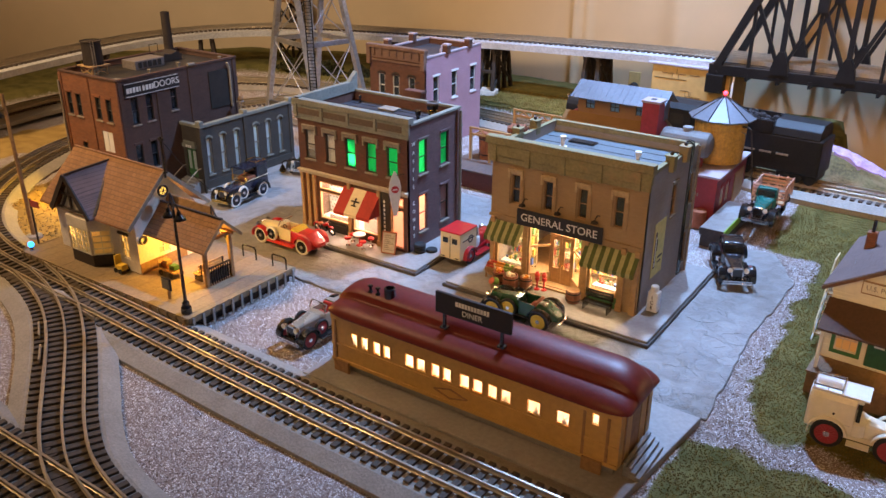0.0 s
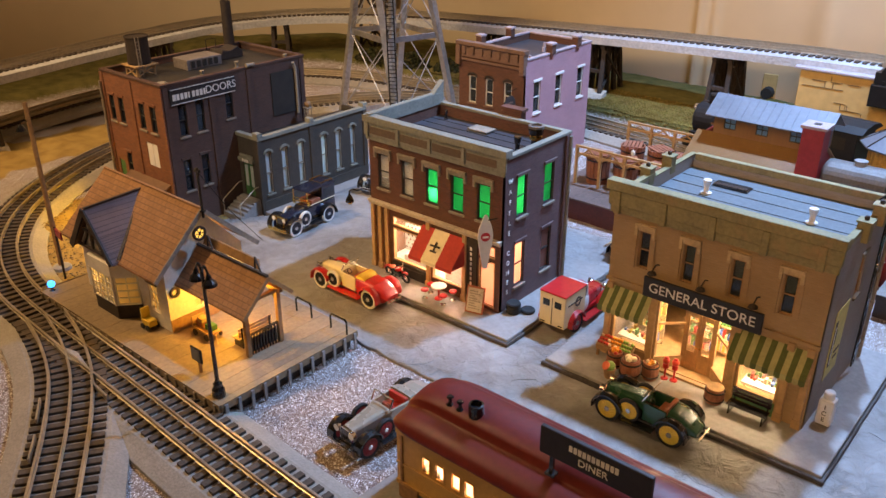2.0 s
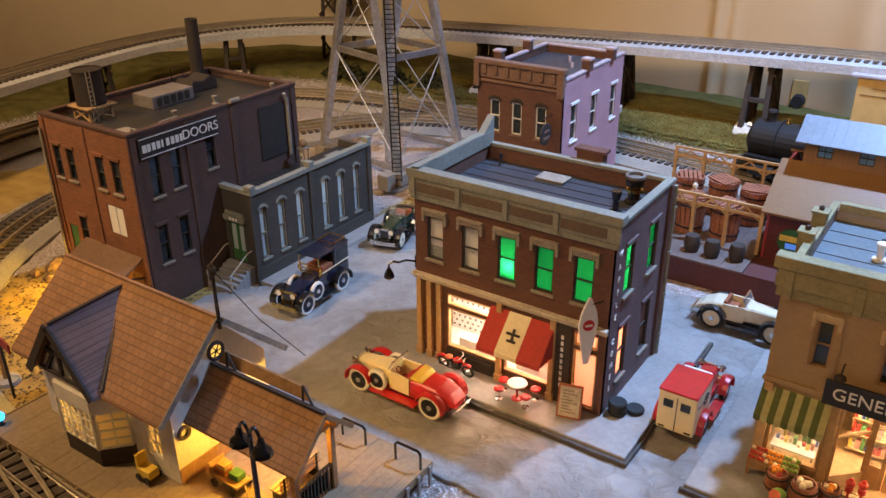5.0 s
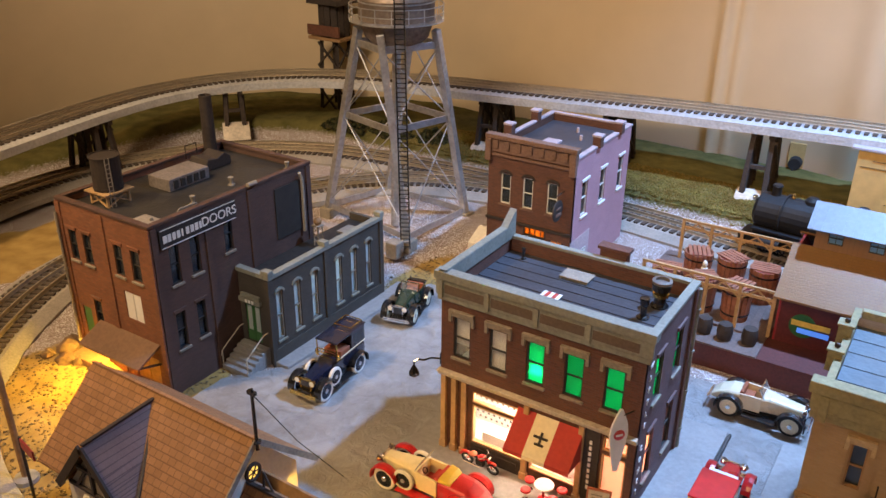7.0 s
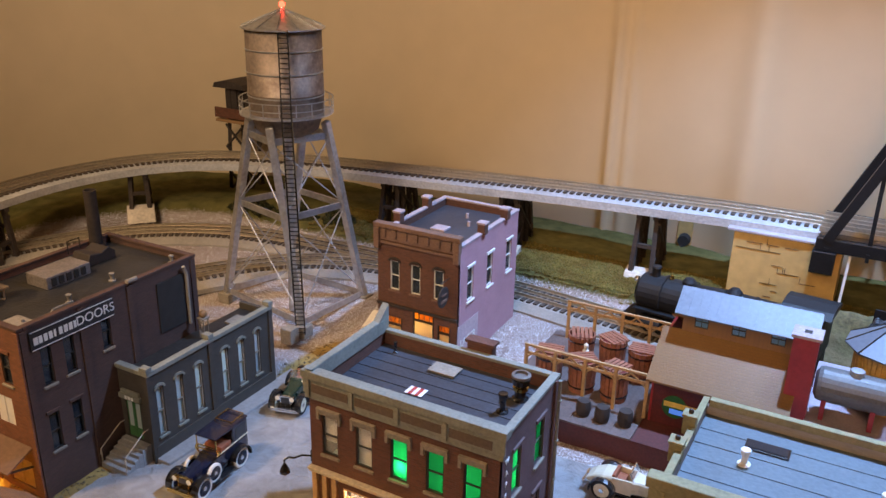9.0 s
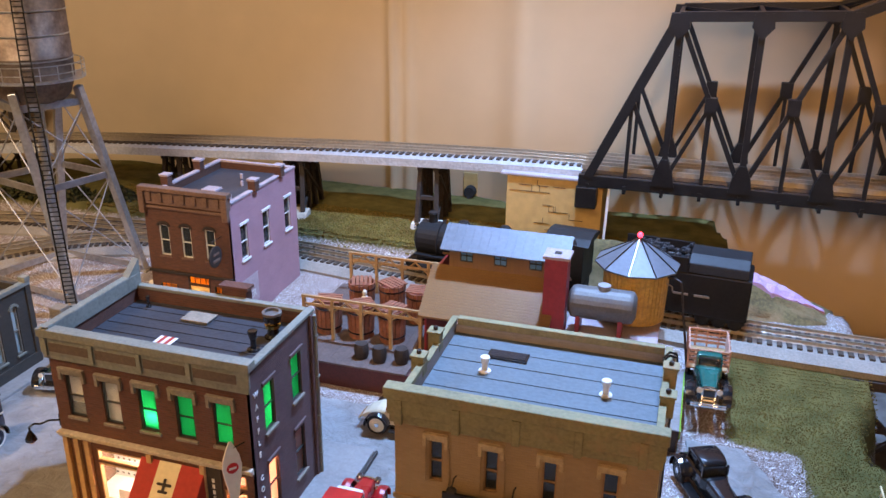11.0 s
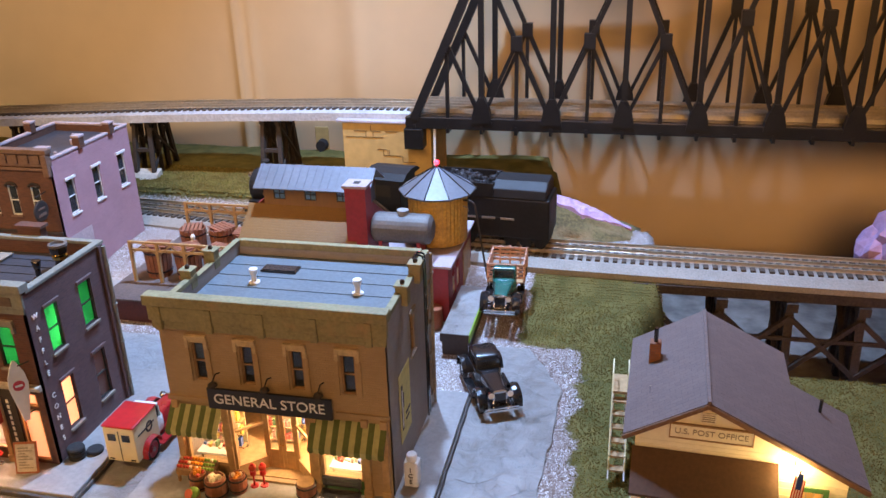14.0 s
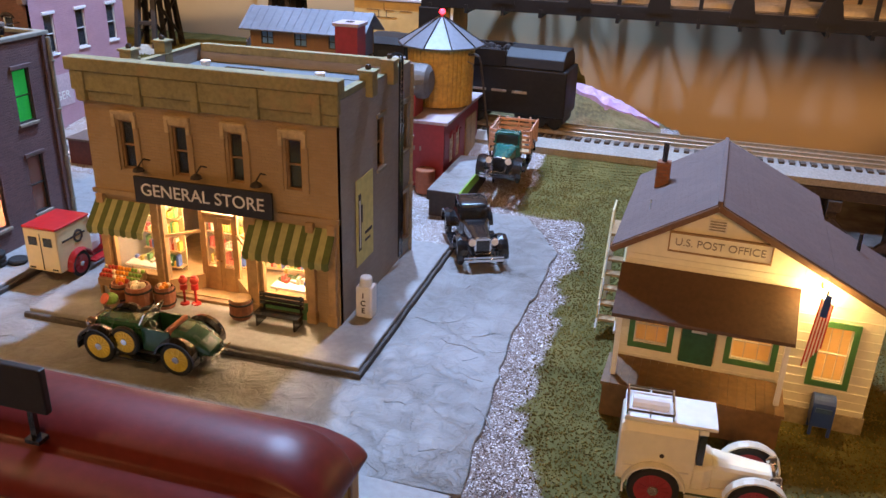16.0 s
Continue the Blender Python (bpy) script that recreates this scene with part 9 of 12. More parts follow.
part("canton", M().add([(0.1165, 0.7300, 0.0700), (0.1215, 0.7294, 0.0700), (0.1225, 0.7294, 0.0830), (0.1178, 0.7300, 0.0830), (0.1165, 0.7304, 0.0700), (0.1215, 0.7298, 0.0700), (0.1225, 0.7298, 0.0830), (0.1178, 0.7304, 0.0830)],
                       [(0, 1, 2, 3), (4, 5, 6, 7), (0, 1, 5, 4), (1, 2, 6, 5), (2, 3, 7, 6), (3, 0, 4, 7)]), BLUE_BOX, fl, "dark blue canton")
mb = thing("mail_box", (0.138, 0.7455, 0.0), "dark blue street mailbox with rounded top", "mailbox")
mx, my = 0.1290, 0.7385
prof = [(my - 0.0055, 0.0035)] + [(my - 0.0055 * math.cos(math.pi * k / 8), 0.0155 + 0.0045 * math.sin(math.pi * k / 8)) for k in range(9)] + [(my + 0.0055, 0.0035)]
part("body", M().prism(prof, "x", mx - 0.0055, mx + 0.0055), BLUE_BOX, mb, bevel=0.0004)
for dx in (-0.0045, 0.0045):
    for dy in (-0.0045, 0.0045):
        part("leg", M().box(mx + dx - 0.0008, mx + dx + 0.0008, my + dy - 0.0008, my + dy + 0.0008, -0.002, 0.0035), BLUE_BOX, mb)
part("flap", M().box(mx - 0.0040, mx + 0.0040, my - 0.0062, my - 0.0056, 0.0125, 0.0150), mat("flap_blue", (0.05, 0.10, 0.22), 0.4), mb)
for ob in (post_house, pl, mb):
    ob.matrix_basis = SHIFT @ ob.matrix_basis
fl.matrix_basis = SHIFT @ pose(0.1165, 0.740, 0.0375) @ Matrix.Diagonal((0.62, 0.9, 0.92, 1)) @ pose(0.1165, 0.740, 0.0375).inverted() @ fl.matrix_basis
sr = thing("side_stairs", (0.002, 0.86, 0.0), "white wooden side stairs with slatted rail", "stairs")
for k in range(6):
    part("tread", M().box(0.0060, 0.0165, 0.812 + k * 0.0080, 0.8188 + k * 0.0080, 0.0085 + k * 0.0070, 0.0100 + k * 0.0070), WOOD_OAK, sr)
for x in (0.0052, 0.0170):
    part("stringer", M().bar((x, 0.808, 0.004), (x, 0.858, 0.050), 0.0010, 0.0050), WHITE_PAINT, sr)
    part("hand_rail", M().bar((x, 0.810, 0.020), (x, 0.858, 0.066), 0.0010, 0.0018), CREAM_PAINT, sr)
    part("hand_rail", M().bar((x, 0.858, 0.066), (x, 0.880, 0.066), 0.0010, 0.0018), CREAM_PAINT, sr)
    for k in range(7):
        y = 0.812 + k * 0.0105
        zz = min(0.004 + (y - 0.808) * 0.92, 0.050)
        part("baluster", M().box(x - 0.0005, x + 0.0005, y - 0.0005, y + 0.0005, zz, zz + 0.0165), CREAM_PAINT, sr)
part("landing", M().box(0.0046, 0.0176, 0.856, 0.882, 0.0495, 0.0515), WOOD_OAK, sr)
for x in (0.0058, 0.0164):
    for y in (0.858, 0.880):
        part("post", M().box(x - 0.0010, x + 0.0010, y - 0.0010, y + 0.0010, -0.003, 0.0495), WHITE_PAINT, sr)

# ---- barrel works: deck, gantries, tubs, sheds and the wooden tank ----
def barrel_works():
    dk = thing("loading_deck", (-0.46, 1.08, 0.0), "dark red-brown timber loading deck", "loading deck")
    part("frame", M().box(-0.534, -0.262, 0.992, 1.172, -0.003, 0.0220), mat("deck_maroon", (0.085, 0.020, 0.016), 0.65, vary=0.35), dk, "dark maroon deck skirt")
    plank_rows(dk, -0.536, -0.390, 0.990, 1.174, 0.0222, 0.0240, 0.0070, mat("deck_gray_brown", (0.125, 0.09, 0.078), 0.7, vary=0.35), "y", "deck_plank")
    for y, rear in ((1.035, False), (1.160, True)):
        g = thing("barrel_gantry", (-0.45, y, 0.024), "pale timber gantry frame over the tubs", "gantry", "gantries over the tubs")
        for k in range(5):
            x = -0.518 + k * 0.032
            part("post", M().box(x - 0.0016, x + 0.0016, y - 0.0016, y + 0.0016, 0.0241, 0.0700), WOOD_OAK, g)
            if k < 4:
                part("brace", M().bar((x, y, 0.0560), (x + 0.016, y, 0.0690), 0.0014), WOOD_OAK, g)
                part("brace", M().bar((x + 0.032, y, 0.0560), (x + 0.016, y, 0.0690), 0.0014), WOOD_OAK, g)
        for z in (0.0610, 0.0700):
            part("beam", M().box(-0.520, -0.388, y - 0.0013, y + 0.0013, z, z + 0.0024), WOOD_OAK, g)
    tub = None
    spots = [(-0.500, 1.056), (-0.463, 1.056), (-0.428, 1.056), (-0.484, 1.110), (-0.450, 1.116), (-0.415, 1.108)]
    for i, (x, y) in enumerate(spots):
        if tub is None:
            tub = thing("wooden_tub", (0, 0, 0), "tall reddish wooden stave tub with hoops", "tub", "stave tubs")
            for k in range(18):
                a = 2 * math.pi * k / 18
                part("stave", M().bar((0.0122 * math.cos(a), 0.0122 * math.sin(a), 0.0), (0.0142 * math.cos(a), 0.0142 * math.sin(a), 0.036), 0.0040, 0.0018, up=(math.cos(a), math.sin(a), 0)), BARREL_M, tub)
            for z, r in ((0.006, 0.0136), (0.029, 0.0148)):
                part("hoop", M().lathe((0, 0, z), [(r, 0), (r + 0.0006, 0), (r + 0.0006, 0.0016), (r, 0.0016)], 24), BLACK_PAINT, tub)
            part("bottom", M().cyl((0, 0, 0.001), (0, 0, 0.002), 0.012, n=16), BARREL_M, tub)
            part("contents", M().cyl((0, 0, 0.028), (0, 0, 0.030), 0.0132, n=18), SHED_RED, tub)
            for k in range(5):
                part("lid_slat", M().box(-0.0135, 0.0135, -0.011 + k * 0.0046, -0.0075 + k * 0.0046, 0.0362, 0.0374), BARREL_M, tub)
            tub.matrix_basis = pose(x, y, 0.0242, 0, 0, 10)
        else:
            copy_thing(tub, pose(x, y, 0.0242, 0, 0, 37 * i))
    for x, y in ((-0.444, 1.010), (-0.424, 1.008), (-0.402, 1.012)):
        solid("small_barrel", M().lathe((x, y, 0.0242), [(0.0062, 0), (0.0072, 0.004), (0.0076, 0.008), (0.0072, 0.012), (0.0062, 0.016), (0.0056, 0.0158)], 14), DARK_WOOD, "small dark oak barrel on the loading deck", "barrel", group="small barrels")
    solid("worker_figurine", M().lathe((-0.470, 1.084, 0.0242), [(0.0030, 0), (0.0034, 0.012), (0.0042, 0.026), (0.0034, 0.031), (0.0014, 0.032), (0.0026, 0.034), (0.0026, 0.037), (0.0010, 0.039)], 10), STUCCO, "plain pale figurine standing between the tubs", "figurine")
    # shed with clerestory
    s = thing("process_shed", (-0.32, 1.08, 0.022), "red shed with bronze roof and tin clerestory", "shed")
    x0, x1 = -0.388, -0.262
    # Front wall's red darkened to maroon, its shade painted into the colour
    part("wall_front", wall(front(1.036), x0 + 0.004, x1 - 0.004, 0.0222, 0.0745, 0.003), mat("shed_red_shade", (0.10, 0.016, 0.015), 0.6, vary=0.3), s, "red board wall darkened to maroon for shade")
    part("wall_left", M().prism([(1.036, 0.0222), (1.166, 0.0222), (1.166, 0.0700), (1.110, 0.1050), (1.070, 0.1050), (1.036, 0.0745)], "x", x0 + 0.002, x0 + 0.0045), SHED_RED, s)
    part("wall_right", M().prism([(1.036, 0.0222), (1.166, 0.0222), (1.166, 0.0700), (1.110, 0.1050), (1.070, 0.1050), (1.036, 0.0745)], "x", x1 - 0.0045, x1 - 0.002), SHED_RED, s)
    part("low_roof", M().add([(x0 - 0.002, 1.026, 0.0720), (x1 + 0.002, 1.026, 0.0720), (x1 + 0.002, 1.0745, 0.1090), (x0 - 0.002, 1.0745, 0.1090), (x0 - 0.002, 1.026, 0.0700), (x1 + 0.002, 1.026, 0.0700), (x1 + 0.002, 1.0745, 0.1070), (x0 - 0.002, 1.0745, 0.1070)],
                             [(0, 1, 2, 3), (4, 5, 6, 7), (0, 1, 5, 4), (1, 2, 6, 5), (2, 3, 7, 6), (3, 0, 4, 7)]), GOLD_ROOF, s, "glossy bronze shingle roof")
    part("rear_roof", M().add([(x0 - 0.002, 1.172, 0.0680), (x1 + 0.002, 1.172, 0.0680), (x1 + 0.002, 1.1085, 0.1080), (x0 - 0.002, 1.1085, 0.1080), (x0 - 0.002, 1.172, 0.0660), (x1 + 0.002, 1.172, 0.0660), (x1 + 0.002, 1.1085, 0.1060), (x0 - 0.002, 1.1085, 0.1060)],
                              [(0, 1, 2, 3), (4, 5, 6, 7), (0, 1, 5, 4), (1, 2, 6, 5), (2, 3, 7, 6), (3, 0, 4, 7)]), GOLD_ROOF, s)
    F = front(1.0735)
    wins = [(-0.3605, -0.3475), (-0.3255, -0.3125), (-0.2900, -0.2770)]
    part("clerestory_front", wall(F, -0.372, -0.258, 0.1085, 0.1330, 0.002, [(a, c, 0.1150, 0.1280) for a, c in wins]), GOLD_ROOF, s, "brown clerestory wall")
    part("clerestory_back", M().box(-0.372, -0.258, 1.107, 1.109, 0.1085, 0.1330), GOLD_ROOF, s)
    for x in (-0.372, -0.2605):
        part("clerestory_end", M().prism([(1.0756, 0.1085), (1.1068, 0.1085), (1.1068, 0.1330), (1.091, 0.1445), (1.0756, 0.1330)], "x", x, x + 0.0025), TIN_ROOF, s)
    for a, c in wins:
        window(s, F, a, c, 0.1150, 0.1280, SASH_DARK, PANE_BLUE, None, None, bars=(2, 2), wide=0.0007, deep=0.0004)
    for ye, sgn in ((1.0635, -1), (1.1185, 1)):
        part("tin_roof", M().add([(-0.379, 1.091, 0.1485), (-0.250, 1.091, 0.1485), (-0.250, ye, 0.1300), (-0.379, ye, 0.1300), (-0.379, 1.091, 0.1473), (-0.250, 1.091, 0.1473), (-0.250, ye, 0.1288), (-0.379, ye, 0.1288)],
                                 [(0, 1, 2, 3), (4, 5, 6, 7), (0, 1, 5, 4), (1, 2, 6, 5), (2, 3, 7, 6), (3, 0, 4, 7)]), TIN_ROOF, s, "pale tin roof")
        for k in range(15):
            x = -0.376 + k * 0.0088
            part("tin_seam", M().bar((x, 1.091, 0.1489), (x, ye, 0.1304), 0.0006), TIN_ROOF, s)
    sg = thing("company_sign", (-0.35, 1.03, 0.04), "colored oval company sign fixed to the shed wall", "sign")
    part("oval", M().lathe((-0.362, 1.0358, 0.0445), [(0.0001, 0), (0.0120, 0), (0.0120, 0.0012), (0.0001, 0.0012)], 22, (0, -1, 0)), mat("sign_green", (0.02, 0.11, 0.03), 0.4), sg, "green oval")
    part("name_bar", M(front(1.0345)).box(-0.372, -0.338, 0.0003, 0.0008, 0.0445, 0.0500), GOODS[1], sg, "yellow plain bar")
    part("name_bar", M(front(1.0345)).box(-0.366, -0.338, 0.0003, 0.0008, 0.0375, 0.0425), glow_mat("sign_blue_lit", (0.08, 0.25, 0.9), 0.7), sg, "lit blue plain bar")
    ck = thing("brick_chimney", (-0.257, 1.052, 0.0), "square red brick chimney with pale cap", "chimney")
    part("shaft", M().prism([(-0.2695, 1.0420), (-0.2480, 1.0420), (-0.2480, 1.0620), (-0.2695, 1.0620)], "z", 0.000, 0.1420), SHED_RED, ck)
    part("cap", M().box(-0.2715, -0.2460, 1.0400, 1.0640, 0.1420, 0.1450), PUB_COPING, ck, bevel=0.0004)
    part("flue", M().box(-0.2620, -0.2555, 1.0490, 1.0555, 0.1450, 0.1456), DARK_INSIDE, ck)
    # red engine house with horizontal tank and wooden water tank on its roof
    h = thing("engine_house", (-0.2, 1.09, 0.0), "low red engine house with arched windows and tan doors", "shed")
    hx0, hx1, hy0, hy1 = -0.2460, -0.1640, 1.040, 1.165
    Rr, Ff = right(hx1), front(hy0)
    part("wall_right", wall(Rr, hy0 + 0.0002, hy1, -0.002, 0.0620, 0.003, [(1.060, 1.074, 0.020, 0.046), (1.082, 1.096, 0.020, 0.046)]), SHED_RED, h, "red board wall")
    part("wall_front", wall(Ff, hx0, hx1, -0.002, 0.0620, 0.003), SHED_RED, h, "red board wall")
    part("wall_left", wall(left(hx0), hy0 + 0.0032, hy1, -0.002, 0.0620, 0.003), SHED_RED, h)
    part("wall_back", wall(back(hy1), hx0, hx1 - 0.0032, -0.002, 0.0620, 0.003), SHED_RED, h)
    part("roof", M().box(hx0 - 0.003, hx1 + 0.004, hy0 - 0.004, hy1 + 0.003, 0.0621, 0.0650), mat("roof_pinkish", (0.42, 0.34, 0.36), 0.6, vary=0.2), h, "pale mauve flat roof", bevel=0.0004)
    for a, c in ((1.060, 1.074), (1.082, 1.096)):
        window(h, Rr, a, c, 0.020, 0.046, SASH_WHITE, PANE_DARK, None, SHED_RED, bars=(2, 3), hood_kind="arch", wide=0.0008)
    for k in range(2):
        part("door", M(Rr).box(1.114 + k * 0.020, 1.133 + k * 0.020, 0.0003, 0.0014, 0.004, 0.050), WOOD_OAK, h, "tan plank door", bevel=0.0003)
    part("downspout", M().cyl((-0.236, hy0 - 0.0015, 0.0), (-0.236, hy0 - 0.0015, 0.062), 0.0008, n=6), STONE_TRIM, h)
    for k in range(4):
        part("tool", M(Ff).box(-0.205 + k * 0.006, -0.2035 + k * 0.006, 0.0003, 0.0012, 0.036, 0.040), STONE_TRIM, h)
    hb = solid("oil_drum", M().lathe((-0.178, 1.030, 0.0), [(0.0085, 0), (0.0090, 0.001), (0.0090, 0.009), (0.0094, 0.0095), (0.0090, 0.010), (0.0090, 0.021), (0.0084, 0.022)], 18), LEATHER, "rusty brown oil drum beside the engine house", "drum")
    t = thing("horizontal_tank", (-0.215, 1.055, 0.066), "gray horizontal pressure tank on saddles", "tank")
    part("shell", M().lathe((-0.2465, 1.058, 0.0960), [(0.0100, 0), (0.0150, 0.003), (0.0160, 0.006), (0.0160, 0.058), (0.0150, 0.061), (0.0100, 0.064)], 24, (1, 0, 0)), mat("tank_gray", (0.13, 0.125, 0.12), 0.5, 0.2, vary=0.25), t, "gray rounded shell", smooth=False)
    part("dome", M().lathe((-0.214, 1.058, 0.1105), [(0.0056, 0), (0.0056, 0.004), (0.0062, 0.0042), (0.0062, 0.0055), (0.002, 0.0065)], 14), mat("tank_dome", (0.36, 0.38, 0.4), 0.4, 0.3), t, "round filler dome")
    for x in (-0.236, -0.196):
        part("saddle", M().box(x - 0.002, x + 0.002, 1.046, 1.070, 0.0651, 0.0850), SHED_RED, t)
    w = thing("wooden_water_tank", (-0.189, 1.108, 0.066), "round orange stave water tank with faceted tin roof", "water tank")
    cx, cy = -0.1885, 1.108
    part("core", M().cyl((cx, cy, 0.0680), (cx, cy, 0.1240), 0.0300, 0.0310, n=32), TANK_WOOD, w)
    for k in range(44):
        a = 2 * math.pi * k / 44
        part("stave", M().bar((cx + 0.0302 * math.cos(a), cy + 0.0302 * math.sin(a), 0.0670), (cx + 0.0316 * math.cos(a), cy + 0.0316 * math.sin(a), 0.1250), 0.0036, 0.0014, up=(math.cos(a), math.sin(a), 0)), TANK_WOOD, w)
    for k in range(4):
        a = 0.4 + k * math.pi / 2
        part("leg", M().box(cx + 0.022 * math.cos(a) - 0.002, cx + 0.022 * math.cos(a) + 0.002, cy + 0.022 * math.sin(a) - 0.002, cy + 0.022 * math.sin(a) + 0.002, 0.0651, 0.0680), WOOD, w)
    n = 10
    ringp = [(cx + 0.0415 * math.cos(2 * math.pi * k / n + 0.2), cy + 0.0415 * math.sin(2 * math.pi * k / n + 0.2), 0.1235) for k in range(n)]
    part("roof", M().add(ringp + [(cx, cy, 0.1490)] + [(x, y, z - 0.0014) for x, y, z in ringp] + [(cx, cy, 0.1474)], [(k, (k + 1) % n, n) for k in range(n)] + [(n + 1 + (k + 1) % n, n + 1 + k, 2 * n + 1) for k in range(n)] + [(k, (k + 1) % n, n + 1 + (k + 1) % n, n + 1 + k) for k in range(n)]), TIN_ROOF, w, "pale faceted tin roof")
    for p in ringp:
        part("roof_rib", M().bar(p, (cx, cy, 0.1493), 0.0012), BLACK_PAINT, w)
    part("beacon", M().ball((cx, cy, 0.1520), 0.0028, 12, 6), glow_mat("beacon_red_low", (1.0, 0.03, 0.06), 10), w, "glowing red beacon")
    part("ladder_hoop", M().tube([(cx + 0.030, cy - 0.014, 0.110), (cx + 0.036, cy - 0.015, 0.108), (cx + 0.036, cy - 0.015, 0.104)], 0.0006), STONE_TRIM, w)
    sp = thing("filler_standpipe", (-0.147, 1.092, 0.010), "thin dark standpipe curving over from the tank", "standpipe")
    part("pipe", M().tube([(-0.1250, 1.082, -0.002), (-0.1440, 1.086, 0.112), (-0.1455, 1.086, 0.1165), (-0.1500, 1.089, 0.1180), (-0.1575, 1.094, 0.1165)], 0.0011, 8), DARK_WOOD, sp)
    d = thing("side_dock", (-0.145, 1.0, 0.0), "pale loading dock with bright green edge", "loading dock")
    part("top", M().box(-0.1600, -0.1320, 0.978, 1.086, 0.0190, 0.0215), STREET, d, bevel=0.0004)
    part("skirt", M().box(-0.1585, -0.1335, 0.9795, 1.0845, -0.003, 0.0189), DARK_WOOD, d)
    part("edge", M().box(-0.1319, -0.1308, 0.978, 1.086, 0.0130, 0.0215), mat("paint_lime", (0.22, 0.45, 0.03), 0.5), d, "bright green edge strip")
    part("edge", M().box(-0.1600, -0.1320, 0.9766, 0.9779, 0.0130, 0.0215), DARK_WOOD, d)


barrel_works()

# ---- vehicles (x ahead, y to the left, z up; built at the origin, then placed) ----
def hoop_ring(x, w, z0, z1, r=0.35, n=14):
    """A rounded-box cross section at x."""
    h, out = z1 - z0, []
    for k in range(n):
        a = 2 * math.pi * k / n
        c, s = math.cos(a), math.sin(a)
        e = 0.45
        out.append((x, w * math.copysign(abs(c) ** e, c), (z0 + z1) / 2 + h / 2 * math.copysign(abs(s) ** e, s)))
    return out


def wheel(ob, x, y, r, tyre, rim, spokes=True, name="wheel", axis=(0, 1, 0), z=None):
    z = r if z is None else z
    s = Vector(axis)
    c = Vector((x, y, z))
    hub = part(name, M().lathe(c - s * 0.0012, [(0.0002, 0), (r * 0.76, 0), (r * 0.76, 0.0024), (0.0002, 0.0024)], 18, axis), rim, ob)
    part("tyre", M().lathe(c - s * 0.0016, [(r * 0.74, 0), (r * 0.92, 0), (r, 0.0009), (r, 0.0023), (r * 0.92, 0.0032), (r * 0.74, 0.0032)], 24, axis), tyre, hub)
    part("hub_cap", M().lathe(c - s * 0.0020, [(0.0002, 0), (r * 0.20, 0), (r * 0.24, 0.0006), (r * 0.24, 0.0034), (r * 0.20, 0.0040), (0.0002, 0.0040)], 12, axis), CHROME, hub)
    if spokes:
        u, v = s.orthogonal().normalized(), s.cross(s.orthogonal().normalized())
        for k in range(8):
            a = math.pi * k / 8
            d = (u * math.cos(a) + v * math.sin(a)) * r * 0.62
            part("spoke", M().bar(c - d, c + d, 0.0008, 0.0034, up=tuple(s)), rim, hub)
    return hub


def fender(ob, x, y, r, material, a0=-20, a1=175, wide=0.0070):
    m = M()
    n = 10
    rings = []
    for k in range(n + 1):
        a = radians(a0 + (a1 - a0) * k / n)
        for_r = r * (1.22 + 0.05 * math.sin(math.pi * k / n))
        p = Vector((x + for_r * math.cos(a), y, r + for_r * math.sin(a)))
        q = Vector((x + (for_r - 0.0009) * math.cos(a), y, r + (for_r - 0.0009) * math.sin(a)))
        rings.append([p + Vector((0, -wide / 2, -0.0010 * math.sin(a))), p + Vector((0, 0, 0)), p + Vector((0, wide / 2, -0.0010 * math.sin(a))), q + Vector((0, wide / 2, -0.001 * math.sin(a))), q, q + Vector((0, -wide / 2, -0.001 * math.sin(a)))])
    m.loft(rings)
    return part("fender", m, material, ob)


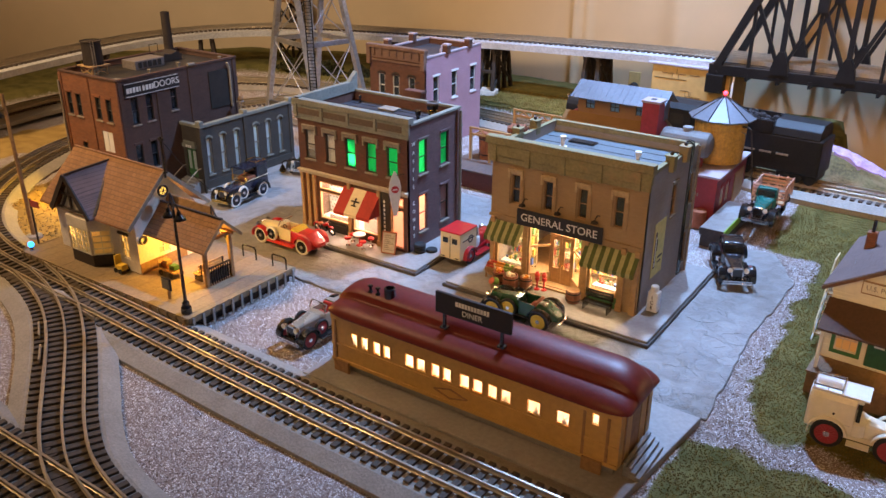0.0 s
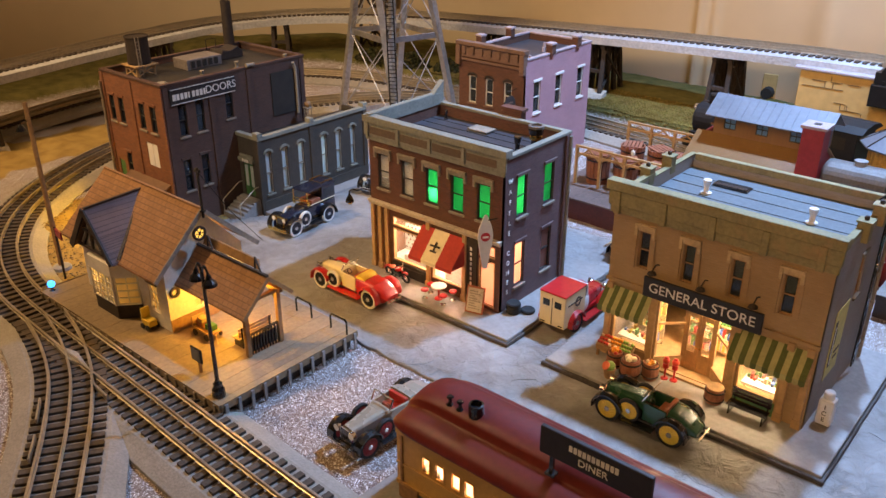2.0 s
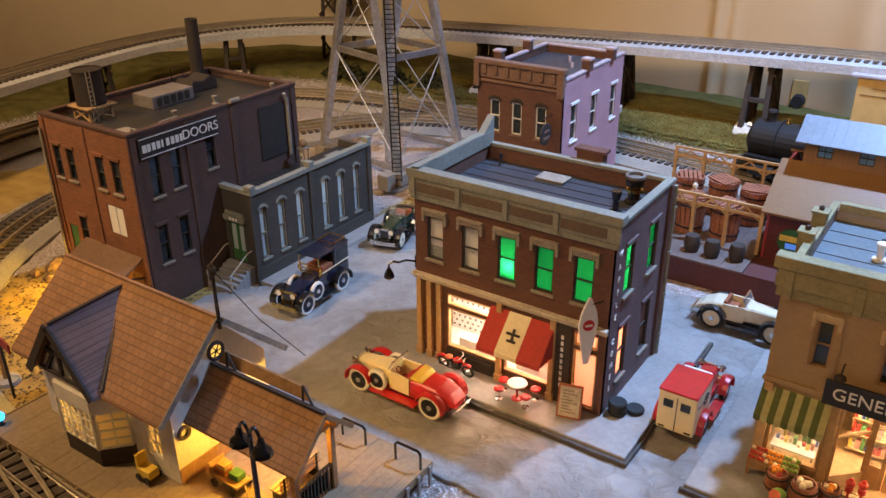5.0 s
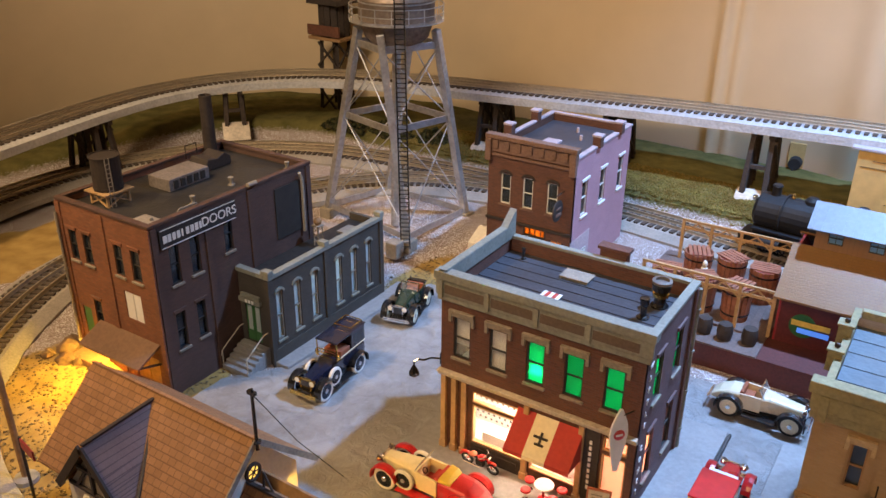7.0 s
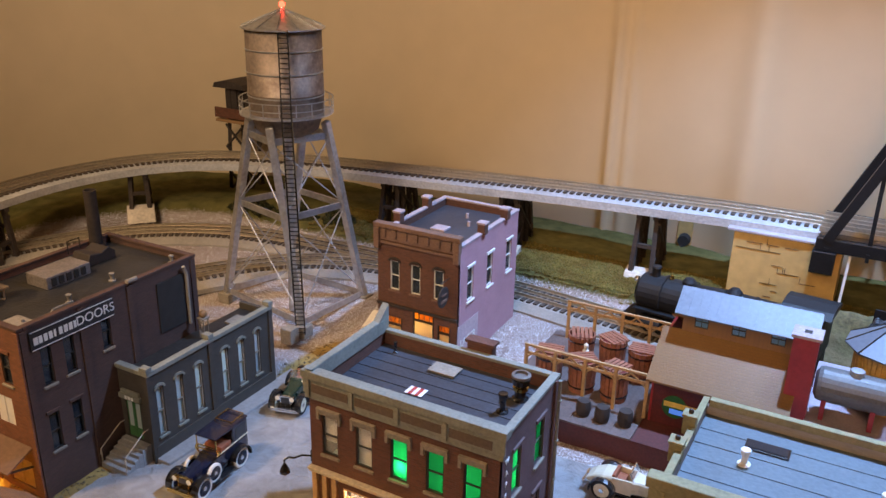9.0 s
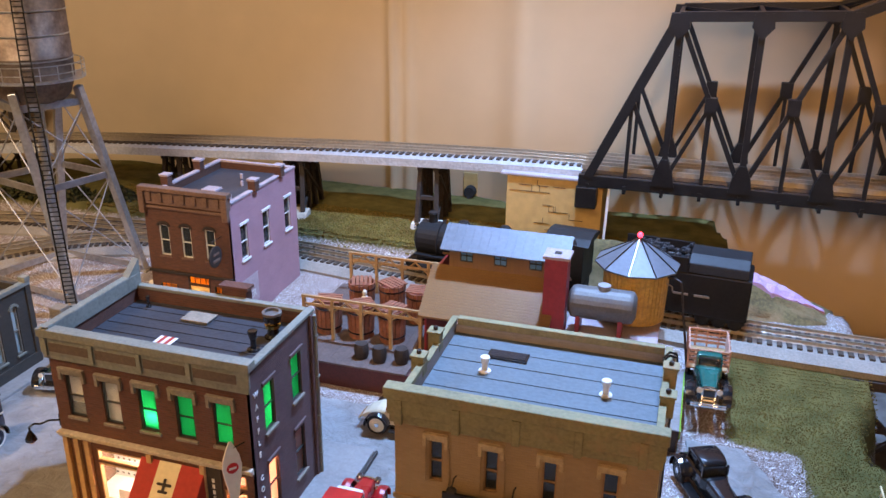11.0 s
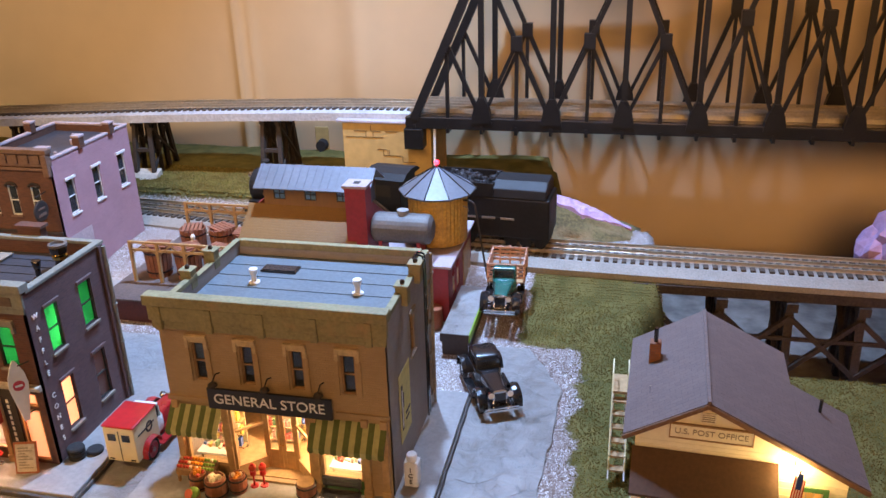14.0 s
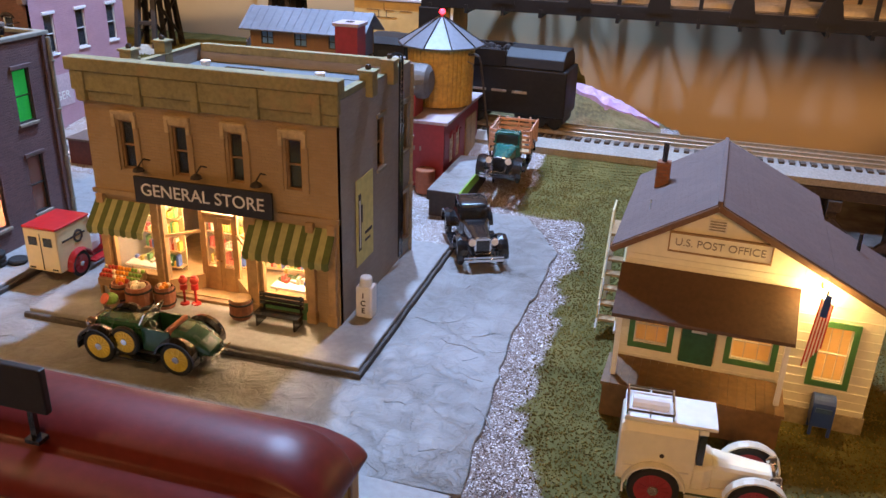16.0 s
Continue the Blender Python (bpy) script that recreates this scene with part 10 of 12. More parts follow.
def car(name, label, kind, place, body, guard, hood=None, tyre=None, rim=None, seat=None, top=None, base=0.050, trim=None, r=0.0098, spare="side", z=0.0, scale=1.0):
    """An old-time die-cast car. kind: roadster, sedan, van, touring, truck, tanker."""
    ob = thing(name, (0, 0, 0), label, {"truck": "truck", "van": "van", "tanker": "truck"}.get(kind, "car"))
    hood, tyre, rim, seat, trim = hood or body, tyre or RUBBER, rim or CREAM_PAINT, seat or LEATHER, trim or CHROME
    xf, xr, tw = base / 2, -base / 2, 0.0145
    tall = {"touring": 1.0}.get(kind, 0.0)
    for sx, nm in ((xf, "front"), (xr, "rear")):
        for s in (-1, 1):
            wheel(ob, sx, s * tw, r, tyre, rim, axis=(0, s, 0))
        part("axle", M().cyl((sx, -tw, r), (sx, tw, r), 0.0009, n=6), BLACK_PAINT, ob)
    zc = r * 0.85
    part("chassis", M().box(xr - 0.012, xf + 0.010, -0.0085, 0.0085, zc - 0.0015, zc + 0.0022), guard, ob)
    for s in (-1, 1):
        fender(ob, xf, s * tw, r, guard, -10, 170 if kind != "touring" else 150, 0.0070 if kind != "tanker" else 0.0050)
        fender(ob, xr, s * tw, r, guard, 10, 190, 0.0070 if kind != "tanker" else 0.0050)
        part("running_board", M().box(xr + r * 1.22, xf - r * 1.18, s * tw - 0.0036, s * tw + 0.0036, zc - 0.0022, zc - 0.0010), guard, ob)
        hl = part("headlight", M().lathe((xf + 0.0060, s * 0.0078, r + 0.0105), [(0.0008, 0), (0.0022, 0.0012), (0.0030, 0.0040), (0.0028, 0.0046)], 12, (1, 0, 0)), trim, ob, "bright round headlight")
        part("lens", M().cyl((xf + 0.0104, s * 0.0078, r + 0.0105), (xf + 0.0108, s * 0.0078, r + 0.0105), 0.0025, n=12), WHITE_PAINT, hl)
    z0, zh = zc + 0.0015, zc + 0.0145
    part("hood", M().loft([hoop_ring(xf + 0.0070, 0.0058, z0, zh - 0.0010), hoop_ring(xf - 0.004, 0.0070, z0, zh), hoop_ring(xf - 0.0200, 0.0088, z0, zh + 0.0018)]), hood, ob, bevel=0.0004)
    rad = part("radiator", M().loft([hoop_ring(xf + 0.0070, 0.0064, z0 - 0.0004, zh + 0.0002), hoop_ring(xf + 0.0090, 0.0062, z0, zh)]), trim, ob, "bright radiator shell", bevel=0.0003)
    part("grille", M().box(xf + 0.0090, xf + 0.0094, -0.0046, 0.0046, z0 + 0.0015, zh - 0.0020), BLACK_PAINT, rad)
    part("bumper", M().box(xf + 0.0135, xf + 0.0145, -0.0140, 0.0140, zc - 0.0012, zc + 0.0006).box(xf + 0.0135, xf + 0.0145, -0.0140, 0.0140, zc + 0.0014, zc + 0.0026).box(xf + 0.008, xf + 0.0140, -0.0070, -0.0058, zc - 0.001, zc + 0.002).box(xf + 0.008, xf + 0.0140, 0.0058, 0.0070, zc - 0.001, zc + 0.002), trim, ob, "bright bumper bar")
    xc = xf - 0.0200
    tail = xr - 0.0170
    if kind in ("roadster",):
        part("cowl", M().loft([hoop_ring(xc, 0.0088, z0, zh + 0.0018), hoop_ring(xc - 0.006, 0.0108, z0, zh + 0.0022)]), hood, ob)
        # tub walls round the open seats
        for s in (-1, 1):
            part("door", M().add([(xc - 0.006, s * 0.0108, z0), (xc - 0.024, s * 0.0116, z0), (xc - 0.024, s * 0.0112, zh + 0.0005), (xc - 0.006, s * 0.0104, zh + 0.0010), (xc - 0.006, s * 0.0092, z0), (xc - 0.024, s * 0.0100, z0), (xc - 0.024, s * 0.0096, zh + 0.0005), (xc - 0.006, s * 0.0088, zh + 0.0010)],
                                 [(0, 1, 2, 3), (4, 5, 6, 7), (0, 1, 5, 4), (1, 2, 6, 5), (2, 3, 7, 6), (3, 0, 4, 7)]), hood, ob)
        part("cockpit_floor", M().box(xc - 0.024, xc - 0.006, -0.0092, 0.0092, z0, z0 + 0.0015), seat, ob)
        st = part("seat", M().box(xc - 0.0225, xc - 0.0140, -0.0090, 0.0090, z0 + 0.0015, z0 + 0.0085), seat, ob, "upholstered bench seat", bevel=0.0006)
        part("seat_back", M().box(xc - 0.0245, xc - 0.0215, -0.0092, 0.0092, z0 + 0.0085, zh + 0.0026), seat, st, bevel=0.0008)
        part("dash_wheel", M().lathe((xc - 0.0100, 0.0045, zh + 0.0010), [(0.0020, 0), (0.0026, 0), (0.0026, 0.0005), (0.0020, 0.0005)], 14, (-0.8, 0, 0.6)), BLACK_PAINT, ob, "steering wheel")
        part("rear_deck", M().loft([hoop_ring(xc - 0.0245, 0.0112, z0, zh + 0.0010), hoop_ring(xr - 0.002, 0.0112, z0, zh), hoop_ring(xr - 0.011, 0.0098, z0, zh - 0.0040), hoop_ring(tail, 0.0080, z0, z0 + 0.0040)]), body, ob, bevel=0.0005)
        if top:
            part("folded_top", M().loft([hoop_ring(xc - 0.0250, 0.0106, zh, zh + 0.0036), hoop_ring(xc - 0.0310, 0.0100, zh - 0.0004, zh + 0.0030), hoop_ring(xc - 0.0345, 0.0090, zh - 0.0010, zh + 0.0012)]), top, ob, "folded fabric top")
        ws = M().bar((xc - 0.0045, -0.0098, zh + 0.0016), (xc - 0.0085, -0.0098, zh + 0.0092), 0.0008).bar((xc - 0.0045, 0.0098, zh + 0.0016), (xc - 0.0085, 0.0098, zh + 0.0092), 0.0008).bar((xc - 0.0085, -0.0098, zh + 0.0092), (xc - 0.0085, 0.0098, zh + 0.0092), 0.0009)
        wsp = part("windshield", ws, trim, ob, "bright windshield frame")
        part("pane", M().add([(xc - 0.0046, -0.0096, zh + 0.0018), (xc - 0.0046, 0.0096, zh + 0.0018), (xc - 0.0084, 0.0096, zh + 0.0090), (xc - 0.0084, -0.0096, zh + 0.0090)], [(0, 1, 2, 3)]), PANE, wsp)
    if kind in ("sedan", "truck"):
        back_x = xc - (0.034 if kind == "sedan" else 0.016)
        zt = zh + 0.0115
        part("cab_lower", M().loft([hoop_ring(xc, 0.0090, z0, zh + 0.0018), hoop_ring(xc - 0.006, 0.0114, z0, zh + 0.0020), hoop_ring(back_x, 0.0114, z0, zh + 0.0016)] + ([hoop_ring(xr - 0.008, 0.0100, z0, zh - 0.002), hoop_ring(tail, 0.0076, z0, z0 + 0.0045)] if kind == "sedan" else [])), body, ob, bevel=0.0005)
        if kind == "sedan":
            # one rounded shell from the windshield header to the back window
            shell = [(-0.0062, 0.0088, -0.0026, -0.0012), (-0.0085, 0.0100, -0.0030, 0.0002), (-0.0140, 0.0107, -0.0034, 0.0016), (-0.0220, 0.0108, -0.0036, 0.0020), (-0.0280, 0.0105, -0.0044, 0.0010), (-0.0325, 0.0098, -0.0080, -0.0022), (-0.0355, 0.0090, -0.0110, -0.0070)]
            cab = part("cab_roof", M().loft([hoop_ring(xc + a, w, zt + lo, zt + hi, 0.45) for a, w, lo, hi in shell]), body, ob, smooth=True)
        else:
            cab = part("cab_roof", M().loft([hoop_ring(xc - 0.0065, 0.0098, zt - 0.0030, zt - 0.0008), hoop_ring(xc - 0.012, 0.0104, zt - 0.0030, zt), hoop_ring(back_x + 0.006, 0.0104, zt - 0.0030, zt), hoop_ring(back_x + 0.001, 0.0096, zt - 0.0034, zt - 0.0012)]), body, ob, bevel=0.0006)
        part("glass_house", M().loft([hoop_ring(xc - 0.0050, 0.0094, zh + 0.0010, zt - 0.0026), hoop_ring(back_x + 0.0016, 0.0094, zh + 0.0010, zt - 0.0026)]), PANE_DARK, cab, "dark side glass")
        for x in (xc - 0.0058, (xc + back_x) / 2, back_x + 0.0026):
            for s in (-1, 1):
                part("pillar", M().box(x - 0.0008, x + 0.0008, s * 0.0098 - 0.0007, s * 0.0098 + 0.0007, zh + 0.0012, zt - 0.0020), body, cab)
    if kind == "van":
        zt = zh + 0.0180
        bx0, bx1 = tail - 0.0010, xc - 0.014
        part("cab", M().loft([hoop_ring(xc, 0.0090, z0, zh + 0.0018), hoop_ring(xc - 0.0055, 0.0112, z0, zh + 0.0022), hoop_ring(bx1 + 0.0002, 0.0116, z0, zh + 0.0022)]), WHITE_PAINT, ob, "white cab", bevel=0.0004)
        part("cab_roof", M().loft([hoop_ring(xc - 0.0060, 0.0104, zh + 0.0125, zh + 0.0148), hoop_ring(bx1 + 0.0002, 0.0112, zh + 0.0125, zh + 0.0155)]), WHITE_PAINT, ob, bevel=0.0004)
        for s in (-1, 1):
            part("pillar", M().bar((xc - 0.0058, s * 0.0104, zh + 0.0018), (xc - 0.0075, s * 0.0104, zh + 0.0130), 0.0010), WHITE_PAINT, ob)
        part("cab_glass", M().box(bx1 + 0.001, xc - 0.0066, -0.0096, 0.0096, zh + 0.0022, zh + 0.0125), PANE_DARK, ob)
        bodyp = part("cargo_box", M().box(bx0, bx1, -0.0132, 0.0132, z0 - 0.0010, zt - 0.0012), body, ob, "cream panel body", bevel=0.0008)
        part("cargo_roof", M().box(bx0 - 0.0006, bx1 + 0.0006, -0.0138, 0.0138, zt - 0.0012, zt + 0.0006), RED_PAINT, ob, "red box roof", bevel=0.0008)
        for s in (-1, 1):
            part("rear_window", M().box(bx0 - 0.0004, bx0 - 0.0001, s * 0.0060 - 0.0034, s * 0.0060 + 0.0034, zt - 0.0130, zt - 0.0068), PANE_DARK, bodyp)
            part("hinge_bar", M().box(bx0 - 0.0005, bx0 - 0.0001, s * 0.0092 - 0.0022, s * 0.0092 + 0.0022, z0 + 0.0008, z0 + 0.0018), BLACK_PAINT, bodyp)
            part("side_emblem", M().lathe((bx1 - 0.013, s * 0.01325, zt - 0.0115), [(0.0030, 0), (0.0048, 0), (0.0048, 0.0003), (0.0030, 0.0003)], 14, (0, s, 0)), LETTER_DARK, bodyp, "dark plain ring emblem")
            part("side_bar", M().box(bx0 + 0.005, bx1 - 0.006, s * 0.0134 - 0.0002, s * 0.0134 + 0.0002, zt - 0.0112, zt - 0.0100), LETTER_DARK, bodyp)
        part("door_split", M().box(bx0 - 0.0003, bx0, -0.0003, 0.0003, z0, zt - 0.0040), BLACK_PAINT, bodyp)
    if kind == "touring":
        zt = zh + 0.0210
        bx0, bx1 = tail, xc - 0.004
        part("body_tub", M().loft([hoop_ring(xc, 0.0088, z0, zh + 0.0020), hoop_ring(xc - 0.005, 0.0108, z0, zh + 0.0030), hoop_ring(bx0 + 0.004, 0.0112, z0, zh + 0.0030), hoop_ring(bx0, 0.0104, z0, zh + 0.0020)]), body, ob, bevel=0.0004)
        part("rear_cabin", M().box(bx0 + 0.0006, bx0 + 0.0220, -0.0112, 0.0112, zh + 0.0030, zt - 0.0010), body, ob, "closed rear cabin", bevel=0.0008)
        part("roof", M().box(bx0 - 0.0002, bx1 + 0.0010, -0.0118, 0.0118, zt - 0.0010, zt + 0.0006), body, ob, "flat black roof", bevel=0.0006)
        for s in (-1, 1):
            part("roof_post", M().bar((bx1, s * 0.0108, zh + 0.0028), (bx1, s * 0.0108, zt - 0.0010), 0.0009), trim, ob)
            part("side_glass", M().box(bx0 + 0.0040, bx0 + 0.0185, s * 0.0113 - 0.0002, s * 0.0113 + 0.0002, zh + 0.0060, zt - 0.0040), PANE_DARK, ob)
            part("trim_line", M().box(bx0 + 0.0010, bx1, s * 0.0114 - 0.0003, s * 0.0114 + 0.0003, zh + 0.0032, zh + 0.0042), GOODS[3], ob)
            part("side_lamp", M().lathe((bx1 - 0.001, s * 0.0122, zh + 0.0040), [(0.0010, 0), (0.0016, 0.001), (0.0016, 0.004), (0.0006, 0.0055)], 8), trim, ob, "brass side lamp")
        part("seat", M().box(bx0 + 0.0225, bx1 - 0.008, -0.0095, 0.0095, zh + 0.0020, zh + 0.0075), LEATHER, ob, bevel=0.0006)
        part("windshield", M().box(bx1 - 0.0003, bx1 + 0.0003, -0.0106, 0.0106, zh + 0.0105, zh + 0.0115).box(bx1 - 0.0003, bx1 + 0.0003, -0.0106, 0.0106, zh + 0.0070, zh + 0.0080).box(bx1 - 0.0003, bx1 + 0.0003, -0.0106, 0.0106, zh + 0.0030, zh + 0.0040), trim, ob, "brass windshield bars")
        rk = part("roof_rack", M().tube([(bx0 + 0.002, -0.0090, zt + 0.0030), (bx0 + 0.002, 0.0090, zt + 0.0030), (bx0 + 0.0200, 0.0090, zt + 0.0030), (bx0 + 0.0200, -0.0090, zt + 0.0030), (bx0 + 0.002, -0.0090, zt + 0.0030)], 0.0006), trim, ob, "brass roof rack")
        for x in (bx0 + 0.002, bx0 + 0.0200):
            for y in (-0.009, 0.009):
                part("rack_foot", M().cyl((x, y, zt + 0.0005), (x, y, zt + 0.0030), 0.0004, n=5), trim, rk)
    if kind == "truck":
        bx1, bx0, zb = xc - 0.0180, xr - 0.0220, z0 + 0.0035
        part("bed", M().box(bx0, bx1, -0.0165, 0.0165, zb, zb + 0.0014), WOOD_OAK, ob, "plank bed")
        part("bed_frame", M().box(bx0 + 0.002, bx1, -0.0080, 0.0080, z0 + 0.0008, zb - 0.0001), BLACK_PAINT, ob)
        pinkwood = mat("stake_wood", (0.62, 0.36, 0.26), 0.6, vary=0.15)
        for z in (0.0050, 0.0090, 0.0130, 0.0170):
            for s in (-1, 1):
                part("side_slat", M().box(bx0, bx1, s * 0.0165 - 0.0005, s * 0.0165 + 0.0005, zb + z, zb + z + 0.0022), pinkwood, ob)
            for x in (bx0, bx1):
                part("end_slat", M().box(x - 0.0005, x + 0.0005, -0.0158, 0.0158, zb + z, zb + z + 0.0022), pinkwood, ob)
        for s in (-1, 1):
            for k in range(5):
                x = bx0 + 0.001 + (bx1 - bx0 - 0.002) * k / 4
                part("stake", M().box(x - 0.0008, x + 0.0008, s * 0.0173 - 0.0005, s * 0.0173 + 0.0005, zb, zb + 0.0205), pinkwood, ob)
        for x in (bx0 - 0.0011, bx1 + 0.0011):
            for k in range(3):
                part("stake", M().box(x - 0.0005, x + 0.0005, -0.010 + k * 0.010 - 0.0008, -0.010 + k * 0.010 + 0.0008, zb, zb + 0.0205), pinkwood, ob)
    if kind == "tanker":
        zt = zh + 0.0215
        bx0, bx1 = tail - 0.001, xc - 0.009
        part("cab", M().loft([hoop_ring(xc, 0.0092, z0, zh + 0.0020), hoop_ring(xc - 0.0040, 0.0122, z0, zh + 0.0022), hoop_ring(bx1, 0.0126, z0, zh + 0.0022)]), body, ob, bevel=0.0005)
        part("cab_roof", M().loft([hoop_ring(xc - 0.0045, 0.0116, zt - 0.0030, zt), hoop_ring(bx1, 0.0124, zt - 0.0030, zt + 0.0004)]), WHITE_PAINT, ob, bevel=0.0005)
        part("cab_glass", M().box(bx1 + 0.001, xc - 0.0050, -0.0108, 0.0108, zh + 0.0022, zt - 0.003), PANE_DARK, ob)
        part("body_box", M().loft([hoop_ring(bx0, 0.0128, z0 - 0.001, zt - 0.0010), hoop_ring(bx0 + 0.003, 0.0134, z0 - 0.001, zt + 0.0012), hoop_ring(bx1, 0.0134, z0 - 0.001, zt + 0.0012)]), body, ob, "cream panelled body", bevel=0.0006)
        part("box_roof", M().loft([hoop_ring(bx0 + 0.001, 0.0120, zt, zt + 0.0030), hoop_ring(bx1 + 0.008, 0.0120, zt, zt + 0.0026)]), WHITE_PAINT, ob, "white domed roof")
        part("roof_rail", M().tube([(bx0 + 0.002, -0.0105, zt + 0.0052), (bx0 + 0.002, 0.0105, zt + 0.0052), (bx0 + 0.0230, 0.0105, zt + 0.0052), (bx0 + 0.0230, -0.0105, zt + 0.0052), (bx0 + 0.002, -0.0105, zt + 0.0052)], 0.0007), CHROME, ob, "bright roof rail")
        for x in (bx0 + 0.002, bx0 + 0.0125, bx0 + 0.0230):
            for y in (-0.0105, 0.0105):
                part("rail_post", M().cyl((x, y, zt + 0.0018), (x, y, zt + 0.0060), 0.0006, n=6), CHROME, ob)
        part("tank_drum", M().cyl((bx0 + 0.004, 0, zt + 0.0032), (bx0 + 0.021, 0, zt + 0.0032), 0.0042, n=14), WHITE_PAINT, ob, "white roof drum")
        for s in (-1, 1):
            part("panel_line", M().box(bx0 + 0.003, bx1 - 0.002, s * 0.0135 - 0.0002, s * 0.0135 + 0.0002, zh - 0.0020, zh - 0.0014), STUCCO, ob)
            part("badge", M().lathe((bx0 + 0.020, s * 0.0134, zh + 0.006), [(0.0002, 0), (0.0011, 0), (0.0011, 0.0003), (0.0002, 0.0003)], 10, (0, s, 0)), LETTER_DARK, ob)
    if spare == "side":
        for s in (-1, 1):
            wheel(ob, xf - 0.0165, s * 0.0132, r * 0.9, tyre, rim, name="spare_wheel", axis=(0, s, 0), z=r + 0.0050)
    elif spare == "rear":
        wheel(ob, tail - 0.0022, 0, r * 0.9, tyre, rim, name="spare_wheel", axis=(1, 0, 0), z=r + 0.0060)
    if kind in ("roadster", "sedan"):
        part("rear_bumper", M().box(tail - 0.0030, tail - 0.0020, -0.0105, 0.0105, zc, zc + 0.0022).box(tail - 0.004, tail + 0.004, -0.0060, -0.0048, zc, zc + 0.0018).box(tail - 0.004, tail + 0.004, 0.0048, 0.0060, zc, zc + 0.0018), trim, ob, "bright rear bumper")
    x, y, turn = place
    ob.matrix_basis = pose(x, y, z, 0, 0, turn) @ Matrix.Diagonal((scale, scale, scale, 1))
    return ob


NAVY = mat("paint_navy_black", (0.012, 0.014, 0.03), 0.2, vary=0.2, coat=0.6)
DEEP_GREEN = mat("paint_deep_green", (0.010, 0.028, 0.016), 0.25, vary=0.2, coat=0.5)
MILK_PAINT = mat("paint_milk", (0.80, 0.74, 0.58), 0.35, fine=200, broad=40, vary=0.08, bump=0.02, coat=0.4)
SILVER_P = mat("paint_silver_beige", (0.40, 0.37, 0.30), 0.3, 0.3, vary=0.1, coat=0.5)
car("red_roadster", "cream and red die-cast roadster with red seats", "roadster", (-0.5535, 0.699, 180.5), RED_PAINT, RED_PAINT, CREAM_PAINT, WHITE_RUBBER, BLACK_PAINT, RED_SEAT, YELLOW_PAINT, 0.065, r=0.0098)
car("antique_car", "black antique touring car with brass trim and white tyres", "touring", (-0.7135, 0.772, -86), NAVY, BLACK_PAINT, NAVY, WHITE_RUBBER, NAVY, LEATHER, None, 0.052, BRASS, r=0.0100)
car("green_black_car", "dark green open car with cream wheels", "roadster", (-0.727, 0.916, -76), DEEP_GREEN, BLACK_PAINT, DEEP_GREEN, RUBBER, IVORY_PAINT, LEATHER, BLACK_PAINT, 0.040, r=0.0100, spare="none")
car("delivery_van", "cream delivery van with red roof and red fenders", "van", (-0.366, 0.800, 90), CREAM_PAINT, RED_PAINT, RED_PAINT, RUBBER, RED_PAINT, None, None, 0.050, spare="none", r=0.0094)
car("white_roadster", "ivory roadster with black fenders and whitewall tyres", "roadster", (-0.368, 0.9365, 0), IVORY_PAINT, BLACK_PAINT, IVORY_PAINT, RUBBER, IVORY_PAINT, LEATHER, None, 0.051, r=0.0098, spare="none")
car("green_roadster", "dark green roadster with yellow wheels and tan seats", "roadster", (-0.240, 0.6965, 181), GREEN_PAINT, BLACK_PAINT, GREEN_PAINT, RUBBER, YELLOW_PAINT, LEATHER, None, 0.050, r=0.0104)
car("long_roadster", "silver-beige roadster with black fenders and red seats", "roadster", (-0.383, 0.566, -93), SILVER_P, BLACK_PAINT, SILVER_P, RUBBER, SHED_RED, RED_SEAT, SILVER_P, 0.062, r=0.0096)
car("black_sedan", "glossy black two-door sedan with chrome bumper", "sedan", (-0.103, 0.9170, -65), BLACK_PAINT, BLACK_PAINT, BLACK_PAINT, RUBBER, BLACK_PAINT, None, None, 0.054, spare="none", r=0.0098, scale=1.06)
car("stake_truck", "green farm truck with pale slatted stake bed", "truck", (-0.1105, 1.068, -88), TEAL_PAINT, BLACK_PAINT, TEAL_PAINT, RUBBER, BLACK_PAINT, None, None, 0.058, spare="none", r=0.0094, z=-0.001, scale=1.12)
car("white_utility_truck", "cream utility truck with white roof and red wheels", "tanker", (0.0705, 0.6665, 3), MILK_PAINT, MILK_PAINT, MILK_PAINT, RUBBER, SHED_RED, None, None, 0.046, spare="none", r=0.0122, scale=0.95)

# ---- street furniture and goods ----
def barrel(name, x, y, z, r, h, label, fill=None, group="goods outside the store"):
    ob = thing(name, (x, y, z), label, "barrel", group)
    part("tub", M().lathe((x, y, z), [(r * 0.84, 0), (r, h * 0.35), (r, h * 0.65), (r * 0.86, h), (r * 0.74, h), (r * 0.74, h * 0.86)], 14), BARREL_M, ob)
    for k in (0.18, 0.78):
        part("hoop", M().lathe((x, y, z + h * k), [(r * 0.94, 0), (r * 1.03, 0.0002), (r * 1.03, 0.0011), (r * 0.94, 0.0013)], 14), DARK_INSIDE, ob)
    if fill:
        rng = random.Random(int(-x * 1e4))
        for k in range(7):
            a, d = rng.uniform(0, 6.28), r * 0.52 * rng.random() ** 0.5
            part("fruit", M().ball((x + d * math.cos(a), y + d * math.sin(a), z + h * 0.95 + rng.uniform(0, 0.0012)), r * 0.26, 7, 5), rng.choice(fill), ob)
    return ob


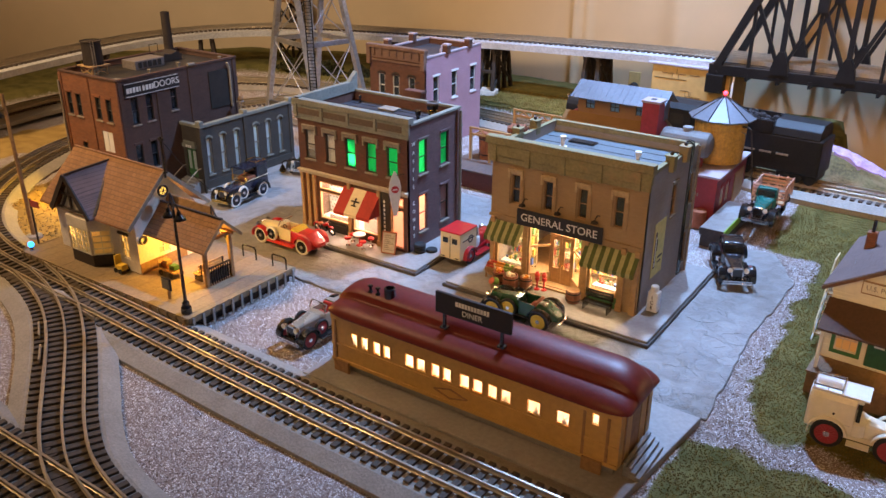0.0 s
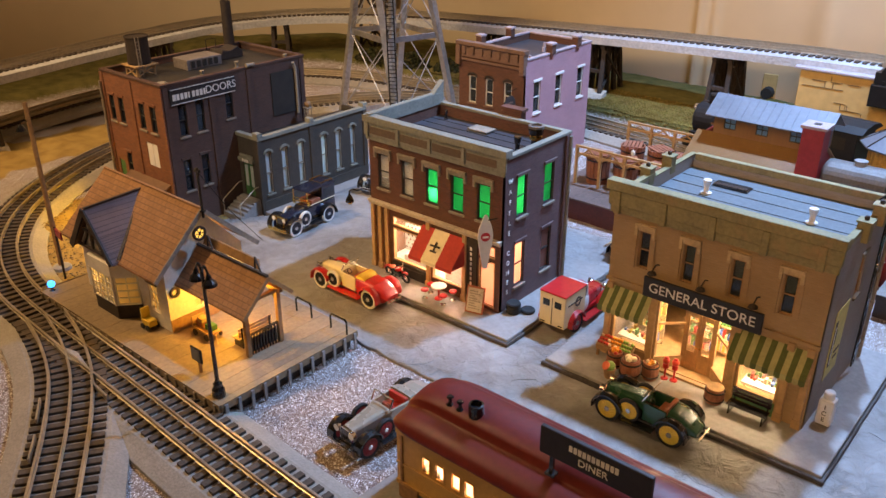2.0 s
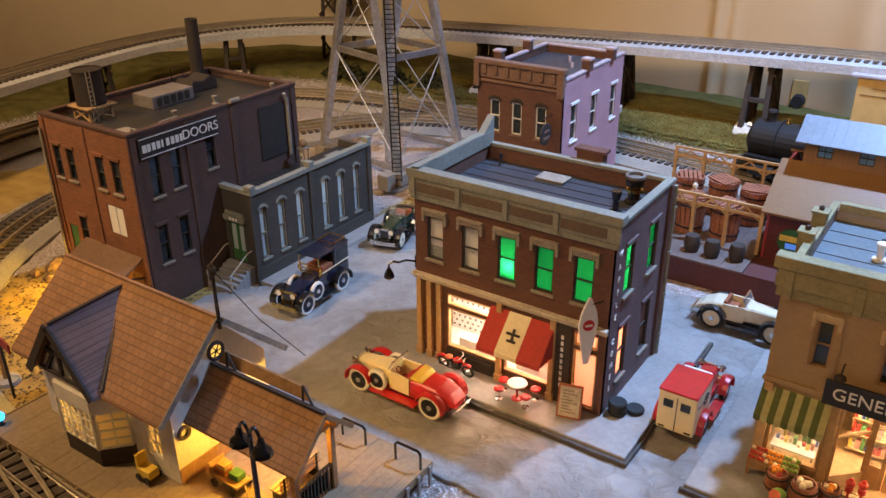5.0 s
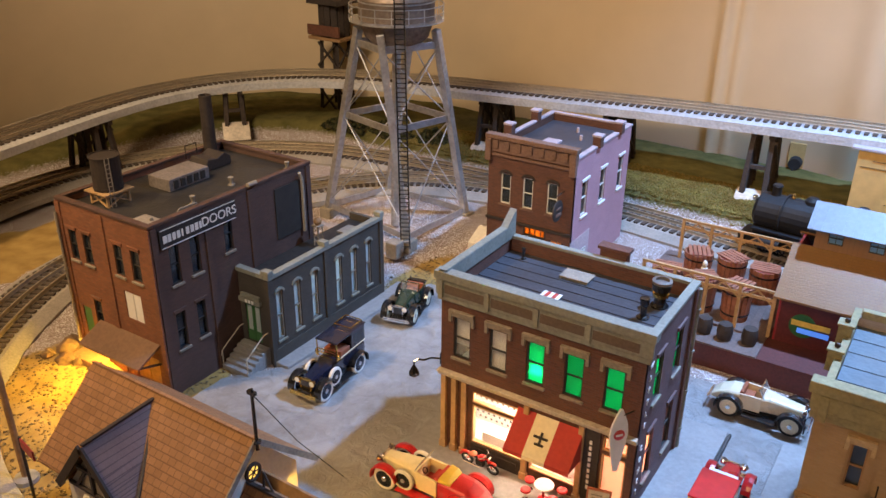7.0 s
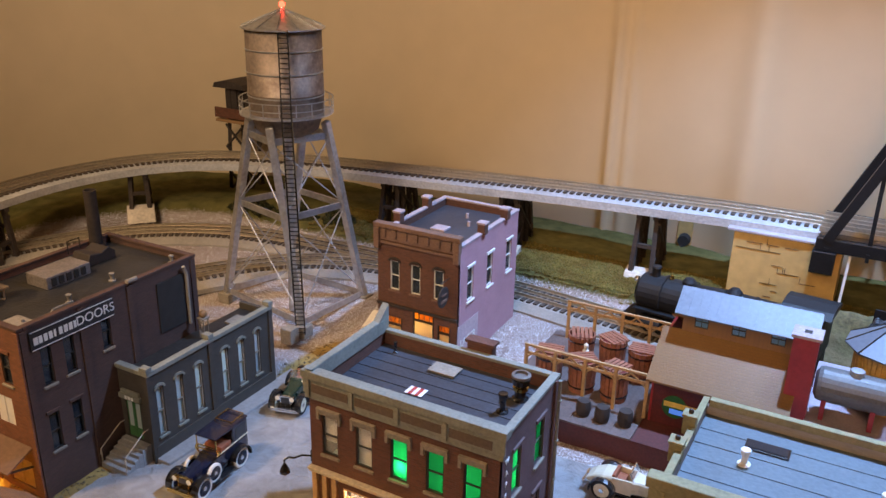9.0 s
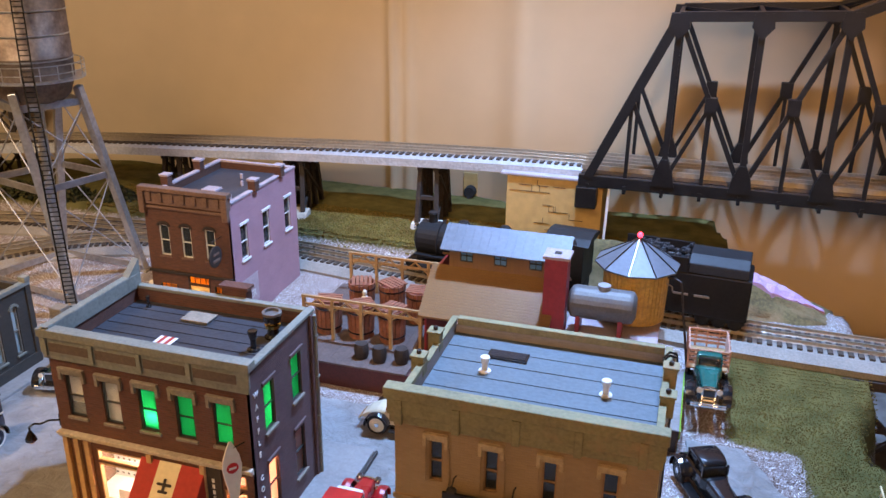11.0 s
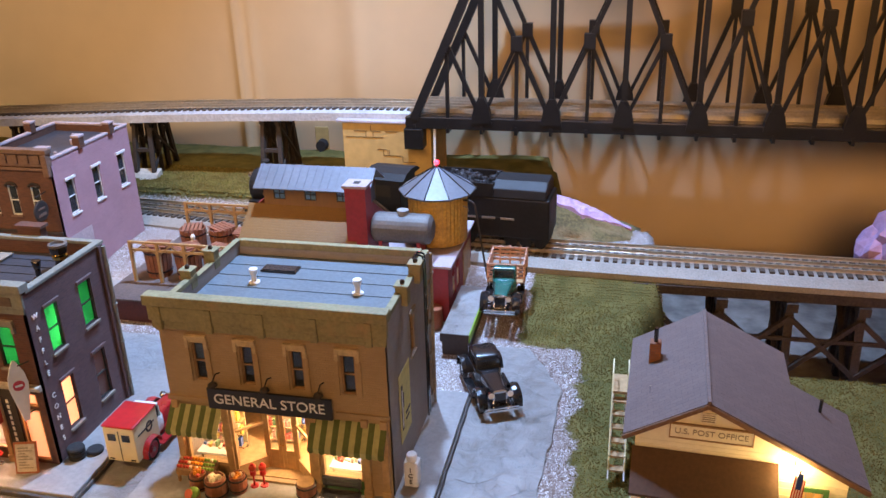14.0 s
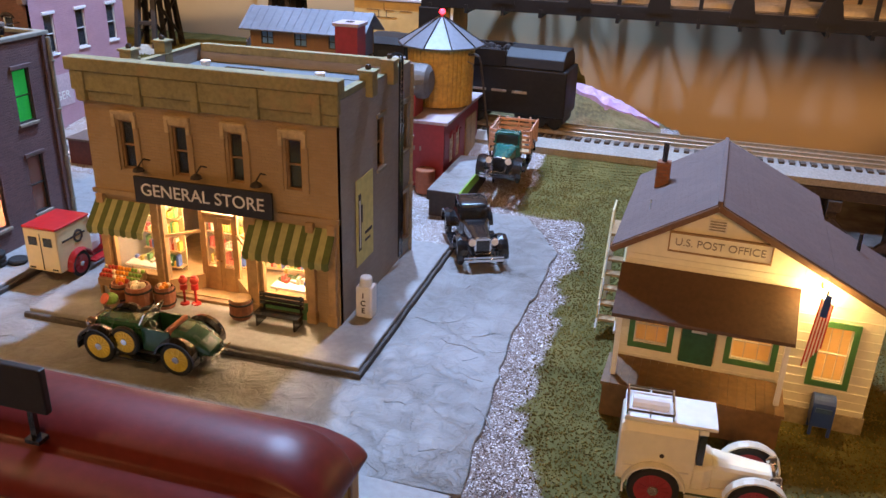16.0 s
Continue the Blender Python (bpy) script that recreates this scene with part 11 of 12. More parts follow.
FRUIT = [mat("fruit_%s" % n, c, 0.45, fine=300, broad=300, vary=0.2, bump=0.0) for n, c in (("red", (0.5, 0.05, 0.03)), ("orange", (0.75, 0.28, 0.03)), ("green", (0.2, 0.35, 0.06)), ("cream", (0.75, 0.62, 0.42)))]
MELON = mat("melon_flesh", (0.75, 0.17, 0.09), 0.5, fine=300, broad=100, vary=0.15, bump=0.0)
TIN_WHITE = mat("enamel_white", (0.78, 0.78, 0.76), 0.35, fine=200, broad=60, vary=0.08, bump=0.02, coat=0.3)

barrel("apple_barrel", -0.2765, 0.7365, 0.0055, 0.0085, 0.0165, "brown wooden barrel of cream fruit on the sidewalk", FRUIT[3:])
barrel("fruit_barrel", -0.2935, 0.7420, 0.0055, 0.0070, 0.0135, "small brown wooden barrel by the fruit stand", FRUIT[:2])
barrel("flour_barrel", -0.2630, 0.7445, 0.0055, 0.0068, 0.0145, "brown wooden barrel of mixed goods by the door", FRUIT[1:])
barrel("half_barrel", -0.2105, 0.7480, 0.0055, 0.0075, 0.0125, "wooden tub with a pale lid beside the bench")
solid("tub_lid", M().cyl((-0.2105, 0.7480, 0.0180), (-0.2105, 0.7480, 0.0188), 0.0066, n=16), WOOD_OAK, "round pale wooden lid on the tub", "lid")


def fruit_stand():
    x0, x1, y0, y1 = -0.3140, -0.2830, 0.7460, 0.7555
    ob = thing("fruit_stand", (x0, y0, 0.0055), "sloping wooden fruit stand under the shop window", "fruit stand", "goods outside the store")
    part("bin", M().prism([(y0, 0.0120), (y1, 0.0175), (y1, 0.0225), (y0, 0.0165)], "x", x0, x1), WOOD, ob)
    for x in (x0 + 0.0015, (x0 + x1) / 2, x1 - 0.0015):
        for y in (y0 + 0.0012, y1 - 0.0012):
            part("leg", M().box(x - 0.0009, x + 0.0009, y - 0.0009, y + 0.0009, 0.0055, 0.0145), WOOD, ob)
    rng = random.Random(3)
    for i in range(12):
        for j in range(3):
            y = y0 + 0.0018 + j * 0.0030
            part("fruit", M().ball((x0 + 0.0018 + i * 0.0025 + rng.uniform(-0.0003, 0.0003), y, 0.0178 + (y - y0) * 0.6), 0.0014, 7, 5), FRUIT[i // 4 % 4 if rng.random() > 0.15 else 3], ob)


fruit_stand()


def melon_basket(x, y, z):
    ob = thing("melon_basket", (x, y, z), "round basket with a cut melon on the sidewalk edge", "basket", "goods outside the store")
    part("basket", M().lathe((x, y, z), [(0.0036, 0), (0.0052, 0.0085), (0.0046, 0.0085), (0.0032, 0.001)], 14), WOOD_OAK, ob)
    part("melon", M().ball((x, y, z + 0.0105), 0.0048, 12, 8, 0.8), FRUIT[2], ob)
    part("cut_face", M().cyl((x - 0.0012, y - 0.0034, z + 0.0118), (x - 0.0016, y - 0.0042, z + 0.0124), 0.0036, n=14), MELON, ob, "red cut melon face")


melon_basket(-0.2885, 0.7245, 0.0055)


def gumball(x, y, z):
    ob = thing("gumball_machine", (x, y, z), "red gumball machine with a glass globe on a stand", "gumball machine", "gumball machines by the door")
    part("stand", M().lathe((x, y, z), [(0.0032, 0), (0.0030, 0.0008), (0.0008, 0.0014), (0.0008, 0.0100), (0.0024, 0.0106), (0.0024, 0.0138), (0.0018, 0.0144)], 12), RED_PAINT, ob)
    part("globe", M().ball((x, y, z + 0.0168), 0.0029, 12, 8), FRUIT[0], ob, "globe full of red gumballs", smooth=True)
    part("cap", M().lathe((x, y, z + 0.0193), [(0.0018, 0), (0.0014, 0.0008), (0.0004, 0.0012)], 10), RED_PAINT, ob)


gumball(-0.2535, 0.7515, 0.0055)
gumball(-0.2465, 0.7535, 0.0055)


def ice_box():
    x, y, z = -0.1370, 0.7760, 0.0055
    ob = thing("ice_chest", (x, y, z), "white enamel ice dispenser by the store wall", "ice dispenser")
    part("cabinet", M().box(x - 0.0055, x + 0.0055, y - 0.0050, y + 0.0050, z, z + 0.0215), TIN_WHITE, ob, bevel=0.0012)
    part("top_drum", M().lathe((x, y, z + 0.0216), [(0.0040, 0), (0.0040, 0.0046), (0.0034, 0.0056), (0.0010, 0.0060)], 16), TIN_WHITE, ob, bevel=0.0)
    part("door", M().box(x - 0.0042, x + 0.0042, y - 0.0056, y - 0.0051, z + 0.002, z + 0.0200), TIN_WHITE, ob, bevel=0.0002)
    for i, ch in enumerate("ICE"):
        words(ch, 0.0052, text_on(front(y - 0.0056), x, 0.0003, z + 0.0160 - i * 0.0052), LETTER_DARK, ob)


ice_box()


def bistro():
    x, y, z = -0.4770, 0.7340, 0.0055
    ob = thing("bistro_table", (x, y, z), "small round white-topped table on a red foot", "table")
    part("foot", M().lathe((x, y, z), [(0.0042, 0), (0.0040, 0.0008), (0.0008, 0.0014), (0.0008, 0.0125), (0.003, 0.0130)], 14), RED_PAINT, ob)
    part("tabletop", M().lathe((x, y, z + 0.0130), [(0.0072, 0), (0.0076, 0.0006), (0.0072, 0.0013)], 20), TIN_WHITE, ob, "white round tabletop")
    for k, (dx, dy) in enumerate(((-0.0135, 0.004), (-0.0110, -0.0075), (0.0120, 0.0065), (0.0105, -0.0060))):
        st = thing("stool", (x + dx, y + dy, z), "red padded stool at the shop table", "stool", "stools round the table")
        part("foot", M().lathe((x + dx, y + dy, z), [(0.0030, 0), (0.0028, 0.0006), (0.0007, 0.0010), (0.0007, 0.0080)], 10), CHROME, st)
        part("seat", M().lathe((x + dx, y + dy, z + 0.0080), [(0.0034, 0), (0.0040, 0.0008), (0.0038, 0.0020), (0.0026, 0.0026)], 14), RED_PAINT, st, "red padded seat")


bistro()


def menu_board():
    x, y, z = -0.4350, 0.7335, 0.0055
    ob = thing("menu_board", (x, y, z), "cream menu board in a wooden frame, leaning back", "sign board")
    tf = Matrix.Translation((x, y, z)) @ Matrix.Rotation(radians(14), 4, "Z") @ Matrix.Rotation(radians(-14), 4, "X")
    part("frame", M(tf).box(-0.0088, 0.0088, 0, 0.0012, 0, 0.0255), LEATHER, ob)
    part("sheet", M(tf).box(-0.0074, 0.0074, -0.0005, -0.0001, 0.0016, 0.0240), TRIM_CREAM, ob, "cream menu sheet")
    for k in range(8):
        part("glyph_bar", M(tf).box(-0.0055, 0.0055 - 0.003 * (k % 3), -0.0008, -0.0005, 0.0045 + k * 0.0023, 0.0052 + k * 0.0023), STONE_TRIM, ob)
    part("prop", M().bar((x - 0.002, y + 0.0062, z + 0.0235), (x - 0.0025, y + 0.0120, z), 0.0010), WOOD, ob)


menu_board()


def motorcycle():
    x, y, z = -0.5335, 0.7385, 0.0055
    ob = thing("motorcycle", (x, y, z), "red and black motorcycle parked before the window", "motorcycle")
    tf = Matrix.Translation((x, y, z)) @ Matrix.Rotation(radians(-4), 4, "Z") @ Matrix.Rotation(radians(9), 4, "X")
    for dx in (-0.0118, 0.0118):
        w = part("wheel", M(tf).lathe((dx, -0.0008, 0.0055), [(0.0040, -0.0001), (0.0053, 0.0), (0.0056, 0.0008), (0.0053, 0.0016), (0.0040, 0.0017)], 18, (0, 1, 0)), RUBBER, ob)
        part("hub", M(tf).cyl((dx, -0.0012, 0.0055), (dx, 0.0012, 0.0055), 0.0012, n=8), CHROME, w)
        for k in range(4):
            a = math.pi * k / 4
            d = Vector((math.cos(a), 0, math.sin(a))) * 0.0046
            part("spoke", M(tf).bar(Vector((dx, 0, 0.0055)) - d, Vector((dx, 0, 0.0055)) + d, 0.0003), CHROME, w)
    part("tank", M(tf).ball((0.0025, 0, 0.0128), 0.0036, 10, 6, 0.55), RED_PAINT, ob, "red fuel tank", smooth=True)
    part("engine", M(tf).box(-0.0032, 0.0040, -0.0018, 0.0018, 0.0040, 0.0100), BLACK_PAINT, ob, bevel=0.0006)
    part("saddle", M(tf).ball((-0.0058, 0, 0.0128), 0.0034, 10, 6, 0.35), LEATHER, ob, smooth=True)
    part("frame", M(tf).tube([(-0.0118, 0, 0.0055), (-0.006, 0, 0.0118), (0.0065, 0, 0.0140), (0.0118, 0, 0.0055)], 0.0006), RED_PAINT, ob)
    part("fender", M(tf).tube([(-0.0178, 0, 0.0075), (-0.0155, 0, 0.0108), (-0.0118, 0, 0.0122), (-0.0080, 0, 0.0108)], 0.0013), RED_PAINT, ob, "red rear fender")
    part("fender", M(tf).tube([(0.0080, 0, 0.0108), (0.0118, 0, 0.0122), (0.0152, 0, 0.0110)], 0.0012), RED_PAINT, ob, "red front fender")
    part("handlebar", M(tf).tube([(0.0035, -0.0058, 0.0172), (0.0068, -0.0030, 0.0172), (0.0068, 0.0030, 0.0172), (0.0035, 0.0058, 0.0172)], 0.0005), CHROME, ob, "bright handlebar")
    part("headlamp", M(tf).lathe((0.0085, 0, 0.0155), [(0.0008, 0), (0.0019, 0.0010), (0.0020, 0.0026)], 12, (1, 0, 0)), CHROME, ob)
    part("exhaust", M(tf).tube([(0.002, -0.0024, 0.0035), (-0.0150, -0.0026, 0.0032)], 0.0007), CHROME, ob, "bright exhaust pipe")


motorcycle()

for n, (x, y, z, lean) in enumerate(((-0.4085, 0.7590, 0.0055, 0), (-0.4085, 0.7590, 0.0090, 0), (-0.4085, 0.7590, 0.0125, 0), (-0.3985, 0.7680, 0.0055, 0))):
    solid("tyre", M().lathe((x, y, z), [(0.0030, 0.0002), (0.0060, 0.0), (0.0068, 0.0010), (0.0068, 0.0024), (0.0060, 0.0034), (0.0030, 0.0032)], 18), RUBBER, "worn black tyre stacked beside the shop wall", "tyre", group="tyres by the shop")


def cone_sign():
    """The tall ice cream cone on the shop corner."""
    x, y = -0.4275, 0.7390
    ob = thing("cone_sign", (x, y + 0.006, 0.055), "flat white ice cream cone sign with a red disc", "shop sign")
    tf = Matrix.Translation((x, y, 0)) @ Matrix.Rotation(radians(50), 4, "Z")
    out = [(-0.0020, 0.052), (0.0020, 0.052), (0.0062, 0.076), (0.0070, 0.084), (0.0058, 0.092), (0.0036, 0.098), (0.0012, 0.1035), (-0.0008, 0.1040), (-0.0034, 0.098), (-0.0060, 0.091), (-0.0070, 0.083), (-0.0060, 0.075)]
    part("cone", M(tf).prism(out, "y", -0.0009, 0.0009), TIN_WHITE, ob, bevel=0.0003)
    for s in (-1, 1):
        part("disc", M(tf).cyl((0, s * 0.0009, 0.083), (0, s * 0.0013, 0.083), 0.0042, n=16), RED_PAINT, ob, "red disc")
        part("glyph_bar", M(tf).box(-0.0026, 0.0026, min(s * 0.0013, s * 0.0016), max(s * 0.0013, s * 0.0016), 0.0822, 0.0838), TIN_WHITE, ob)
    part("bracket", M().tube([(x + 0.002, y + 0.001, 0.0990), (x + 0.006, y + 0.0095, 0.0990)], 0.0006), DARK_INSIDE, ob)
    part("bracket", M().tube([(x, y + 0.001, 0.0560), (x + 0.001, y + 0.0095, 0.0560)], 0.0006), DARK_INSIDE, ob)


cone_sign()


def corner_lamp():
    x, y = -0.5790, 0.7460
    ob = thing("wall_lamp", (x, y, 0.085), "black curly bracket lamp on the shop corner", "wall lamp")
    part("arm", M().tube([(x + 0.002, y + 0.003, 0.0850), (x - 0.004, y - 0.003, 0.0870), (x - 0.008, y - 0.007, 0.0855), (x - 0.011, y - 0.010, 0.0870), (x - 0.0135, y - 0.0125, 0.0850), (x - 0.0135, y - 0.0125, 0.0810)], 0.0008), BLACK_PAINT, ob)
    part("shade", M().lathe((x - 0.0135, y - 0.0125, 0.0738), [(0.0042, 0), (0.0040, 0.0020), (0.0016, 0.0070), (0.0008, 0.0082)], 14), BLACK_PAINT, ob)
    part("bulb", M().ball((x - 0.0135, y - 0.0125, 0.0735), 0.0026, 10, 6), BRASS, ob, "unlit amber bulb")
    part("wall_plate", M().box(x + 0.0006, x + 0.0018, y + 0.0022, y + 0.0050, 0.080, 0.090), BLACK_PAINT, ob)


corner_lamp()


def depot_mast():
    """A thin mast on the depot roof ridge with its stay wires."""
    x, y = -0.592, 0.567
    ob = thing("roof_mast", (x, y, 0.113), "thin black mast with a cross piece on the depot roof", "mast")
    part("pole", M().cyl((x, y, 0.112), (x, y, 0.1560), 0.0013, 0.0010, 8), BLACK_PAINT, ob)
    part("cap", M().box(x - 0.0030, x + 0.0030, y - 0.0012, y + 0.0012, 0.1520, 0.1545), BLACK_PAINT, ob)
    part("foot", M().lathe((x, y, 0.1175), [(0.0030, 0), (0.0028, 0.0012), (0.0012, 0.0018)], 10), BLACK_PAINT, ob)
    part("wire", M().tube([(x, y, 0.1525), (x + 0.022, y + 0.012, 0.120), (x + 0.046, y + 0.024, 0.096)], 0.0003, 4), BLACK_PAINT, ob, "thin stay wire")


depot_mast()


def wall_outlet():
    x, y = -0.470, 1.5195
    ob = thing("wall_outlet", (x, y, 0.03), "tan wall outlet plate with a black plug", "wall outlet")
    part("plate", M().box(x - 0.011, x + 0.011, y - 0.004, y - 0.0005, 0.036, 0.074), PLY, ob, bevel=0.001)
    part("plug", M().cyl((x + 0.001, y - 0.016, 0.046), (x + 0.001, y - 0.0042, 0.046), 0.0085, 0.0095, 14), RUBBER, ob, "black plug")
    part("cord", M().tube([(x + 0.001, y - 0.014, 0.042), (x - 0.002, y - 0.018, 0.030), (x - 0.008, y - 0.012, 0.018)], 0.002), RUBBER, ob)


wall_outlet()


# ---- steam train standing behind the works ----
def rail_y(x):
    a, b = min(((p, q) for p, q in zip(TRACKS[3], TRACKS[3][1:]) if (p.x - x) * (q.x - x) <= 0 and p.y > 1.0), key=lambda s: abs(s[0].x - x))
    return a.y + (b.y - a.y) * (x - a.x) / (b.x - a.x)


LOCO = mat("loco_black", (0.014, 0.014, 0.015), 0.55, fine=300, broad=40, vary=0.3, bump=0.05, spec=0.3)


def train():
    zr = 0.018 + 0.0132

    def frame_at(xc):
        d = rail_y(xc + 0.03) - rail_y(xc - 0.03)
        return Matrix.Translation((xc, rail_y(xc), zr)) @ Matrix.Rotation(math.atan2(d, 0.06), 4, "Z")

    def wheel_of(ob, tf, x, s, r):
        w = part("wheel", M(tf).lathe((x, s * 0.0148, r), [(r * 0.80, 0), (r, 0), (r, 0.003), (r * 0.8, 0.003)], 18, (0, s, 0)), LOCO, ob)
        part("hub", M(tf).cyl((x, s * 0.0150, r), (x, s * 0.0186, r), r * 0.25, n=8), CHROME, w)
        for k in range(4):
            a = math.pi * k / 4
            d = Vector((math.cos(a), 0, math.sin(a))) * r * 0.85
            part("spoke", M(tf).bar(Vector((x, s * 0.0163, r)) - d, Vector((x, s * 0.0163, r)) + d, 0.0010), LOCO, w)

    xt = -0.142
    tf = frame_at(xt)
    ob = thing("coal_tender", (xt, rail_y(xt), zr), "black streamlined coal tender behind the steam locomotive", "tender")
    part("body", M(tf).box(-0.070, 0.070, -0.026, 0.026, 0.014, 0.062), LOCO, ob, bevel=0.002)
    part("tank_top", M(tf).loft([[(x, -0.026, 0.062), (x, 0.026, 0.062), (x, 0.024, 0.072), (x, 0.014, 0.080), (x, -0.014, 0.080), (x, -0.024, 0.072)] for x in (0.005, 0.066)]), LOCO, ob, bevel=0.001)
    part("bunker_side", M(tf).box(-0.068, 0.005, -0.026, -0.0235, 0.062, 0.078), LOCO, ob)
    part("bunker_side", M(tf).box(-0.068, 0.005, 0.0235, 0.026, 0.062, 0.078), LOCO, ob)
    m = M(tf)
    rng = random.Random(5)
    for k in range(160):
        m.ball((rng.uniform(-0.064, 0.003), rng.uniform(-0.021, 0.021), 0.066 + rng.uniform(0, 0.012)), rng.uniform(0.0022, 0.0042), 6, 4)
    part("coal", m, COAL, ob, "heaped lump coal")["kind"] = "stuff"
    for k in range(3):
        part("glyph_bar", M(tf).box(-0.03 + k * 0.022, -0.014 + k * 0.022, -0.0265, -0.026, 0.036, 0.0385), STONE_TRIM, ob)
    for xc in (-0.042, 0.042):
        bg_ = part("bogie", M(tf).box(xc - 0.026, xc + 0.026, -0.018, 0.018, 0.007, 0.0138), LOCO, ob)
        for dx in (-0.017, 0.0, 0.017):
            for s in (-1, 1):
                part("wheel", M(tf).lathe((xc + dx, s * 0.0148, 0.0075), [(0.006, 0), (0.0075, 0), (0.0075, 0.003), (0.004, 0.0038)], 16, (0, s, 0)), LOCO, bg_)
    xl = -0.347
    tf = frame_at(xl)
    ob = thing("steam_locomotive", (xl, rail_y(xl), zr), "black toy steam locomotive on the rear track", "locomotive")
    part("boiler", M(tf).lathe((-0.108, 0, 0.044), [(0.019, 0), (0.0215, 0.002), (0.0215, 0.060), (0.0235, 0.100), (0.0235, 0.165)], 24, (1, 0, 0)), LOCO, ob, smooth=False)
    part("smokebox_door", M(tf).lathe((-0.108, 0, 0.044), [(0.016, 0), (0.014, 0.003), (0.004, 0.005)], 20, (-1, 0, 0)), LOCO, ob)
    for k in range(4):
        part("boiler_band", M(tf).lathe((-0.080 + k * 0.034, 0, 0.044), [(0.0225 + 0.0004 * k, 0), (0.0238 + 0.0002 * k, 0.0005), (0.0238 + 0.0002 * k, 0.002), (0.0225 + 0.0004 * k, 0.0025)], 24, (1, 0, 0)), LOCO, ob)
    part("smokestack", M(tf).lathe((-0.092, 0, 0.062), [(0.0058, 0), (0.0050, 0.006), (0.0050, 0.013), (0.0060, 0.0135), (0.0050, 0.0155)], 14), LOCO, ob)
    part("sand_dome", M(tf).lathe((-0.052, 0, 0.062), [(0.0085, 0), (0.008, 0.006), (0.005, 0.0095), (0.0005, 0.0105)], 14), LOCO, ob)
    part("steam_dome", M(tf).lathe((0.000, 0, 0.063), [(0.009, 0), (0.0085, 0.006), (0.005, 0.010), (0.0005, 0.011)], 14), LOCO, ob)
    part("bell", M(tf).lathe((-0.073, 0, 0.066), [(0.0030, 0), (0.0022, 0.002), (0.0016, 0.0045), (0.0003, 0.0052)], 10), BRASS, ob, "brass bell")
    part("headlight", M(tf).lathe((-0.1125, 0, 0.056), [(0.0035, 0), (0.0035, 0.004), (0.001, 0.0045)], 12, (-1, 0, 0)), CHROME, ob, "bright round headlight")
    part("cab", M(tf).box(0.058, 0.100, -0.0255, 0.0255, 0.024, 0.073), LOCO, ob, bevel=0.001)
    part("cab_roof", M(tf).loft([[(x, -0.028, 0.0732), (x, -0.018, 0.0790), (x, 0.0, 0.0812), (x, 0.018, 0.0790), (x, 0.028, 0.0732)] for x in (0.054, 0.106)]), LOCO, ob)
    for s in (-1, 1):
        part("cab_window", M(tf).box(0.068, 0.088, min(s * 0.0255, s * 0.0259), max(s * 0.0255, s * 0.0259), 0.052, 0.066), DARK_INSIDE, ob)
        part("running_board", M(tf).box(-0.106, 0.057, min(s * 0.017, s * 0.027), max(s * 0.017, s * 0.027), 0.0285, 0.0305), LOCO, ob)
        part("cylinder", M(tf).cyl((-0.098, s * 0.0225, 0.015), (-0.072, s * 0.0225, 0.015), 0.0075, n=14), LOCO, ob)
        part("side_rod", M(tf).bar((-0.044, s * 0.0190, 0.0125), (0.046, s * 0.0190, 0.0125), 0.0012, 0.003), CHROME, ob, "bright side rod")
        for x in (-0.044, -0.014, 0.016, 0.046):
            wheel_of(ob, tf, x, s, 0.0142)
        for x in (-0.090, -0.074, 0.078):
            wheel_of(ob, tf, x, s, 0.0075)
    part("frame", M(tf).box(-0.108, 0.100, -0.0125, 0.0125, 0.008, 0.0235), LOCO, ob)
    part("pilot", M(tf).prism([(-0.010, 0.004), (0.010, 0.004), (0.018, 0.016), (-0.018, 0.016)], "x", -0.122, -0.108), LOCO, ob, "black cowcatcher")


train()

# ---- loose stones, brush and ground cover ----
def scatter(name, spots, size, material, label, category, seed, flat=0.2):
    """Many small eight-sided chips in one mesh."""
    rng = np.random.default_rng(seed)
    n = len(spots)
    p = np.array(spots)
    base = np.array([(1, 0, 0), (0, 1, 0), (-1, 0, 0), (0, -1, 0), (0, 0, 1), (0, 0, -1)], float)
    tri = np.array([(0, 1, 4), (1, 2, 4), (2, 3, 4), (3, 0, 4), (1, 0, 5), (2, 1, 5), (3, 2, 5), (0, 3, 5)])
    v = base[None] * (1 + rng.uniform(-0.38, 0.38, (n, 6, 1)))
    v = v + rng.uniform(-0.25, 0.25, (n, 6, 3))
    ang = rng.uniform(0, 6.283, n)
    c, s = np.cos(ang)[:, None], np.sin(ang)[:, None]
    x, y = v[:, :, 0] * c - v[:, :, 1] * s, v[:, :, 0] * s + v[:, :, 1] * c
    v = np.stack([x, y, v[:, :, 2] * flat], 2) * (size * rng.uniform(0.55, 1.35, n) ** 1.3)[:, None, None] + p[:, None, :]
    me = bpy.data.meshes.new(name)
    me.from_pydata(v.reshape(-1, 3).tolist(), [], (tri[None] + 6 * np.arange(n)[:, None, None]).reshape(-1, 3).tolist())
    me.polygons.foreach_set("use_smooth", [True] * len(me.polygons))
    me.materials.append(material)
    return tagged(new(name, me), label, category, "", "stuff")


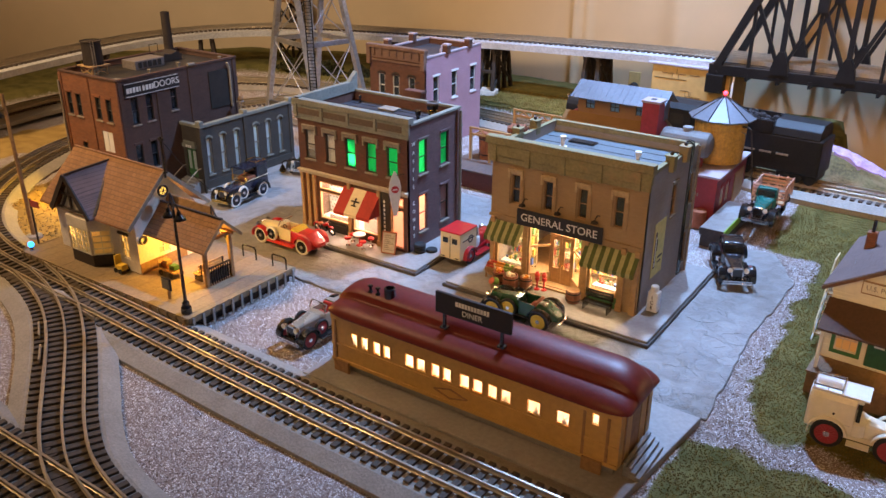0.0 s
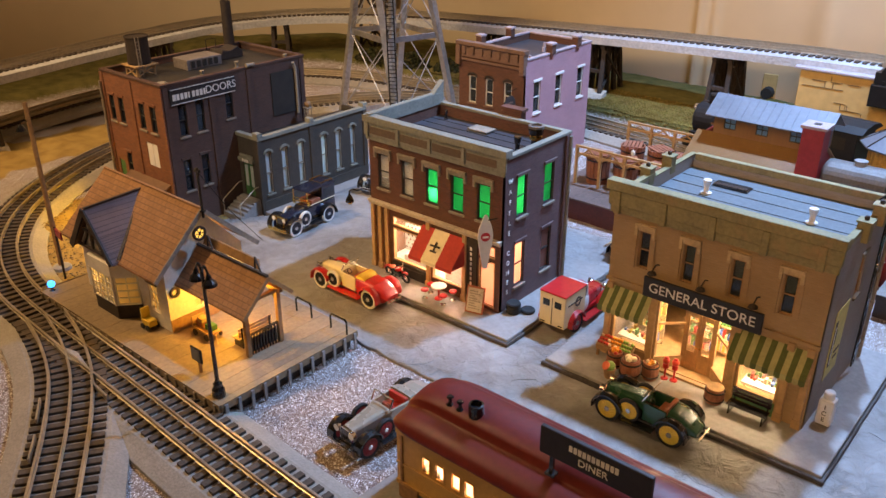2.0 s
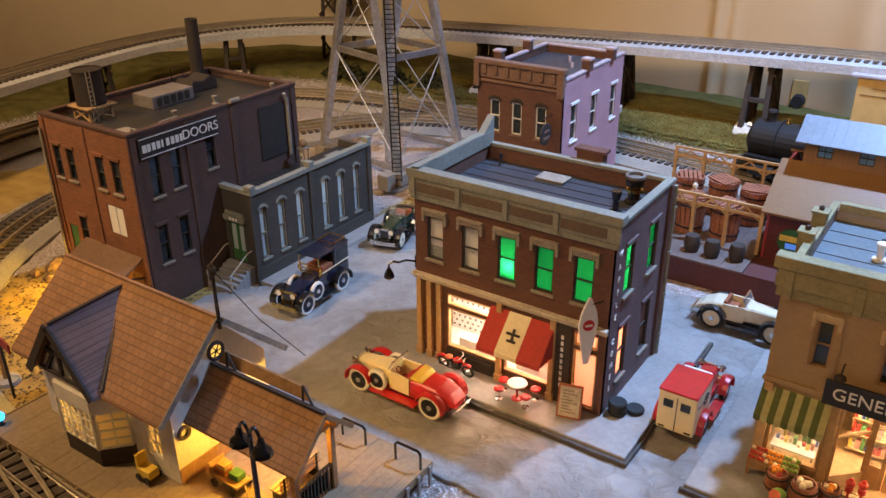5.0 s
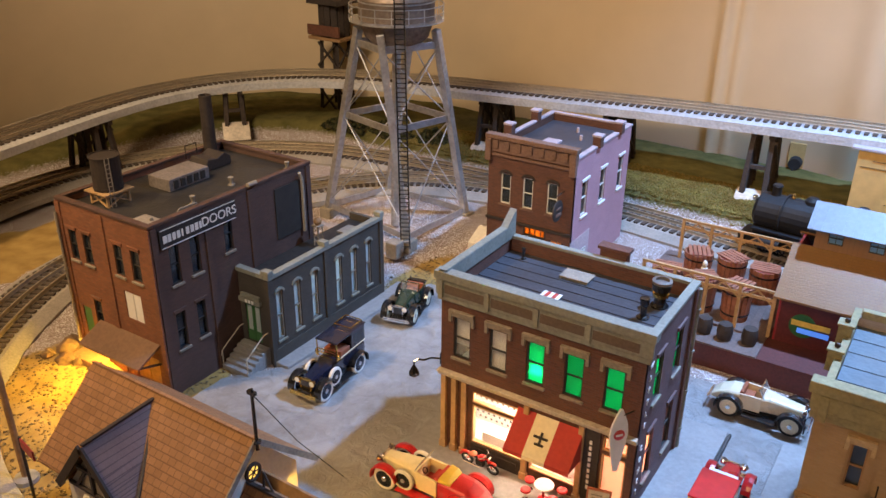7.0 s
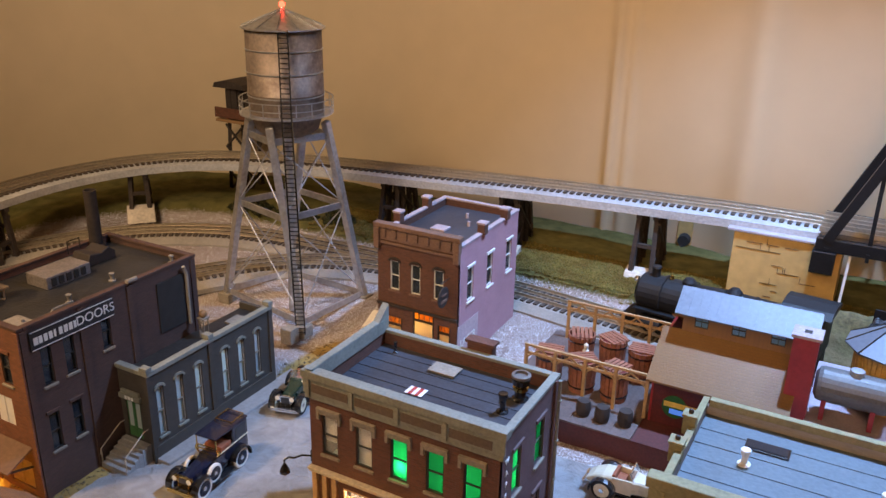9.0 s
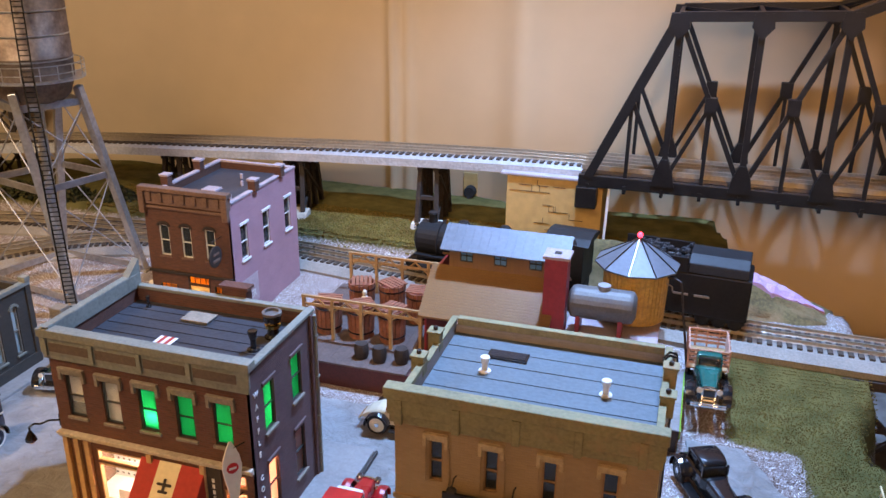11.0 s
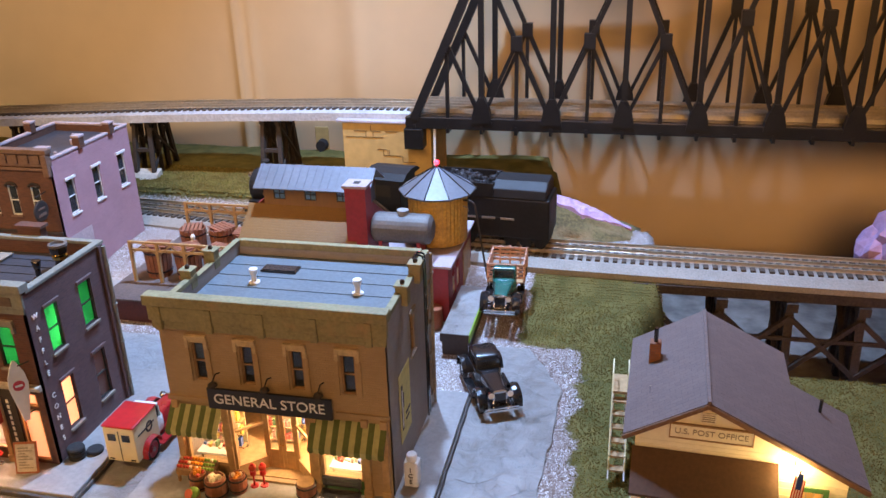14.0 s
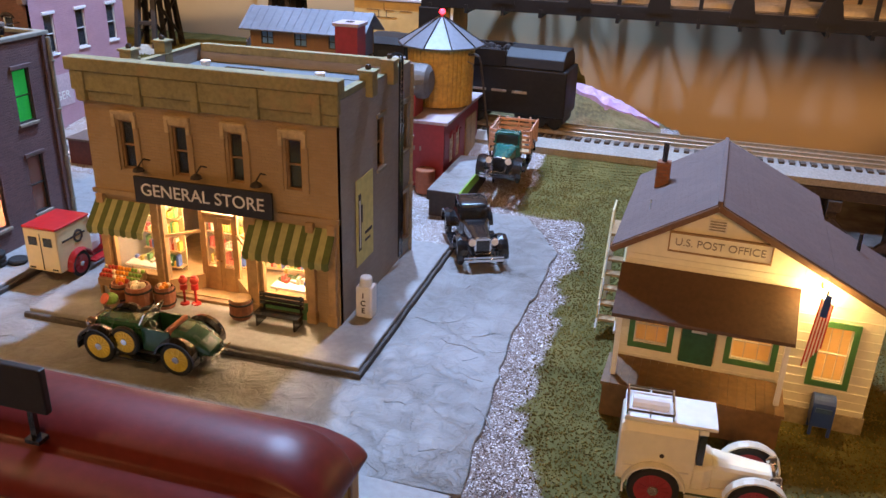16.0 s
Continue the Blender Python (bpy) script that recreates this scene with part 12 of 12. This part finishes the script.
def chip_mat(name, colors, rough=0.95, worn=(0.72, 0.68, 0.64)):
    """Every chip takes one of several colours, with broad worn patches."""
    mt, t, b = nodes_of(name)
    geo = t.nodes.new("ShaderNodeNewGeometry")
    ramp = t.nodes.new("ShaderNodeValToRGB")
    ramp.color_ramp.interpolation = "CONSTANT"
    while len(ramp.color_ramp.elements) < len(colors):
        ramp.color_ramp.elements.new(0.5)
    for i, c in enumerate(colors):
        ramp.color_ramp.elements[i].position, ramp.color_ramp.elements[i].color = i / len(colors), (*c, 1)
    t.links.new(geo.outputs["Random Per Island"], ramp.inputs[0])
    nz = node(t, "ShaderNodeTexNoise", Scale=500.0, Detail=2.0)
    t.links.new(geo.outputs["Position"], nz.inputs["Vector"])
    mix = t.nodes.new("ShaderNodeMix")
    mix.data_type, mix.blend_type = "RGBA", "MULTIPLY"
    mix.inputs["Factor"].default_value = 0.5
    t.links.new(ramp.outputs[0], mix.inputs["A"])
    t.links.new(nz.outputs["Fac"], mix.inputs["B"])
    patch = node(t, "ShaderNodeTexNoise", Scale=26.0, Detail=4.0, Roughness=0.65)
    t.links.new(geo.outputs["Position"], patch.inputs["Vector"])
    tone = t.nodes.new("ShaderNodeValToRGB")
    tone.color_ramp.elements[0].position, tone.color_ramp.elements[1].position = 0.34, 0.66
    tone.color_ramp.elements[0].color, tone.color_ramp.elements[1].color = (*worn, 1), (1, 1, 1, 1)
    t.links.new(patch.outputs["Fac"], tone.inputs[0])
    mix2 = t.nodes.new("ShaderNodeMix")
    mix2.data_type, mix2.blend_type = "RGBA", "MULTIPLY"
    mix2.inputs["Factor"].default_value = 1.0
    t.links.new(mix.outputs["Result"], mix2.inputs["A"])
    t.links.new(tone.outputs[0], mix2.inputs["B"])
    t.links.new(mix2.outputs["Result"], b.inputs["Base Color"])
    b.inputs["Specular IOR Level"].default_value = 0.15
    b.inputs["Roughness"].default_value = rough
    return mt


def memo(fn, step=0.004):
    """Looks a ground function up on a fine grid."""
    seen = {}

    def find(x, y):
        key = (round(x / step), round(y / step))
        if key not in seen:
            seen[key] = fn(key[0] * step, key[1] * step)
        return seen[key]
    return find


turf_near, dirt_near, gorge_near, height_near = memo(turf_at), memo(dirt_at), memo(gorge), memo(height)


def spots(count, x0, x1, y0, y1, keep, seed, up=0.0004):
    rng = random.Random(seed)
    out = []
    for _ in range(count):
        x, y = rng.uniform(x0, x1), rng.uniform(y0, y1)
        if keep(x, y, rng):
            out.append((x, y, height_near(x, y) + up))
    return out


def stony(x, y, rng):
    x, y = x + rng.gauss(0, 0.005), y + rng.gauss(0, 0.005)
    return turf_near(x, y) < 0.35 + 0.3 * rng.random() and dirt_near(x, y) < 0.5 * rng.random() + 0.2 and gorge_near(x, y) < 0.2


CHIPS = chip_mat("gravel_chips", [(0.31, 0.24, 0.21), (0.29, 0.22, 0.185), (0.33, 0.265, 0.24), (0.26, 0.19, 0.16), (0.30, 0.225, 0.19), (0.36, 0.295, 0.27), (0.29, 0.23, 0.21)])
STRIP = chip_mat("gravel_dusty", [(0.195, 0.130, 0.105), (0.185, 0.122, 0.095), (0.205, 0.140, 0.115), (0.17, 0.11, 0.083), (0.215, 0.150, 0.125)])
FLOCK = chip_mat("ground_foam", [(0.265, 0.212, 0.055), (0.24, 0.195, 0.047), (0.30, 0.24, 0.07), (0.205, 0.17, 0.042), (0.33, 0.25, 0.09)], worn=(0.58, 0.46, 0.36))
SOIL = chip_mat("dry_soil", [(0.34, 0.24, 0.11), (0.26, 0.18, 0.08), (0.40, 0.30, 0.15), (0.22, 0.17, 0.10)])
scatter("gravel", spots(125000, -0.95, 0.05, 0.255, 0.66, stony, 1, 0.0002), 0.00048, CHIPS, "loose mixed gravel between the front tracks", "gravel", 1)
scatter("gravel", spots(52000, -1.30, -0.60, 0.48, 1.30, stony, 2, 0.0002), 0.0006, CHIPS, "loose mixed gravel round the curve", "gravel", 2)
scatter("gravel", spots(50000, -0.75, 0.10, 0.95, 1.30, stony, 3, 0.0002), 0.00055, CHIPS, "pale gravel ballast along the rear track", "gravel", 3)
scatter("gravel", spots(120000, -0.10, 0.04, 0.60, 1.10, stony, 4, 0.0001), 0.00030, STRIP, "gravel edging between the street and the grass", "gravel", 4)


def grassy(x, y, rng):
    return turf_near(x + rng.gauss(0, 0.005), y + rng.gauss(0, 0.005)) > 0.3 + 0.6 * rng.random()


scatter("grass", spots(150000, -0.10, 0.33, 0.49, 1.17, grassy, 5, 0.0003), 0.00050, FLOCK, "fine green ground foam grass in the yard", "grass", 5, 1.3)
scatter("grass", spots(60000, -1.0, 0.05, 1.26, 1.40, grassy, 6, 0.0004), 0.0011, FLOCK, "rough dark grass on the bank", "grass", 6, 1.3)
scatter("soil", spots(16000, -1.05, -0.66, 0.50, 1.06, lambda x, y, r: dirt_near(x, y) > 0.3 + 0.6 * r.random(), 7), 0.0013, SOIL, "dry brown soil beside the factory", "soil", 7)


# ---- brush on the bank and junk by the loading dock ----
BUSH = chip_mat("dark_brush", [(0.055, 0.06, 0.025), (0.08, 0.08, 0.03), (0.04, 0.045, 0.02), (0.10, 0.085, 0.04)])
brush_rng = random.Random(11)


def shrub(x, y, w, h, label):
    pts = []
    for k in range(420):
        a, d = brush_rng.uniform(0, 6.283), brush_rng.random() ** 0.6
        e = brush_rng.random()
        r = w * (0.7 + 0.5 * noise.noise((a * 1.3, x * 40, y * 40)))
        pts.append((x + r * d * math.cos(a), y + 0.5 * r * d * math.sin(a), height(x, y) + h * e * (1 - d * d) + 0.001))
    ob = scatter("shrub", pts, 0.0030, BUSH, label, "shrub", int(1000 + x * 100), 0.9)
    ob["kind"] = ""
    return ob


for x, y, w, h in ((-1.115, 1.300, 0.05, 0.022), (-1.04, 1.318, 0.05, 0.026), (-0.965, 1.325, 0.045, 0.020), (-0.79, 1.335, 0.035, 0.022), (-0.735, 1.330, 0.028, 0.026)):
    shrub(x, y, w, h, "low dark brush on the bank under the elevated track")


def boulder(x, y, z, r, seed, label, material):
    m = M()
    prof = []
    v, f, n, k = [], [], 9, 5
    for j in range(k + 1):
        for i in range(n):
            a, e = 2 * math.pi * i / n, math.pi * (j / k - 0.5)
            d = Vector((math.cos(a) * math.cos(e), math.sin(a) * math.cos(e), 0.75 * math.sin(e)))
            v.append(Vector((x, y, z)) + d * r * (1 + 0.45 * noise.noise(d * 1.7 + Vector((seed * 3.1, seed, 0)))))
    f = [(j * n + i, j * n + (i + 1) % n, (j + 1) * n + (i + 1) % n, (j + 1) * n + i) for j in range(k) for i in range(n)]
    m.add(v, f)
    return solid("boulder", m, material, label, "boulder", group="boulders by the loading dock")


BROWN_ROCK = mat("brown_rock", (0.17, 0.105, 0.055), 0.9, fine=220, broad=60, vary=0.5, bump=0.9)
for k, (x, y, r) in enumerate(((-0.948, 0.668, 0.011), (-0.935, 0.655, 0.009), (-0.955, 0.650, 0.007), (-0.925, 0.663, 0.008), (-0.960, 0.680, 0.008), (-0.942, 0.690, 0.007))):
    boulder(x, y, height(x, y) + r * 0.3, r, k + 1, "rough brown boulder in the dirt by the factory", BROWN_ROCK)
